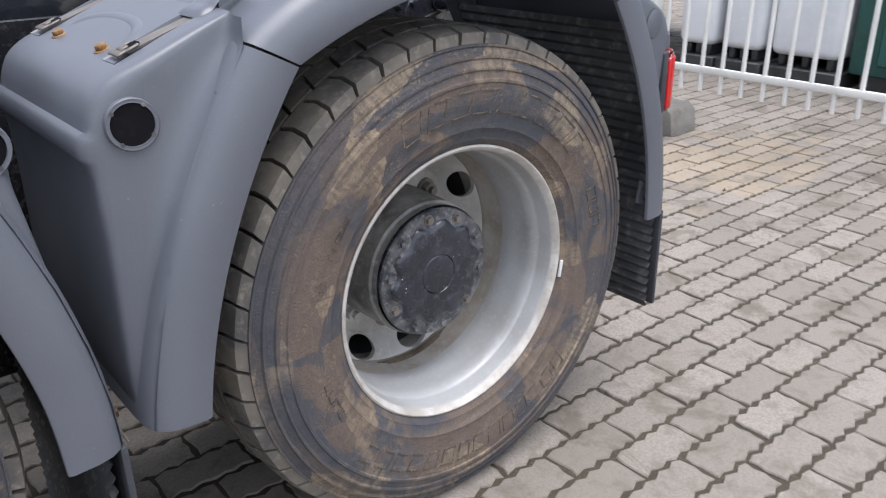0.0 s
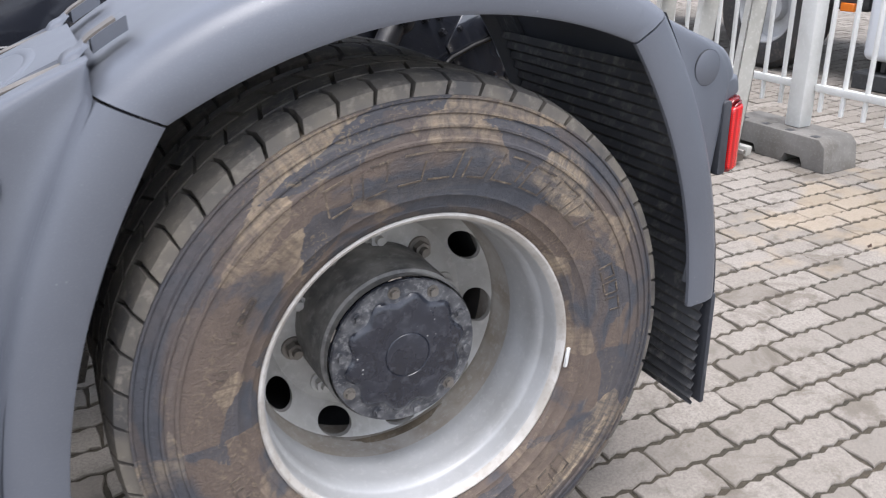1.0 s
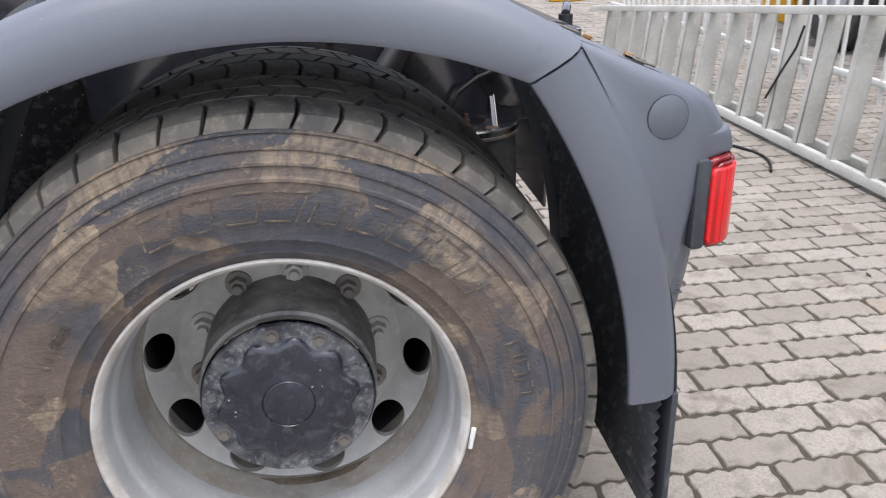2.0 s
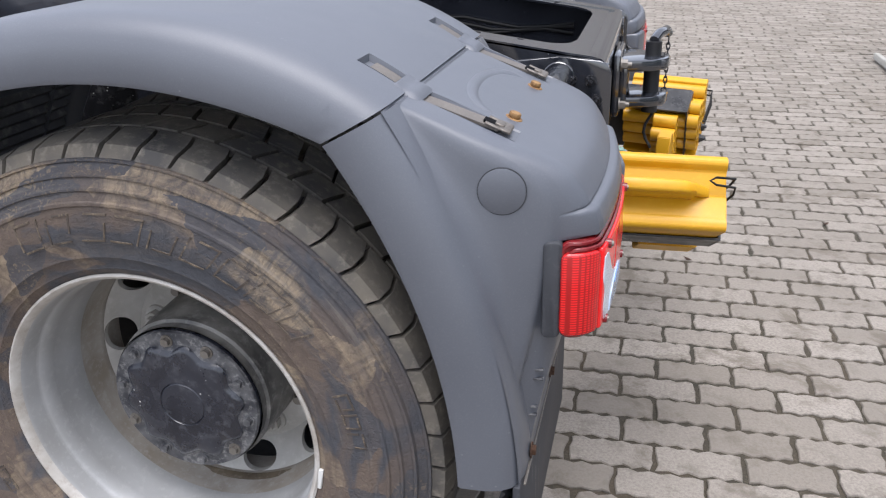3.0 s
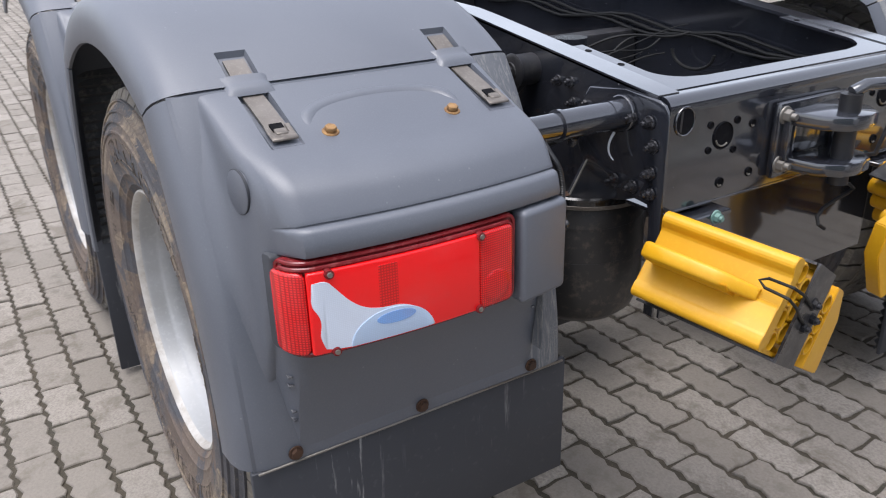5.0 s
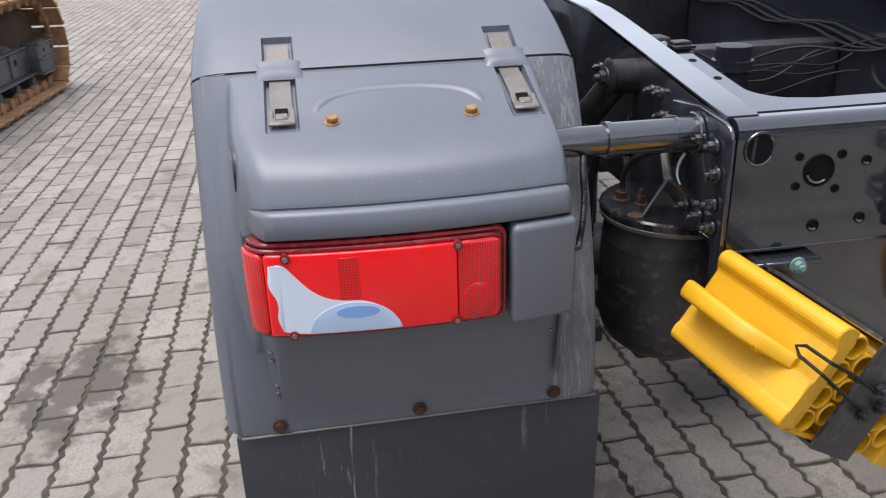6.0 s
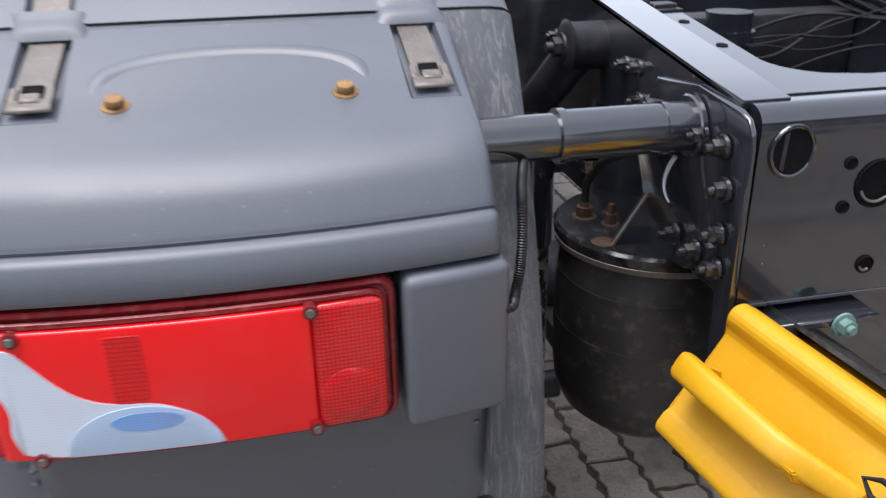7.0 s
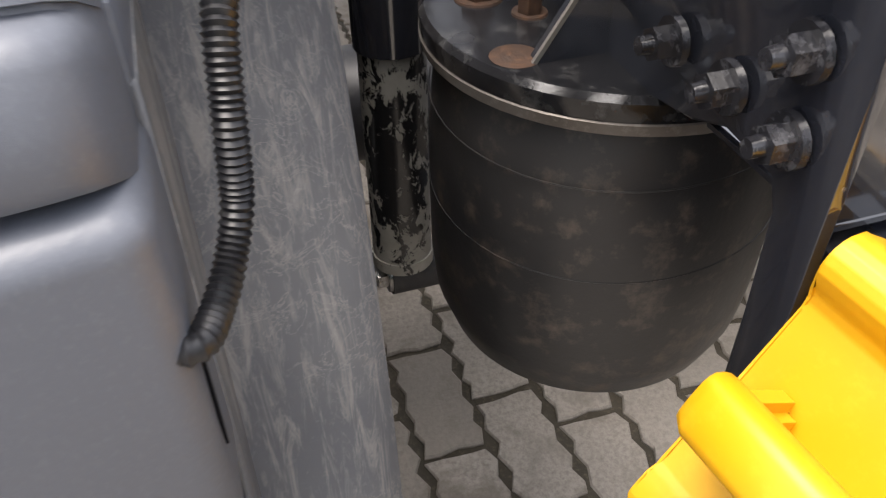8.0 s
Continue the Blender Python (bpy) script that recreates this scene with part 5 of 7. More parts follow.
def guard_tube(far):
    """The tube that carries the mudguard, in its sleeve on the rail."""
    arm = empty("guard_tube", truck, "glossy black tube carrying the mudguard")
    bm = bmesh.new()
    tube(bm, [(0.60, 0.44, 0.995), (0.60, 0.66, 0.995)], 0.0255, 24)
    part("inner_tube", place(bm, 0, 1, far), M_BLACK, arm)
    bm = bmesh.new()
    tube(bm, [(0.60, 0.615, 0.995), (0.60, 0.77, 0.995)], 0.0285, 24)
    tube(bm, [(0.60, 0.613, 0.995), (0.60, 0.622, 0.995)], 0.0305, 24)
    tube(bm, [(0.60, 0.735, 0.995), (0.60, 0.742, 0.995)], 0.0300, 24)
    part("sleeve", place(bm, 0, 1, far), M_BLACK, arm)
    bm = bmesh.new()
    prism(bm, [(0.60 + 0.036 * math.cos(t), 0.995 + 0.036 * math.sin(t)) for t in [2 * math.pi * i / 20 for i in range(20)]], 0.769, 0.7785, "y", 0.002, 1)
    part("base_flange", place(bm, 0, 1, far), M_BLACK, arm)
    bm = bmesh.new()
    hexnut(bm, (0.60, 0.652, 0.967), (0, 0, -1), 0.009, 0.010, 0.003, 0.004)
    part("clamp_screw", place(bm, 0, 1, far), M_NUT, arm)
    bm = bmesh.new()
    pts = [(0.596, 0.588, 0.995), (0.605, 0.578, 0.978), (0.645, 0.562, 0.965), (0.686, 0.550, 0.949), (0.701, 0.546, 0.922), (0.706, 0.543, 0.893), (0.715, 0.537, 0.876), (0.729, 0.5300, 0.869), (0.741, 0.5240, 0.8685), (0.741, 0.5160, 0.868), (0.730, 0.508, 0.866)]
    fine = []
    for z, a, b, c in zip(pts, pts[1:], pts[2:], pts[3:]):
        steps = 2 * round((Vector(b) - Vector(a)).length / 0.0027)
        for i in range(steps):
            t = i / steps
            fine.append(tuple(0.5 * (2 * q + (r - p) * t + (2 * p - 5 * q + 4 * r - w) * t * t + (3 * q - p - 3 * r + w) * t ** 3) for p, q, r, w in zip(z, a, b, c)))
    tube(bm, fine, lambda i: 0.0058 if i % 2 else 0.0047, 12)
    part("conduit", place(bm, 0, 1, far), M_CONDUIT, arm, "black ribbed cable conduit")
    return arm


def air_spring(x, far):
    spring = empty("air_spring", truck, "dark rubber air spring with a steel top plate")
    cy, top = 0.835, 0.798
    bm = bmesh.new()
    lathe(bm, [(0.0, 0.0), (0.10, 0.0), (0.128, -0.01), (0.136, -0.03), (0.140, -0.08), (0.141, -0.14), (0.140, -0.20), (0.136, -0.236), (0.124, -0.268), (0.100, -0.290), (0.06, -0.302), (0.0, -0.305)], 56)
    bmesh.ops.remove_doubles(bm, verts=bm.verts, dist=1e-5)
    shift(bm, lambda c: Vector((x + c.x, cy + c.z, top + c.y - 0.006)))
    part("bellows", place(bm, 0, 1, far), M_RUBBER, spring)
    bm = bmesh.new()
    lathe(bm, [(0.0, 0.012), (0.142, 0.012), (0.146, 0.008), (0.146, -0.003), (0.143, -0.012), (0.12, -0.014), (0.0, -0.014)], 56)
    bmesh.ops.remove_doubles(bm, verts=bm.verts, dist=1e-5)
    shift(bm, lambda c: Vector((x + c.x, cy + c.z, top + c.y)))
    part("top_plate", place(bm, 0, 1, far), M_CHIPPLATE, spring, "glossy black plate with scraped rim")
    bm = bmesh.new()
    lathe(bm, [(0.1435, -0.004), (0.1465, -0.006), (0.1450, -0.014), (0.1415, -0.014)], 56)
    shift(bm, lambda c: Vector((x + c.x, cy + c.z, top + c.y)))
    part("plate_rim", place(bm, 0, 1, far), M_BELT, spring)
    # rib between plate and rail
    bm = bmesh.new()
    prism(bm, [(0.735, 0.806), (0.835, 0.806), (0.835, 0.92), (0.8075, 0.92)], x + 0.062, x + 0.074, "x", 0.001, 1)
    rib = part("rib", place(bm, 0, 1, far), M_BLACK, spring)
    bm = bmesh.new()
    prism(bm, [(0.7335, 0.8090), (0.7355, 0.8065), (0.8080, 0.9190), (0.8060, 0.9210)], x + 0.0715, x + 0.0745, "x")
    part("worn_edge", place(bm, 0, 1, far), M_STRAP, rib, "rib edge worn to bare metal")
    # moulding seams round the bellows
    for z, r in ((0.742, 0.1400), (0.664, 0.1408)):
        bm = bmesh.new()
        tube(bm, [(x + r * math.cos(t), cy + r * math.sin(t), z + 0.004 * math.sin(2 * t)) for t in [2 * math.pi * i / 56 for i in range(57)]], 0.0006, 6, False)
        part("moulding_seam", place(bm, 0, 1, far), M_RUBBER, spring)
    for dx, dy, mat, h in ((-0.034, -0.097, M_RUSTDARK, 0.016), (0.002, -0.072, M_RUSTDARK, 0.024)):
        bm = bmesh.new()
        hexnut(bm, (x + dx, cy + dy, top + 0.012), (0, 0, 1), 0.0125 if h < 0.02 else 0.009, 0.014, 0.0015, h - 0.01)
        part("spring_stud", place(bm, 0, 1, far), mat, spring, "brown rusty stud and nut")
    bm = bmesh.new()
    lathe(bm, [(0.0, 0.0005), (0.016, 0.0005), (0.017, 0.0)], 20)
    bmesh.ops.remove_doubles(bm, verts=bm.verts, dist=1e-5)
    shift(bm, lambda c: Vector((x + 0.060 + c.x, cy - 0.106 + c.z, top + 0.0122 + c.y)))
    part("rusty_hole", place(bm, 0, 1, far), M_RUSTDARK, spring)
    bm = bmesh.new()
    pts = [(x - 0.034, cy - 0.097, top + 0.03), (x - 0.038, cy - 0.095, top + 0.06), (x - 0.02, cy - 0.085, top + 0.095), (x + 0.03, cy - 0.07, top + 0.125), (x + 0.10, cy - 0.065, top + 0.15), (x + 0.16, cy - 0.062, top + 0.165)]
    tube(bm, pts, 0.006, 10)
    part("air_hose", place(bm, 0, 1, far), M_CABLE, spring)
    bm = bmesh.new()
    arc = [bezier((x + 0.165, cy - 0.072, top + 0.160), (x + 0.150, cy - 0.085, top + 0.125), (x + 0.175, cy - 0.080, top + 0.108), i / 8) for i in range(9)]
    tube(bm, arc, lambda i: 0.0028 * (1 - 0.07 * i), 6)
    part("cable_tie", place(bm, 0, 1, far), M_TANK, spring, "pale cut cable tie")
    # bracket that ties the spring to the axle
    bm = bmesh.new()
    box(bm, (x - 0.55, cy - 0.045, 0.435), (x - 0.02, cy + 0.045, 0.485), 0.008, 2)
    part("trailing_arm", place(bm, 0, 1, far), M_BLACKMATT, spring)
    return spring


def shock_absorber(x, far):
    damper = empty("shock_absorber", truck, "scraped black and grey shock absorber")
    y = 0.715
    bm = bmesh.new()
    tube(bm, [(x, y, 0.44), (x, y, 0.74)], 0.034, 24)
    tube(bm, [(x, y, 0.43), (x, y, 0.445)], 0.036, 24)
    part("lower_body", place(bm, 0, 1, far), M_CHIPPED, damper, "chipped pale and black steel body")
    bm = bmesh.new()
    tube(bm, [(x, y, 0.70), (x, y, 0.93)], 0.038, 24)
    part("dust_tube", place(bm, 0, 1, far), M_BLACK, damper)
    bm = bmesh.new()
    tube(bm, [(x, y - 0.018, 0.408), (x, y + 0.06, 0.408)], 0.026, 20)
    part("eye", place(bm, 0, 1, far), M_BLACKMATT, damper)
    bm = bmesh.new()
    hexnut(bm, (x, y - 0.018, 0.408), (0, -1, 0), 0.016, 0.012, 0.004, 0.006)
    part("eye_bolt", place(bm, 0, 1, far), M_STEEL, damper)
    bm = bmesh.new()
    xm, ym, zm = x + 0.085, y + 0.012, 1.036
    tube(bm, [(xm, ym, zm), (xm, ym + 0.006, zm), (xm, ym + 0.012, zm), (xm, 0.79, zm)], lambda i: (0.030, 0.038, 0.034, 0.034)[i], 24)
    hexnut(bm, (xm, ym, zm), (0, -1, 0), 0.014, 0.012, 0.003, 0.010)
    tube(bm, [(x, y, 0.93), (xm, ym + 0.03, zm)], 0.03, 16)
    part("upper_mount", place(bm, 0, 1, far), M_BLACKMATT, damper)
    return damper


mirrored(frame_rail)
mirrored(guard_tube)
mirrored(lambda far: air_spring(0.43, far))
mirrored(lambda far: shock_absorber(0.22, far))


def cross_member():
    """The closing beam at the rear with its pierced face and the top plate."""
    beam = empty("rear_cross_member", truck, "glossy black rear cross beam with pierced holes")
    lo, hi = 0.797, 2 * MID - 0.797
    bm = bmesh.new()
    # rear face left solid; near-black discs paint the shade of its holes
    holes = [(0.947, 0.945, 0.026), (0.909, 0.971, 0.0055), (0.985, 0.970, 0.006), (0.909, 0.921, 0.0055), (0.982, 0.911, 0.0055), (1.032, 0.956, 0.007), (0.952, 0.848, 0.009), (1.038, 0.854, 0.008),
             (1.484, 0.950, 0.025), (1.519, 0.965, 0.0055), (1.511, 0.918, 0.0055), (1.433, 0.962, 0.0055), (1.470, 0.850, 0.009)]
    z0, z1 = 0.815, 1.012
    box(bm, (0.694, lo, z0), (0.702, hi, z1), 0.0)
    face = part("rear_face", bm, M_BLACK, beam)
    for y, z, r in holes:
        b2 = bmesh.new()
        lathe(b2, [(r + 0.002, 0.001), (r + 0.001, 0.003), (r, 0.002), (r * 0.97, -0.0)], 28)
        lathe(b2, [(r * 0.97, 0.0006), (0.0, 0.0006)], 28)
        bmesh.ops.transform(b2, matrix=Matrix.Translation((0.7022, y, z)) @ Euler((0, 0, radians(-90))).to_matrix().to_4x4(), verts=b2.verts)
        part("hole", b2, M_HOLESHADE, face, "near-black disc painted as the shade in a round hole")
        # pale crescent in steel colour, put in as the glint inside the hole
        if r > 0.0065:
            b2 = bmesh.new()
            tube(b2, [(0.7032, y + 0.80 * r * math.cos(t), z + 0.80 * r * math.sin(t)) for t in [radians(200 + 12 * i) for i in range(10)]], 0.0018, 8)
            part("edge_glint", b2, M_STRAP, face)
    # rounded upper edge and top plate with the notch behind it
    bm = bmesh.new()
    prof = [(0.7025, 1.006)] + [(0.678 + 0.0245 * math.cos(t), 1.013 + 0.0245 * math.sin(t)) for t in [math.pi / 2 * i / 8 for i in range(1, 9)]] + [(0.655, 1.0378), (0.655, 1.030), (0.694, 1.004)]
    prism(bm, prof, lo, hi, "y")
    part("rounded_edge", bm, M_BLACK, beam)
    bm = bmesh.new()
    rows = []
    for i in range(27):
        x = 0.36 + 0.26 * i / 26
        q = min(1.0, max(0.0, (x - 0.55) / 0.07))
        inward = 0.880 + 0.10 * (1 - math.sqrt(max(0.0, 1 - q * q)))
        rows.append([(x, y) for y in (0.846, (0.846 + inward) / 2, inward)])
    for flip in (False, True):
        grid = [[bm.verts.new((x, 2 * MID - y if flip else y, rail_top(x) + 0.0015)) for x, y in row] for row in rows]
        for a, b in zip(grid, grid[1:]):
            for k in range(2):
                bm.faces.new((a[k], a[k + 1], b[k + 1], b[k]))
    cols = [0.846, 0.863, 0.880, 0.91, 0.945, 0.980, 1.1, 1.21, 1.32, 2 * MID - 0.980, 2 * MID - 0.945, 2 * MID - 0.91, 2 * MID - 0.880, 2 * MID - 0.863, 2 * MID - 0.846]
    grid = [[bm.verts.new((x, y, rail_top(x) + 0.0015)) for y in cols] for x in (0.62, 0.632, 0.645, 0.66)]
    for a, b in zip(grid, grid[1:]):
        for k in range(len(cols) - 1):
            bm.faces.new((a[k], a[k + 1], b[k + 1], b[k]))
    bmesh.ops.remove_doubles(bm, verts=bm.verts, dist=1e-4)
    down = bmesh.ops.extrude_face_region(bm, geom=list(bm.faces))
    for v in (g for g in down["geom"] if isinstance(g, bmesh.types.BMVert)):
        v.co.z -= 0.006
    part("top_plate", bm, M_BLACK, beam, "glossy top plate with rounded notch", smooth=50)
    for far in (False, True):
        for x in (0.40, 0.50):
            # flat near-black disc on the plate, coloured like a shaded hole
            b2 = bmesh.new()
            lathe(b2, [(0.0075, 0.0), (0.0, 0.0)], 20)
            bmesh.ops.remove_doubles(b2, verts=b2.verts, dist=1e-5)
            shift(b2, lambda c: Vector((x + c.x, 0.862 + c.z, rail_top(x) + 0.0024 - c.x * 0.145)))
            part("plate_hole", place(b2, 0, 1, far), M_HOLESHADE, beam)
        # corner opening between rail and beam: lip and a near-black oval painted as shade
        b2 = bmesh.new()
        oval = [(0.835 + 0.0245 * math.cos(t), 0.990 + 0.027 * math.sin(t)) for t in [2 * math.pi * i / 32 for i in range(32)]]
        tube(b2, [(0.7035, y, z) for y, z in oval + oval[:1]], 0.0024, 8, False)
        ring = part("corner_ring", place(b2, 0, 1, far), M_BLACK, beam, "glossy rolled lip round the corner opening")
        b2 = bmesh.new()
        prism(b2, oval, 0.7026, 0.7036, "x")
        part("corner_shade", place(b2, 0, 1, far), M_HOLESHADE, ring)
        b2 = bmesh.new()
        prism(b2, [(0.822, 0.972), (0.827, 0.969), (0.829, 1.011), (0.824, 1.009)], 0.7036, 0.7044, "x")
        part("inner_web", place(b2, 0, 1, far), M_HOLDER, ring)
    # lower return and inner wall
    bm = bmesh.new()
    box(bm, (0.60, lo, 0.808), (0.702, hi, 0.815), 0.002, 1)
    part("lower_lip", bm, M_BLACK, beam)
    bm = bmesh.new()
    box(bm, (0.655, lo + 0.06, 0.55), (0.664, hi - 0.06, 0.807), 0.002, 1)
    part("lower_panel", bm, M_BLACK, beam, "dark lower panel under the beam")
    return beam


cross_member()


def inner_chassis():
    """What lies between the rails: cross tubes, valve block, cables."""
    mid = empty("chassis_middle", truck, "black cross members, valves and cables between the rails")
    bm = bmesh.new()
    box(bm, (-0.30, 0.797, 0.80), (-0.22, 2 * MID - 0.797, 0.985), 0.01, 2)
    part("cross_beam", bm, M_BLACKMATT, mid)
    bm = bmesh.new()
    box(bm, (-1.25, 0.797, 0.83), (-1.15, 2 * MID - 0.797, 1.12), 0.01, 2)
    part("cross_beam", bm, M_BLACKMATT, mid)
    bm = bmesh.new()
    tube(bm, [(0.0, 0.30, AXLE_Z), (0.0, 2 * MID - 0.30, AXLE_Z)], 0.075, 24)
    part("axle_beam", bm, M_BLACKMATT, mid)
    bm = bmesh.new()
    bmesh.ops.create_icosphere(bm, subdivisions=3, radius=0.2, matrix=Matrix.Translation((0.0, MID, AXLE_Z)))
    part("axle_housing", bm, M_BLACKMATT, mid)
    bm = bmesh.new()
    box(bm, (-2.4, 0.9, 0.62), (-0.32, 2 * MID - 0.9, 0.66), 0.01, 2)
    part("underside_tray", bm, M_BLACKMATT, mid)
    # valve block
    bm = bmesh.new()
    box(bm, (0.02, 0.905, 0.975), (0.08, 0.970, 1.07), 0.006, 2)
    v = part("valve_block", bm, M_BLACKMATT, mid, "black valve block with two pale caps")
    for y in (0.928, 0.951):
        bm = bmesh.new()
        tube(bm, [(0.079, y, 1.055), (0.084, y, 1.055)], 0.007, 14)
        part("pale_cap", bm, M_PLATE, v)
    bm = bmesh.new()
    box(bm, (0.025, 0.985, 0.975), (0.06, 1.03, 1.055), 0.002, 1)
    valve = part("finned_valve", bm, M_BLACKMATT, mid)
    for k in range(5):
        bm = bmesh.new()
        box(bm, (0.02, 0.980, 0.980 + 0.015 * k), (0.075, 1.035, 0.987 + 0.015 * k), 0.001, 1)
        part("fin", bm, M_BLACKMATT, valve)
    bm = bmesh.new()
    tube(bm, [(-0.05, 1.20, 0.80), (-0.05, 1.20, 1.02)], 0.045, 24)
    tube(bm, [(-0.05, 1.20, 0.96), (-0.05, 1.20, 0.985)], 0.052, 24)
    part("air_bottle", bm, M_BLACK, mid, "glossy black cylinder with blue sheen")
    for k in range(6):
        bm = bmesh.new()
        pts = []
        for i in range(31):
            u = i / 30
            pts.append((-0.18 + 0.30 * math.sin(2.2 * u + k) * 0.3 + 0.18 * u, 0.90 + 0.62 * u + 0.02 * math.sin(9 * u + k), 1.03 - 0.025 * (k % 5) - 0.05 * math.sin(math.pi * u) + 0.018 * math.sin((9 + k) * u + 2 * k)))
        tube(bm, pts, 0.0017 + 0.0009 * (k % 3), 8)
        part("cable", bm, M_CABLE, mid)
    for k in range(3):
        bm = bmesh.new()
        pts = [(-1.2 + 1.75 * i / 20, 2 * MID - 0.812, 0.985 - 0.012 * k + 0.012 * math.sin(i * 1.3 + k) + 0.07 * (1 - i / 20)) for i in range(21)]
        tube(bm, pts, 0.005, 8)
        part("cable", bm, M_CABLE, mid)
    bm = bmesh.new()
    pts = [(0.05 + 0.08 * math.cos(t), 1.585, 0.95 + 0.05 * math.sin(t)) for t in [math.pi + math.pi * i / 12 for i in range(13)]]
    tube(bm, pts, 0.005, 8)
    part("cable_loop", bm, M_CABLE, mid)
    return mid


inner_chassis()


def splash_wall():
    """The dark plate on the truck's side between the two axles, with its bolts and a hose."""
    wall = empty("splash_wall", truck, "dull black plate between the axles with bolts")
    bm = bmesh.new()
    prism(bm, [(-1.02, 0.30), (-0.56, 0.30), (-0.52, 0.42), (-0.47, 0.66), (-0.395, 0.84), (-0.395, 0.98), (-0.46, 1.06), (-1.02, 1.06)], 0.660, 0.668, "y", 0.003, 1)
    part("plate", bm, M_CHIPPLATE, wall)
    for x, z in ((-0.60, 0.42), (-0.60, 0.62), (-0.60, 0.82), (-0.74, 0.50), (-0.74, 0.74), (-0.88, 0.60), (-0.88, 0.86)):
        bm = bmesh.new()
        hexnut(bm, (x, 0.660, z), (0, -1, 0), 0.010, 0.009, 0.003, 0.008)
        part("plate_bolt", bm, M_NUT, wall)
    bm = bmesh.new()
    tube(bm, [bezier((-0.98, 0.645, 0.95), (-0.72, 0.630, 0.80), (-0.66, 0.645, 0.34), i / 16) for i in range(17)], 0.009, 10)
    part("air_hose", bm, M_CABLE, wall)
    return wall


splash_wall()


def tow_coupling():
    """Fork coupling with its pin, handle, chain and lever."""
    c = empty("tow_coupling", truck, "glossy black fork towing coupling with pin and chain")
    y0, y1 = 1.10, 1.30
    bm = bmesh.new()
    box(bm, (0.703, y0 - 0.01, 0.83), (0.722, y1 + 0.02, 0.99), 0.008, 2)
    part("mounting_plate", bm, M_BLACK, c)
    for z0, z1 in ((0.945, 0.975), (0.852, 0.880)):
        bm = bmesh.new()
        poly = [(0.722, y0 + 0.005), (0.80, y0 + 0.02), (0.835, y0 + 0.05), (0.845, y0 + 0.095), (0.835, y0 + 0.14), (0.80, y0 + 0.17), (0.722, y0 + 0.185)]
        prism(bm, poly, z0, z1, "z", 0.005, 2)
        part("jaw_plate", bm, M_BLACK, c)
    bm = bmesh.new()
    tube(bm, [(0.80, y0 + 0.095, 0.825), (0.80, y0 + 0.095, 1.01)], 0.021, 20)
    part("coupling_pin", bm, M_BLACKMATT, c)
    bm = bmesh.new()
    box(bm, (0.722, y0, 0.85), (0.74, y0 + 0.025, 0.975), 0.004, 2)
    part("jaw_side", bm, M_BLACK, c)
    bm = bmesh.new()
    box(bm, (0.722, y0 + 0.16, 0.85), (0.74, y0 + 0.185, 0.975), 0.004, 2)
    part("jaw_side", bm, M_BLACK, c)
    bm = bmesh.new()
    tube(bm, [(0.80, y0 + 0.095, 1.012), (0.81, y0 + 0.12, 1.025), (0.83, y0 + 0.19, 1.025), (0.835, y0 + 0.205, 1.015)], 0.013, 14)
    part("pin_handle", bm, M_BLACK, c)
    # chain from the handle
    for k in range(11):
        bm = bmesh.new()
        zc = 0.995 - 0.0155 * k
        ring = [(0.0045 * math.cos(t), 0.0105 * math.sin(t)) for t in [2 * math.pi * i / 12 for i in range(13)]]
        if k % 2:
            pts = [(0.838 + a, y0 + 0.205 + 0.0008 * k, zc + b) for a, b in ring]
        else:
            pts = [(0.838, y0 + 0.205 + 0.0008 * k + a, zc + b) for a, b in ring]
        tube(bm, pts, 0.0019, 6, False)
        part("chain_link", bm, M_BLACKMATT, c)
    bm = bmesh.new()
    tube(bm, [(0.722, y0 + 0.22, 0.835), (0.79, y0 + 0.235, 0.86), (0.80, y0 + 0.245, 0.92), (0.795, y0 + 0.25, 0.965), (0.80, y0 + 0.262, 0.972)], 0.005, 10)
    part("release_lever", bm, M_BLACKMATT, c)
    for y, z in ((y0 + 0.005, 0.862), (y0 + 0.19, 0.862), (y0 + 0.005, 0.965)):
        bm = bmesh.new()
        hexnut(bm, (0.722, y, z), (1, 0, 0), 0.013, 0.014, 0.003, 0.01)
        part("coupling_nut", bm, M_STRAP, c)
    bm = bmesh.new()
    pts = [(0.80 + 0.01 * math.sin(i), y0 + 0.095 + 0.05 * math.sin(i * 0.7), 0.83 - 0.012 * i) for i in range(9)]
    tube(bm, pts, 0.004, 8)
    part("hanging_wire", bm, M_CABLE, c)
    return c


tow_coupling()


# ---------------------------------------------------------------- wheel chocks in their holders
# for the two chocks: lower corner of the handle end, way along the pipes (scaled to their length), way to the thin end, way up the handle end
CHOCK_FRAMES = {False: (Vector((0.732, 0.691, 0.688)), Vector((0.983, 0.171, -0.061)) * 1.044, Vector((-0.177, 0.836, -0.520)), Vector((-0.037, 0.522, 0.852))),
                True: (Vector((0.758, 1.664, 0.700)), Vector((0.984, -0.150, -0.040)) * 0.89, Vector((-0.165, -0.884, -0.437)), Vector((-0.040, -0.437, 0.898)))}
CHOCK_X, CHOCK_W, CHOCK_H, CHOCK_L = 0.742, 0.25, 0.174, 0.345


def chock_place(far, x, u, v):
    """A place on a chock: along its pipes, from the handle end to the thin end, and up."""
    origin, way_x, way_u, way_v = CHOCK_FRAMES[far]
    return origin + way_x * (x - CHOCK_X) + way_u * u + way_v * v


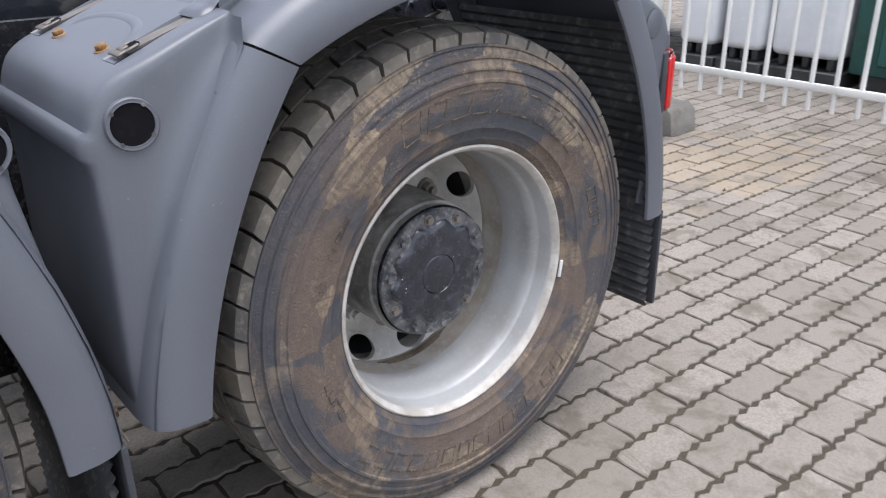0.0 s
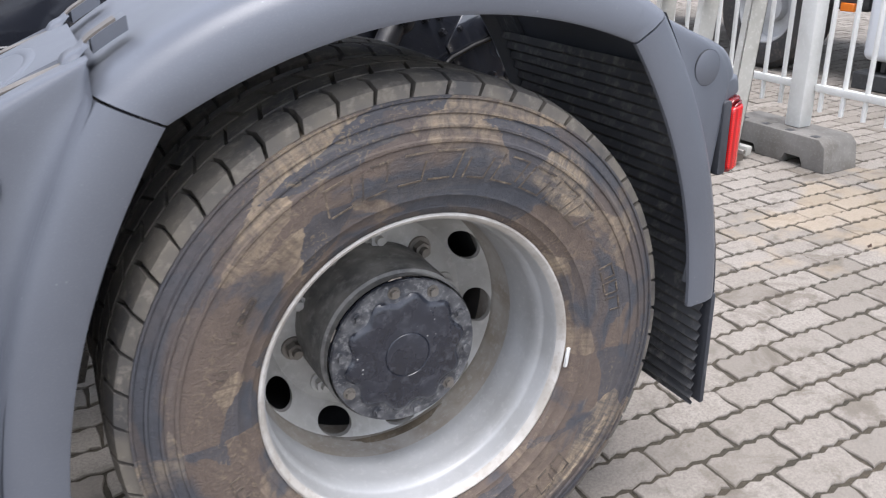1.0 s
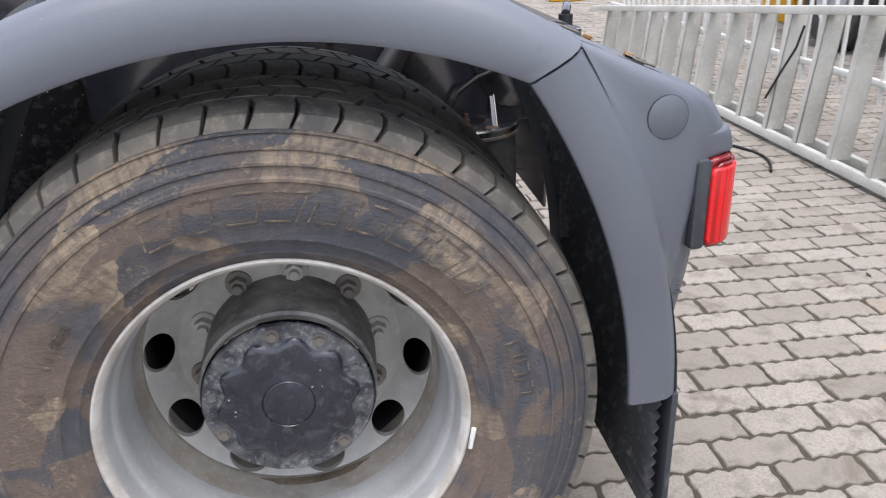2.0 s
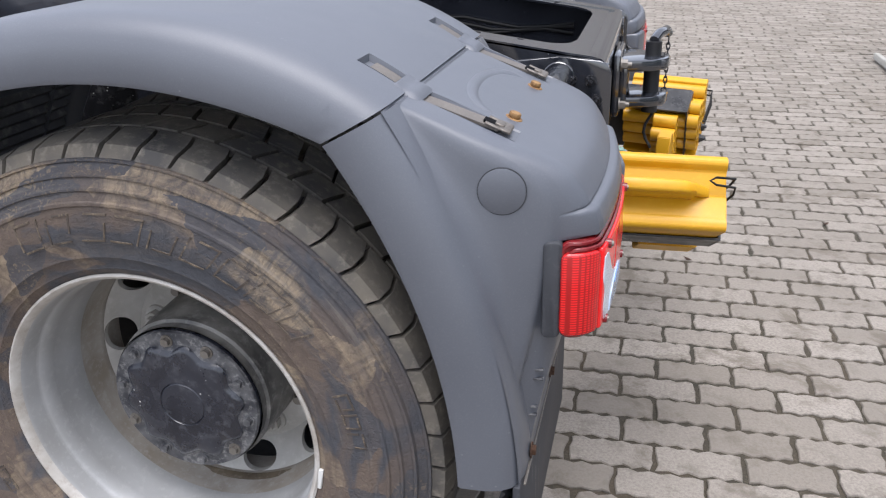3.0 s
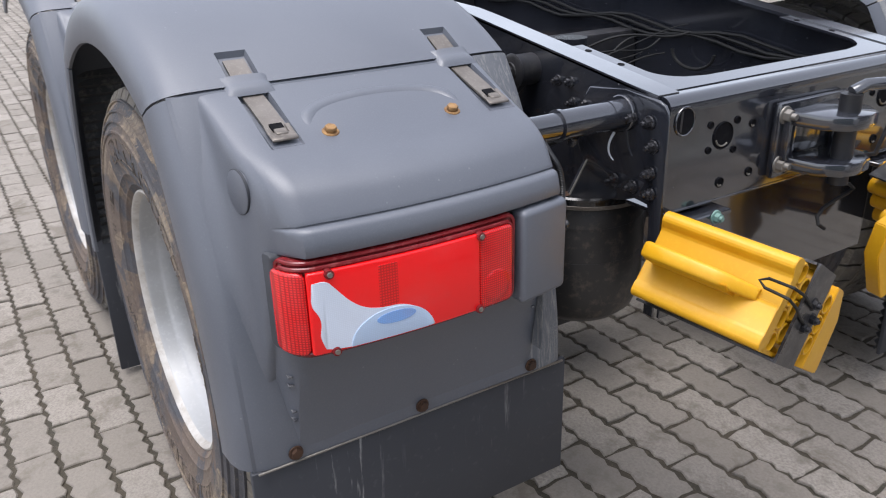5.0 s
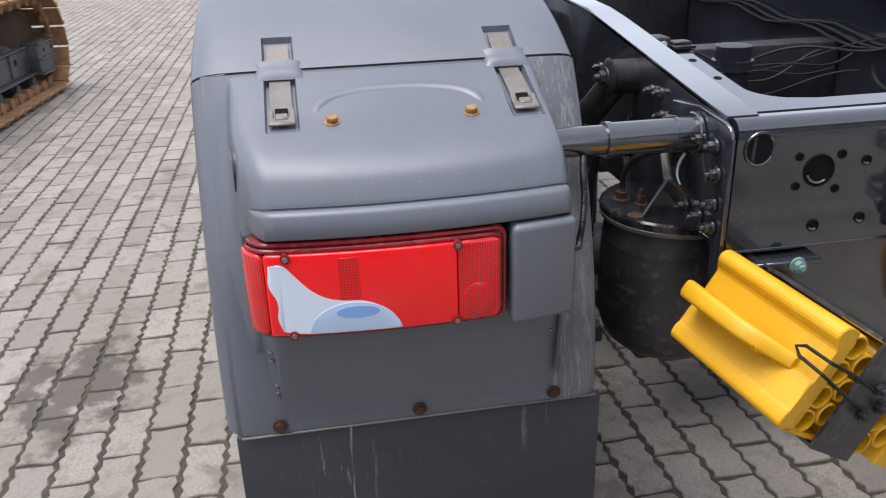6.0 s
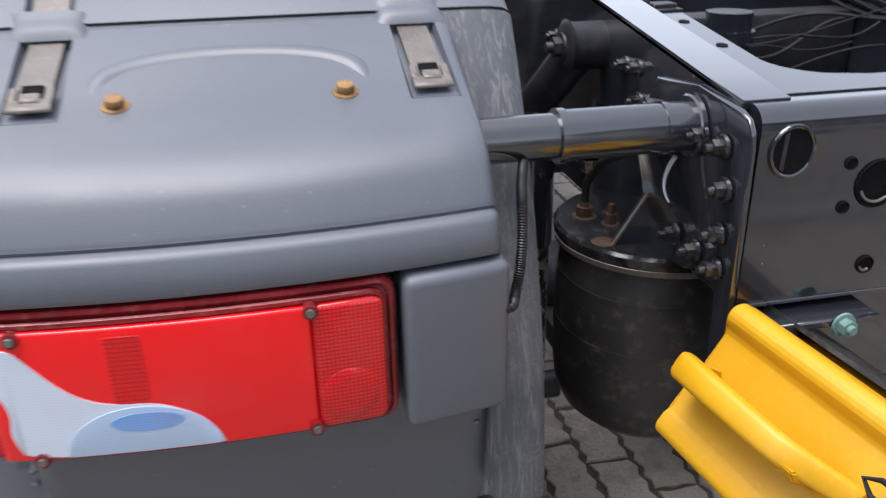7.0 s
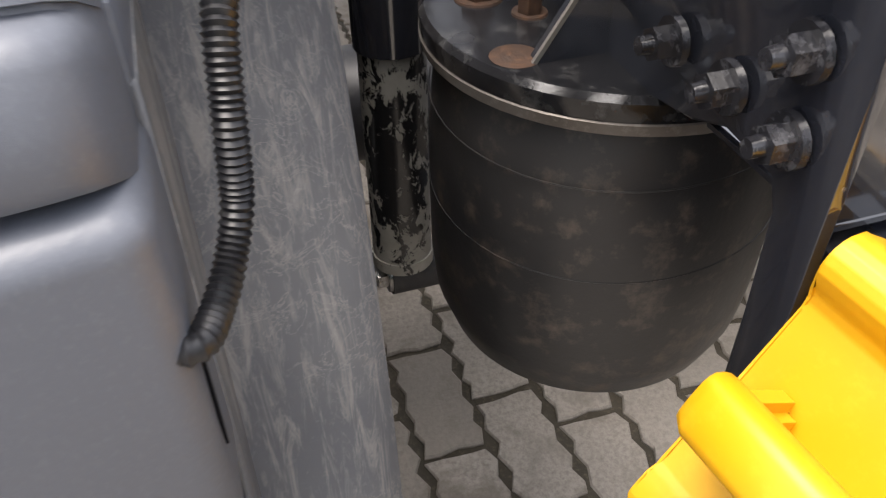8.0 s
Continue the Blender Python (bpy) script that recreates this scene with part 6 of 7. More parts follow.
def wheel_chock(far):
    """A yellow wedge of pipes with a handle in its end."""
    def chock_pt(x, u, v):
        return chock_place(far, x, u, v)

    chock = empty("wheel_chock", None, "bright yellow plastic wheel chock in a black holder", "wheel chock", "chocks at the rear")
    x0, x1, H, L = CHOCK_X, CHOCK_X + CHOCK_W, CHOCK_H, CHOCK_L

    def put(name, bm, parent=chock, mat=M_YELLOW, label=""):
        return part(name, bm, mat, parent, label)

    def slab(pts, a, b, bevel=0.003):
        bm = bmesh.new()
        lo = [bm.verts.new(chock_pt(a, u, v)) for u, v in pts]
        hi = [bm.verts.new(chock_pt(b, u, v)) for u, v in pts]
        bm.faces.new(lo)
        bm.faces.new(hi)
        n = len(pts)
        for i in range(n):
            bm.faces.new((lo[i], lo[(i + 1) % n], hi[(i + 1) % n], hi[i]))
        if bevel:
            bmesh.ops.bevel(bm, geom=list(bm.edges), offset=bevel, segments=2, affect="EDGES", clamp_overlap=True)
        return bm

    # the handle end: two bulged pipes with a flat web between them
    end = [(0.034, H)] + [(0.016 + 0.016 * math.cos(t), H - 0.016 + 0.016 * math.sin(t)) for t in [radians(90 + 18 * i) for i in range(8)]] + \
          [(0.0105, H - 0.031), (0.015, H - 0.036), (0.0155, 0.132), (0.0155, 0.084), (0.011, 0.0805), (0.0085, 0.075), (0.0085, 0.034), (0.006, 0.030), (0.004, 0.024)] + \
          [(0.014 + 0.012 * math.cos(t), 0.012 + 0.012 * math.sin(t)) for t in [radians(180 + 15 * i) for i in range(7)]] + [(0.034, 0.0), (0.040, 0.02), (0.040, H - 0.02)]
    put("end_wall", slab(end, x0, x1, 0.0015))
    # handle: a grip bar standing off the end wall on two blocks, closed below
    def slab_uvx(name, xa, xb, ua, ub, va, vb, bevel, label=""):
        return put(name, slab([(ua, va), (ub, va), (ub, vb), (ua, vb)], xa, xb, bevel), chock, M_YELLOW, label)

    bm = bmesh.new()
    rows = []
    line = [(0.012, -0.032), (0.019, -0.036), (0.06, -0.037), (0.10, -0.037), (0.142, -0.036), (0.158, -0.031), (0.172, -0.022), (0.184, -0.010), (0.196, 0.003), (0.212, 0.016)]
    for i, (dx, u) in enumerate(line):
        fat = 1.0 if 0 < i else 0.86
        rows.append([bm.verts.new(chock_pt(x0 + dx, u + 0.0125 * fat * math.copysign(abs(math.cos(t)) ** 0.6, math.cos(t)) + 0.002 * i / 9, 0.088 + (0.0165 - 0.0005 * i) * fat * math.copysign(abs(math.sin(t)) ** 0.6, math.sin(t)))) for t in [2 * math.pi * k / 16 for k in range(16)]])
    for p, q in zip(rows, rows[1:]):
        for k in range(16):
            bm.faces.new((p[k], p[(k + 1) % 16], q[(k + 1) % 16], q[k]))
    bm.faces.new(rows[0])
    bm.faces.new(rows[-1])
    put("grip_bar", bm, chock, M_YELLOW, "rounded yellow grip over a slot")
    slab_uvx("grip_block", x0 + 0.013, x0 + 0.032, -0.034, 0.018, 0.076, 0.099, 0.006)
    put("grip_floor", slab([(-0.040, 0.080), (-0.030, 0.071), (0.018, 0.0690), (0.018, 0.078), (-0.030, 0.082)], x0 + 0.014, x0 + 0.176, 0.002))
    # pipes
    r = 0.0205
    for i in range(6):
        n = 4 if i % 2 == 0 else 3
        for j in range(n):
            u = 0.048 + i * 0.0372
            v = 0.024 + (0.0425 * j if n == 4 else 0.0425 * j + 0.02125)
            bm = bmesh.new()
            outer = []
            m = 16
            # the pipes get shorter towards the thin end
            xa, xb = x0 + 0.002 + 0.11 * (i > 3), x1 - (0.062 * (i > 3) if far else 0.0)
            for x, rad in ((xa, r), (xb - 0.002, r), (xb, r - 0.0015), (xb, r - 0.004), (xb - 0.06, r - 0.005)):
                ring = []
                for k in range(m):
                    t = 2 * math.pi * k / m
                    ring.append(bm.verts.new(chock_pt(x, u + rad * math.cos(t), v + rad * math.sin(t))))
                outer.append(ring)
            for a, b in zip(outer, outer[1:]):
                for k in range(m):
                    bm.faces.new((a[k], a[(k + 1) % m], b[(k + 1) % m], b[k]))
            bm.faces.new(outer[0])
            bm.faces.new(outer[-1])
            put("pipe", bm)
    # lower wall and the closed wedge at the thin end
    put("lower_wall", slab([(0.02, 0.0), (0.180, 0.0), (0.180, 0.008), (0.02, 0.008)], x0, x1, 0.0015))
    put("thin_end", slab([(0.256, 0.0), (L - 0.004, 0.0), (L, 0.010), (L - 0.012, 0.115), (0.290, H - 0.004), (0.256, H - 0.004)], x0 + (0.145 if far else 0.11), x1 + 0.001 - (0.064 if far else 0.0), 0.002))
    return chock


def chock_holder(far):
    """The black steel band round the chock, with its wire catch."""
    h = empty("chock_holder", truck, "bent black steel chock holder with wire catch")
    H = CHOCK_H

    def chock_pt(x, u, v):
        return chock_place(far, x, u, v)

    def put(name, bm, mat, label="", turn=False):
        return part(name, place(bm, 0, 1, far) if turn else bm, mat, h, label)

    # band over the open pipe ends and round the upper and lower walls
    fro, to = (0.085, 0.182) if far else (0.082, 0.178)
    for name, xa, xb, ua, ub, va, vb in (("end_band", 0.9965, 1.0015, fro, to, -0.008, H + 0.008), ("upper_band", 0.72, 0.996, fro - 0.006, to, H + 0.0025, H + 0.0075), ("lower_band", 0.72, 0.996, fro, to, -0.0075, -0.0025)):
        bm = bmesh.new()
        vs = []
        if far:
            xa, xb = (xa - 0.044, xb - 0.044) if name == "end_band" else (xa + 0.04, xb - 0.044)
        for x in (xa, xb):
            vs += [bm.verts.new(chock_pt(x, u, v)) for u, v in ((ua, va), (ub, va), (ub, vb), (ua, vb))]
        for f in ((0, 1, 2, 3), (4, 5, 6, 7), (0, 1, 5, 4), (1, 2, 6, 5), (2, 3, 7, 6), (3, 0, 4, 7)):
            bm.faces.new([vs[i] for i in f])
        put(name, bm, M_HOLDER)
    bm = bmesh.new()
    box(bm, (0.664, 0.80, 0.62), (0.735, 0.86, 0.80), 0.004, 2)
    put("hanger", bm, M_BLACKMATT, "", True)
    bm = bmesh.new()
    pts = [chock_pt(1.003, 0.13, 0.075), chock_pt(1.006, 0.08, 0.083), chock_pt(1.012, 0.03, 0.092), chock_pt(1.006, -0.004, 0.10), chock_pt(0.965, -0.008, 0.103), chock_pt(0.952, -0.008, 0.112), chock_pt(0.965, -0.008, 0.120), chock_pt(1.006, -0.004, 0.120), chock_pt(1.010, 0.05, 0.118), chock_pt(1.003, 0.13, 0.108)]
    tube(bm, pts, 0.0028, 8)
    put("wire_catch", bm, M_CABLE, "bent black wire catch")
    for du, dv in ((0.13, 0.07), (0.13, 0.115), (0.155, 0.09)):
        bm = bmesh.new()
        c = chock_pt(1.0015, du + (0.03 if far else 0.0), dv)
        hexnut(bm, c, (1, 0, 0), 0.009, 0.008, 0.002, 0.006)
        put("holder_nut", bm, M_BLACKMATT)
    bm = bmesh.new()
    hexnut(bm, (0.735, 0.912, 0.793), (1, 0, 0), 0.010, 0.010, 0.003, 0.005)
    put("pale_cap_nut", bm, M_MINT, "pale green capped nut", True)
    bm = bmesh.new()
    box(bm, (0.664, 0.83, 0.79), (0.734, 0.96, 0.80), 0.002, 1)
    put("bracket", bm, M_BLACK, "", True)
    return h


mirrored(wheel_chock)
mirrored(chock_holder)

# ---------------------------------------------------------------- yard fence
def yard_fence(x):
    """A white bar fence: square post on a notched concrete foot, round bars, flat rails."""
    f = empty("fence", None, "white painted steel bar fence on a concrete foot", "fence")
    lo, hi = 0.372, 1.25
    for y_start, y_end in ((-3.2, 1.735), (1.835, 7.2)):
        for name, z in (("bottom_rail", lo), ("top_rail", hi)):
            bm = bmesh.new()
            box(bm, (x - 0.016, y_start, z - 0.02), (x + 0.016, y_end, z + 0.02), 0.007, 2)
            part(name, bm, M_WHITE, f)
    for k in range(-9, 37):
        y = 1.565 - 0.1287 * k
        if abs(y - 1.785) < 0.09:
            continue
        bm = bmesh.new()
        tube(bm, [(x, y, 0.252), (x, y, hi + 0.09)], 0.0125, 12)
        part("bar", bm, M_WHITE, f)
    for k in range(10, 42):
        y = 1.565 + 0.1287 * k
        bm = bmesh.new()
        tube(bm, [(x, y, 0.252), (x, y, hi + 0.09)], 0.0125, 12)
        part("bar", bm, M_WHITE, f)
    bm = bmesh.new()
    box(bm, (x - 0.085, 1.735, 0.166), (x + 0.005, 1.83, 1.6), 0.008, 2)
    part("post", bm, M_WHITE, f)
    fx, fy = 3.02, 1.83
    bm = bmesh.new()
    prof = [(-0.36, 0.0), (-0.34, 0.13), (-0.30, 0.165), (0.30, 0.165), (0.34, 0.13), (0.36, 0.0), (0.22, 0.0), (0.21, 0.06), (0.10, 0.06), (0.09, 0.0), (-0.09, 0.0), (-0.10, 0.06), (-0.21, 0.06), (-0.22, 0.0)]
    prism(bm, [(fy + a, b) for a, b in prof], fx - 0.12, fx + 0.12, "x", 0.008, 2)
    foot = part("foot", bm, M_CONCRETE, f, "weathered grey concrete foot with notches")
    for k in range(4):
        # thin dark pad on the foot, coloured as a socket's inner shade
        b2 = bmesh.new()
        yy = fy - 0.25 + 0.16 * k
        box(b2, (fx - 0.10, yy - 0.02, 0.1652), (fx - 0.06, yy + 0.02, 0.1664), 0.0)
        part("socket", b2, M_LINER, foot)
    return f


yard_fence(3.08)


def loading_ramp():
    """A long ladder-like steel frame lying on its edge, lower towards its far end: stringers and deep channel slats."""
    r = empty("steel_frame", None, "weathered white steel ladder frame lying on its edge", "steel frame")
    y0, y1 = 1.86, 6.6
    depth = 0.15
    x = 2.64
    lean = radians(6)

    def top(y):
        return 0.82 - 0.10 * (y - 2.0)

    def tilt(bm):
        return shift(bm, lambda c: Vector((x + (c.x - x) * math.cos(lean) + c.z * math.sin(lean), c.y, c.z * math.cos(lean) - (c.x - x) * math.sin(lean) * 0.2 + 0.02)))
    for xx in (x, x + depth):
        bm = bmesh.new()
        box(bm, (xx - 0.02, y0, 0.0), (xx + 0.02, y1, 0.05), 0.005, 2)
        part("lower_stringer", tilt(bm), M_RAMP, r)
        bm = bmesh.new()
        box(bm, (xx - 0.022, y0, 0.0), (xx + 0.022, y1, 0.045), 0.005, 2)
        shift(bm, lambda c: Vector((c.x, c.y, c.z + top(c.y))))
        part("upper_stringer", tilt(bm), M_RAMP, r)
    for k in range(14):
        y = 1.885 + 0.325 * k
        bm = bmesh.new()
        h = top(y) + 0.004
        box(bm, (x - 0.018, y - 0.004, 0.046), (x + depth * 0.62, y + 0.004, h), 0.0015, 1)
        box(bm, (x - 0.018, y - 0.004, 0.046), (x - 0.011, y + 0.040, h), 0.0015, 1)
        box(bm, (x + depth * 0.62 - 0.007, y - 0.004, 0.046), (x + depth * 0.62, y + 0.040, h), 0.0015, 1)
        part("slat", tilt(bm), M_RAMP, r)
    bm = bmesh.new()
    tube(bm, [(x - 0.03, 3.02, 0.66), (x - 0.035, 3.04, 0.54), (x - 0.03, 3.16, 0.36), (x - 0.03, 3.24, 0.22)], 0.007, 8)
    part("strap_end", tilt(bm), M_CABLE, r, "loose black strap end")
    # latch bracket at the near end
    bm = bmesh.new()
    box(bm, (x - 0.05, y0 - 0.06, 0.0), (x + 0.05, y0, 0.06), 0.006, 2)
    box(bm, (x - 0.012, y0 - 0.10, 0.05), (x + 0.012, y0 + 0.01, 0.075), 0.004, 1)
    part("latch", tilt(bm), M_STRAP, r, "grey steel latch bracket")
    return r


loading_ramp()


def cable_on_ground():
    bm = bmesh.new()
    pts = [(2.35 + 0.10 * math.sin(0.5 * i), 2.6 + 0.09 * i, 0.008) for i in range(12)]
    tube(bm, pts, 0.008, 8)
    return tagged(mesh_object("cable", bm, M_CABLE), "loose black cable lying on the pavers", "cable")


cable_on_ground()

# ---------------------------------------------------------------- behind the fence
def tank(x, y, w, d, h, mat, label):
    t = empty("liquid_tank", None, label, "tank", "tanks behind the fence")
    bm = bmesh.new()
    box(bm, (x, y, 0.20), (x + d, y + w, 0.20 + h), 0.06, 4)
    part("container", bm, mat, t)
    bm = bmesh.new()
    box(bm, (x - 0.02, y - 0.02, 0.0), (x + d + 0.02, y + w + 0.02, 0.12), 0.01, 1)
    part("pallet", bm, M_DARKMACH, t)
    for k in range(3):
        bm = bmesh.new()
        box(bm, (x + 0.05, y + 0.05 + k * (w - 0.15) / 2, 0.12), (x + d - 0.05, y + 0.10 + k * (w - 0.15) / 2, 0.215), 0.01, 1)
        part("pallet_block", bm, M_DARKMACH, t)
    return t


for ya, yb in ((2.42, 2.75), (2.02, 2.36), (1.43, 1.95)):
    tank(4.75, ya, yb - ya, 1.0, 1.1, M_TANK, "rounded white plastic tank on a dark pallet")


def green_box():
    g = empty("green_container", None, "dark green steel container on pavers", "container")
    bm = bmesh.new()
    # unseen upper part is assumed, made tall to cut low sky light
    box(bm, (4.8, -3.6, 0.12), (6.2, 1.38, 2.6), 0.03, 2)
    part("body", bm, M_GREEN, g)
    for k in range(6):
        bm = bmesh.new()
        box(bm, (4.77, -2.9 + 0.8 * k, 0.2), (4.8, -2.82 + 0.8 * k, 2.5), 0.01, 1)
        part("rib", bm, M_GREEN, g)
    bm = bmesh.new()
    box(bm, (4.85, -3.5, 0.0), (6.1, 1.3, 0.12), 0.0)
    part("skid", bm, M_DARKMACH, g)
    return g


green_box()


def dark_trailer():
    """A dark vehicle with a bright wheel, parked beyond the fence."""
    v = empty("parked_vehicle", None, "dark parked vehicle with a pale wheel and orange marker", "vehicle")
    bm = bmesh.new()
    # height above the view is assumed too, to shade the truck's rear faces
    box(bm, (4.9, 2.85, 0.50), (6.6, 7.4, 2.9), 0.05, 2)
    part("body", bm, M_DARKMACH, v)
    bm = bmesh.new()
    box(bm, (4.87, 2.95, 0.50), (4.9, 3.07, 0.56), 0.006, 1)
    part("marker_lamp", bm, M_ORANGE, v, "orange side marker lamp")
    for y in (3.68, 6.0):
        w = bmesh.new()
        lathe(w, [(0.28, 0.0), (0.33, -0.02), (0.44, -0.02), (0.48, 0.02), (0.48, 0.22), (0.28, 0.24)], 48)
        shift(w, lambda c: Vector((4.78 + c.y, y + c.x, 0.48 + c.z)))
        wh = part("wheel", w, M_RUBBER, v)
        b2 = bmesh.new()
        lathe(b2, [(0.285, 0.0), (0.27, -0.005), (0.25, 0.03), (0.24, 0.10), (0.12, 0.11), (0.11, 0.05), (0.0, 0.05)], 48)
        bmesh.ops.remove_doubles(b2, verts=b2.verts, dist=1e-5)
        shift(b2, lambda c: Vector((4.785 + c.y, y + c.x, 0.48 + c.z)))
        part("rim", b2, M_RIM, wh, "pale polished wheel rim")
    return v


dark_trailer()


def yellow_machine():
    m = empty("yellow_machine", None, "yellow machine frame standing on the yard", "machine")
    for (a, b) in (((5.4, 7.7, 0.0), (6.2, 8.4, 1.0)), ((3.5, 11.0, 0.0), (4.0, 11.2, 0.12))):
        bm = bmesh.new()
        box(bm, a, b, 0.03, 2)
        part("frame_block", bm, M_YELLOW, m)
    return m


yellow_machine()


def crawler_track():
    """The track of an excavator: frame beam, rollers, links and rusty shoes."""
    e = empty("crawler_track", None, "rusty excavator track with grey frame and rollers", "excavator track")
    e.matrix_basis = Matrix.Translation((-4.262, -1.906, 0.0)) @ Euler((0, 0, radians(-4.4))).to_matrix().to_4x4()
    width, tail, head = 0.60, -1.02, 2.2      # local: x along the track, y = 0 at its outer edge
    wheel_z, wheel_r = 0.415, 0.385
    bm = bmesh.new()
    prism(bm, [(-0.19, 0.215), (-0.16, 0.215), (-0.16, 0.395), (-0.19, 0.410), (-0.36, 0.56), (-0.50, 0.57), (-0.50, 0.215)], tail + 0.02, head, "x", 0.006, 1)
    beam = part("side_frame", bm, M_TRACKFRAME, e)
    for z, lip in ((0.195, -0.108), (0.402, -0.150)):
        bm = bmesh.new()
        box(bm, (tail - 0.02, -0.20, z), (head, lip, z + 0.016), 0.004, 2)
        part("flange", bm, M_TRACKFRAME, beam, "scraped bright edge of the beam")
    for x, w in ((-0.66, 0.022), (0.55, 0.022)):
        bm = bmesh.new()
        # the slot is a near-black plate, its inner shade painted
        box(bm, (x - w, -0.1605, 0.305), (x + w, -0.1580, 0.352), 0.001, 1)
        part("slot", bm, M_HOLESHADE, beam)
    for x in (-0.55, 0.35, 1.2):
        bm = bmesh.new()
        box(bm, (x - 0.012, -0.165, 0.222), (x + 0.012, -0.148, 0.398), 0.002, 1)
        part("weld_seam", bm, M_TRACKFRAME, beam)
    # guard at the idler, stepped outwards, with its own edge and two holes
    bm = bmesh.new()
    box(bm, (tail - 0.24, -0.30, 0.185), (tail + 0.10, -0.075, 0.425), 0.012, 2)
    guard = part("idler_guard", bm, M_TRACKFRAME, e)
    for z in (0.180, 0.300, 0.418):
        bm = bmesh.new()
        box(bm, (tail - 0.30 + 0.05 * (z < 0.2), -0.20, z), (tail + 0.10, -0.055, z + 0.013), 0.003, 1)
        part("guard_edge", bm, M_TRACKFRAME, guard)
    for x in (tail - 0.21, tail - 0.04):
        # near-black stub face paints the shade of a bolt hole
        bm = bmesh.new()
        tube(bm, [(x, -0.076, 0.365), (x, -0.0735, 0.365)], 0.018, 14)
        part("bolt_hole", bm, M_HOLESHADE, guard)
    bm = bmesh.new()
    lathe(bm, [(0.0, -0.10), (0.25, -0.10), (0.29, -0.07), (0.33, -0.05), (0.33, 0.05), (0.29, 0.07), (0.25, 0.10), (0.0, 0.10)], 40)
    bmesh.ops.remove_doubles(bm, verts=bm.verts, dist=1e-5)
    shift(bm, lambda c: Vector((tail + c.x, -width / 2 + c.y, wheel_z + c.z)))
    part("idler_wheel", bm, M_RUSTDARK, e)
    for k in range(9):
        bm = bmesh.new()
        x = tail + 0.16 + 0.335 * k
        tube(bm, [(x, -0.14, 0.135), (x, -0.46, 0.135)], 0.066, 18)
        tube(bm, [(x, -0.125, 0.135), (x, -0.14, 0.135)], 0.045, 14)
        part("roller", bm, M_DARKMACH, e, "dark greasy track roller")
    for x in (0.15, 1.5):
        bm = bmesh.new()
        tube(bm, [(x, -0.19, 0.645), (x, -0.42, 0.645)], 0.07, 20)
        tube(bm, [(x, -0.178, 0.645), (x, -0.19, 0.645)], 0.046, 16)
        part("carrier_roller", bm, M_DARKMACH, e)
        bm = bmesh.new()
        box(bm, (x - 0.03, -0.36, 0.46), (x + 0.03, -0.24, 0.60), 0.005, 1)
        part("roller_post", bm, M_TRACKFRAME, e)

    def shoe(x, z, rot):
        bm = bmesh.new()
        box(bm, (-0.0765, -width, -0.011), (0.0765, 0.0, 0.011), 0.004, 1)
        box(bm, (0.054, -width, -0.034), (0.074, 0.0, -0.006), 0.003, 1)
        m = Matrix.Translation((x, 0, z)) @ Euler((0, rot, 0)).to_matrix().to_4x4()
        bmesh.ops.transform(bm, matrix=m, verts=bm.verts)
        plate = part("track_shoe", bm, M_TRACK, e)
        for y in (-0.155, -0.435):
            bm = bmesh.new()
            tube(bm, [(0.0, y, 0.048), (0.0, y + 0.05, 0.048)], 0.042, 10)
            box(bm, (-0.082, y + 0.006, 0.012), (0.082, y + 0.040, 0.060), 0.006, 1)
            bmesh.ops.transform(bm, matrix=m, verts=bm.verts)
            part("chain_link", bm, M_TRACK, plate)
    pitch = 0.171
    for k in range(19):
        shoe(tail + 0.02 + pitch * k, 0.040, 0)
        shoe(tail + 0.02 + pitch * k, 0.800, math.pi)
    for k in range(7):
        t = math.pi * (k + 0.5) / 7
        shoe(tail - 0.02 - wheel_r * math.copysign(abs(math.sin(t)) ** 0.8, math.sin(t)), 0.42 - 0.38 * math.cos(t), t)
    return e


crawler_track()


def leaf(x, y, rz):
    bm = bmesh.new()
    vs = [bm.verts.new(p) for p in ((-0.02, 0, 0.004), (0, 0.009, 0.002), (0.022, 0, 0.007), (0, -0.009, 0.003))]
    bm.faces.new(vs)
    r = bmesh.ops.extrude_face_region(bm, geom=list(bm.faces))
    for v in (g for g in r["geom"] if isinstance(g, bmesh.types.BMVert)):
        v.co.z -= 0.001
    ob = mesh_object("leaf", bm, M_RUSTDARK)
    ob.matrix_world = pose(x, y, 0.0, 0, 0, rz)
    return tagged(ob, "small dry brown leaf on the pavers", "leaf", "fallen leaves")


for lx, ly, lr in ((2.3, 0.75, 20), (2.05, 1.35, 80), (1.0, 2.1, 140), (1.6, 2.6, 50)):
    leaf(lx, ly, lr)

# ---------------------------------------------------------------- pavers
COURSE, LENGTH, GAP = 0.1125, 0.225, 0.0132


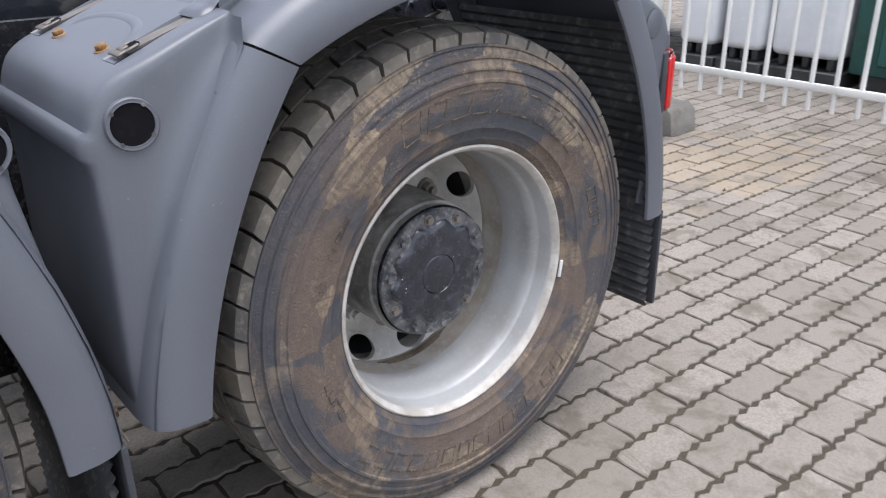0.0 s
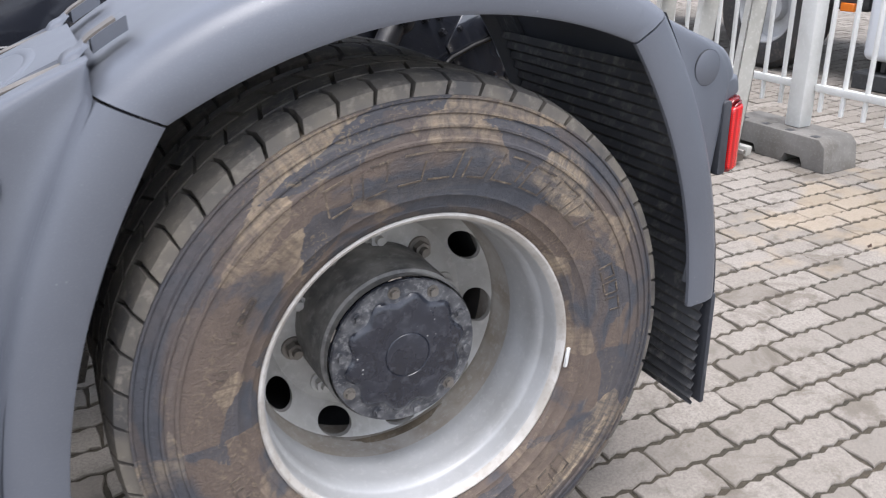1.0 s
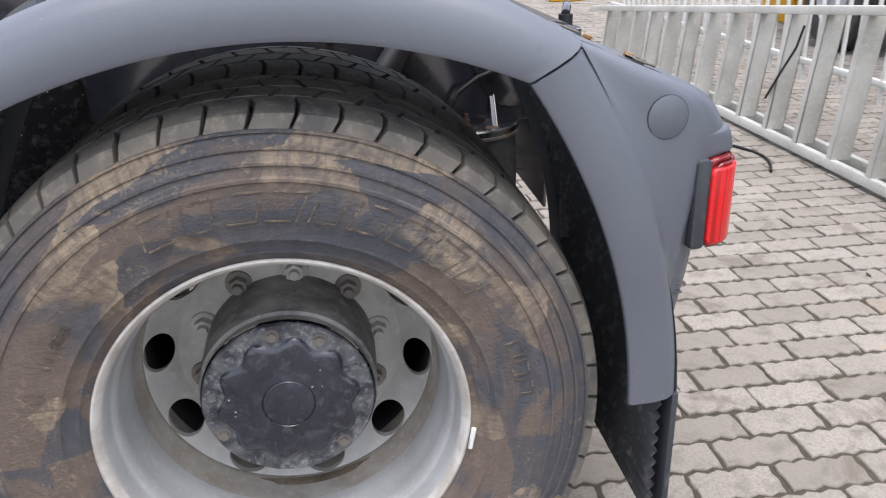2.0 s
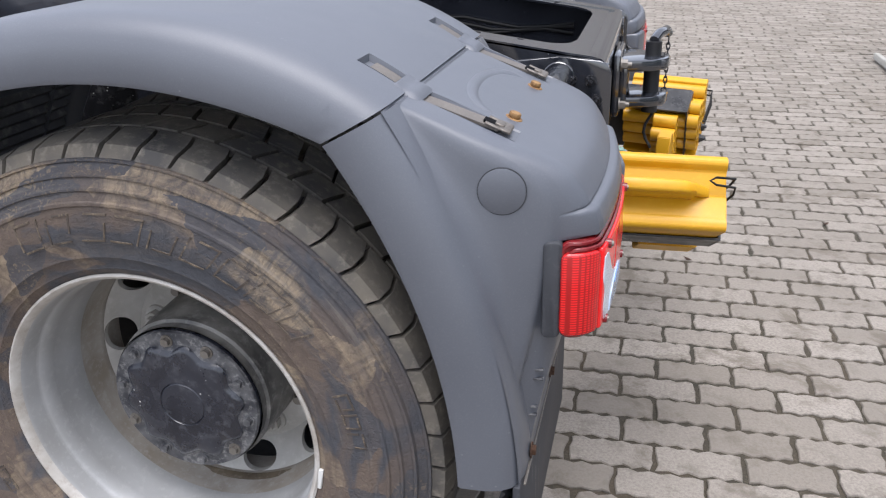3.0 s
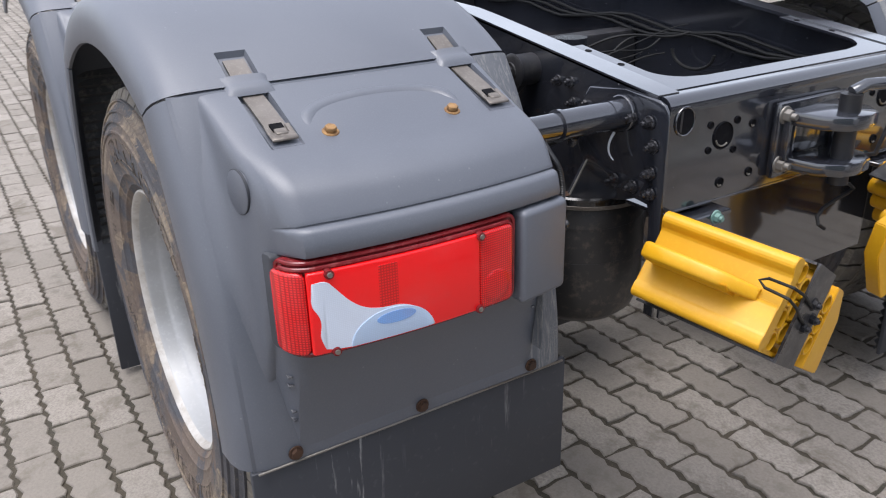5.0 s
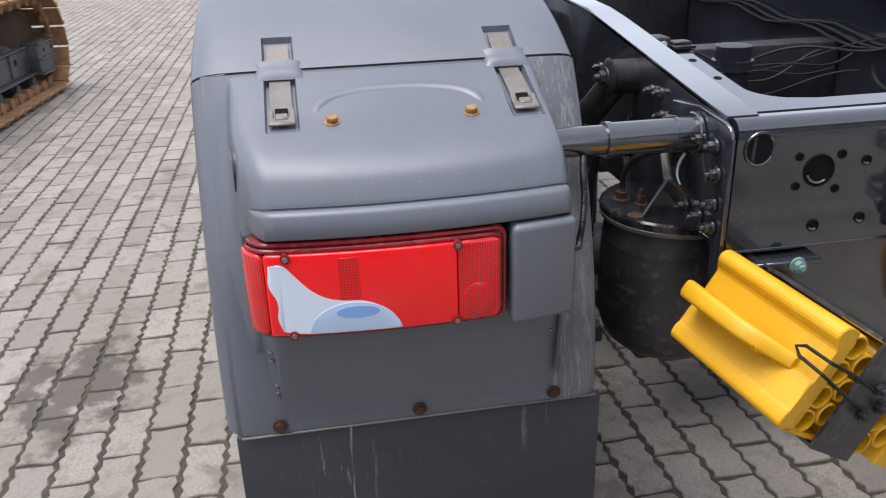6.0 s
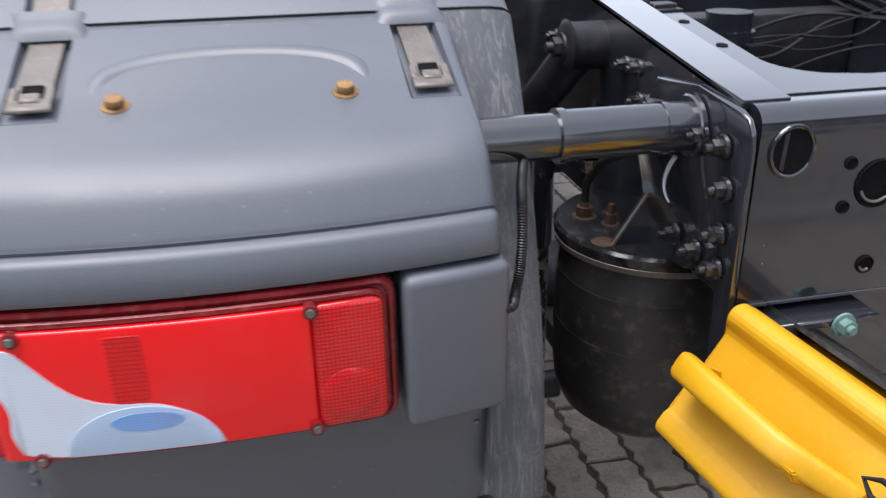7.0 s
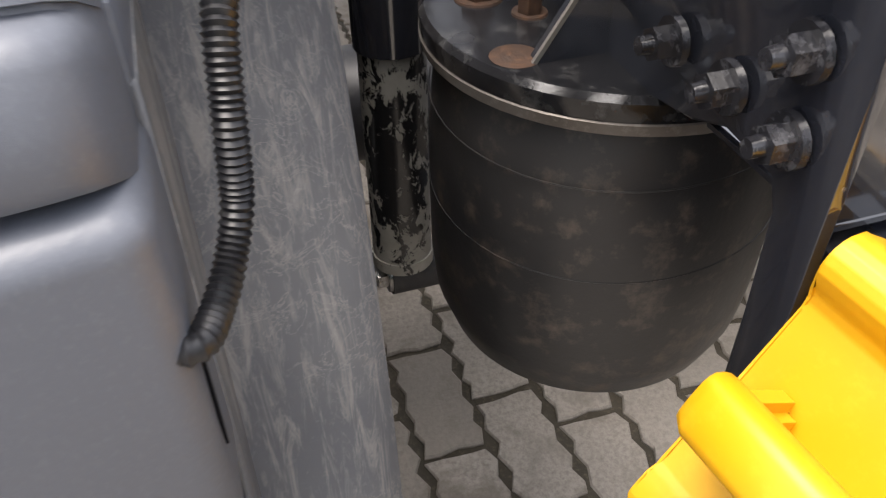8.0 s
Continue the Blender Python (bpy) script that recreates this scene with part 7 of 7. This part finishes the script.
def paver_outline(rng):
    """One paver with ragged zigzag long edges about its middle."""
    hx, hy, a = LENGTH / 2 - GAP / 2, COURSE / 2 - GAP / 2, 0.0050
    teeth = [(-1.0, -0.6), (-0.74, 1), (-0.5, -0.9), (-0.22, 1), (0.04, -1), (0.30, 0.9), (0.56, -1), (0.78, 1), (1.0, -0.5)]
    up = [(u * hx + rng.uniform(-0.004, 0.004), hy + a * w + rng.uniform(-0.0026, 0.0022)) for u, w in teeth]
    low = [(u * hx + rng.uniform(-0.004, 0.004), -hy + a * w + rng.uniform(-0.0026, 0.0022)) for u, w in reversed(teeth)]
    right = [(hx + rng.uniform(-0.004, 0.005), v * hy + rng.uniform(-0.006, 0.006)) for v in (0.5, 0.0, -0.5)]
    left = [(-hx + rng.uniform(-0.005, 0.004), v * hy + rng.uniform(-0.006, 0.006)) for v in (-0.5, 0.0, 0.5)]
    return up + right + low + left


def plain_outline(rng):
    """An oblong paver for the far yard."""
    hx, hy = LENGTH / 2 - GAP / 2, COURSE / 2 - GAP / 2
    return [(u * hx + rng.uniform(-0.004, 0.004), v * hy + rng.uniform(-0.003, 0.003)) for u, v in ((-1, 1), (-0.3, 1.1), (0.35, 0.92), (1, 1), (1, -1), (0.35, -1.08), (-0.3, -0.9), (-1, -1))]


def paver_arrays(outline):
    out = np.array(outline)
    n = len(out)
    inner = out * np.array([0.972, 0.945])
    verts = np.vstack([np.c_[inner, np.zeros(n)], np.c_[out, np.full(n, -0.0035)], np.c_[out, np.full(n, -0.016)]])
    faces = [list(range(n - 1, -1, -1))]
    for r in range(2):
        for i in range(n):
            j = (i + 1) % n
            faces.append([r * n + i, r * n + j, (r + 1) * n + j, (r + 1) * n + i])
    return verts, faces


KINDS = [paver_arrays(paver_outline(random.Random(40 + k))) for k in range(8)]
PLAIN = [paver_arrays(plain_outline(random.Random(60 + k))) for k in range(8)]
pavement = empty("pavement", None, "grey zigzag concrete pavers with dark sandy joints", "pavement", kind="structure")
paver_meshes = []
for kv, kf in KINDS:
    pm = bpy.data.meshes.new("paver")
    pm.from_pydata([tuple(v) for v in kv], [], kf)
    pm.materials.append(M_PAVER)
    pm.update()
    paver_meshes.append(pm)
prng = np.random.RandomState(7)
all_v, all_f, base = [], [], 0
near = 0
for row in range(-150, 165):
    y = row * COURSE
    off = (row % 2) * LENGTH / 2 + prng.uniform(-0.02, 0.02)
    for col in range(-76, 76):
        x = col * LENGTH + off
        away = math.hypot(x - 0.5, y - 0.6)
        if away > 16.5:
            continue
        dz = prng.normal(0, 0.0012)
        kind = prng.randint(8)
        PV, PF = KINDS[kind] if away < 7.0 else PLAIN[kind]
        tilt_x, tilt_y, turn = prng.normal(0, 0.007), prng.normal(0, 0.009), prng.normal(0, 0.010)
        if 0.66 < x < 2.6 and -0.35 < y < 1.45 and near < 300:
            near += 1
            ob = new("paver", paver_meshes[kind])
            ob.parent = pavement
            ob.matrix_basis = Matrix.LocRotScale((x, y, dz), Euler((tilt_x, tilt_y, turn)), None)
            continue
        c, s = math.cos(turn), math.sin(turn)
        px = x + PV[:, 0] * c - PV[:, 1] * s
        py = y + PV[:, 0] * s + PV[:, 1] * c
        pz = PV[:, 2] + dz - PV[:, 0] * tilt_y + PV[:, 1] * tilt_x
        all_v.append(np.c_[px, py, pz])
        all_f.extend([[base + i for i in f] for f in PF])
        base += len(PV)
field = bpy.data.meshes.new("paver_field")
field.from_pydata(np.vstack(all_v).tolist(), [], all_f)
field.materials.append(M_PAVERS)
field.update()
ob = new("paver_field", field)
ob.parent = pavement
tagged(ob, kind="stuff")
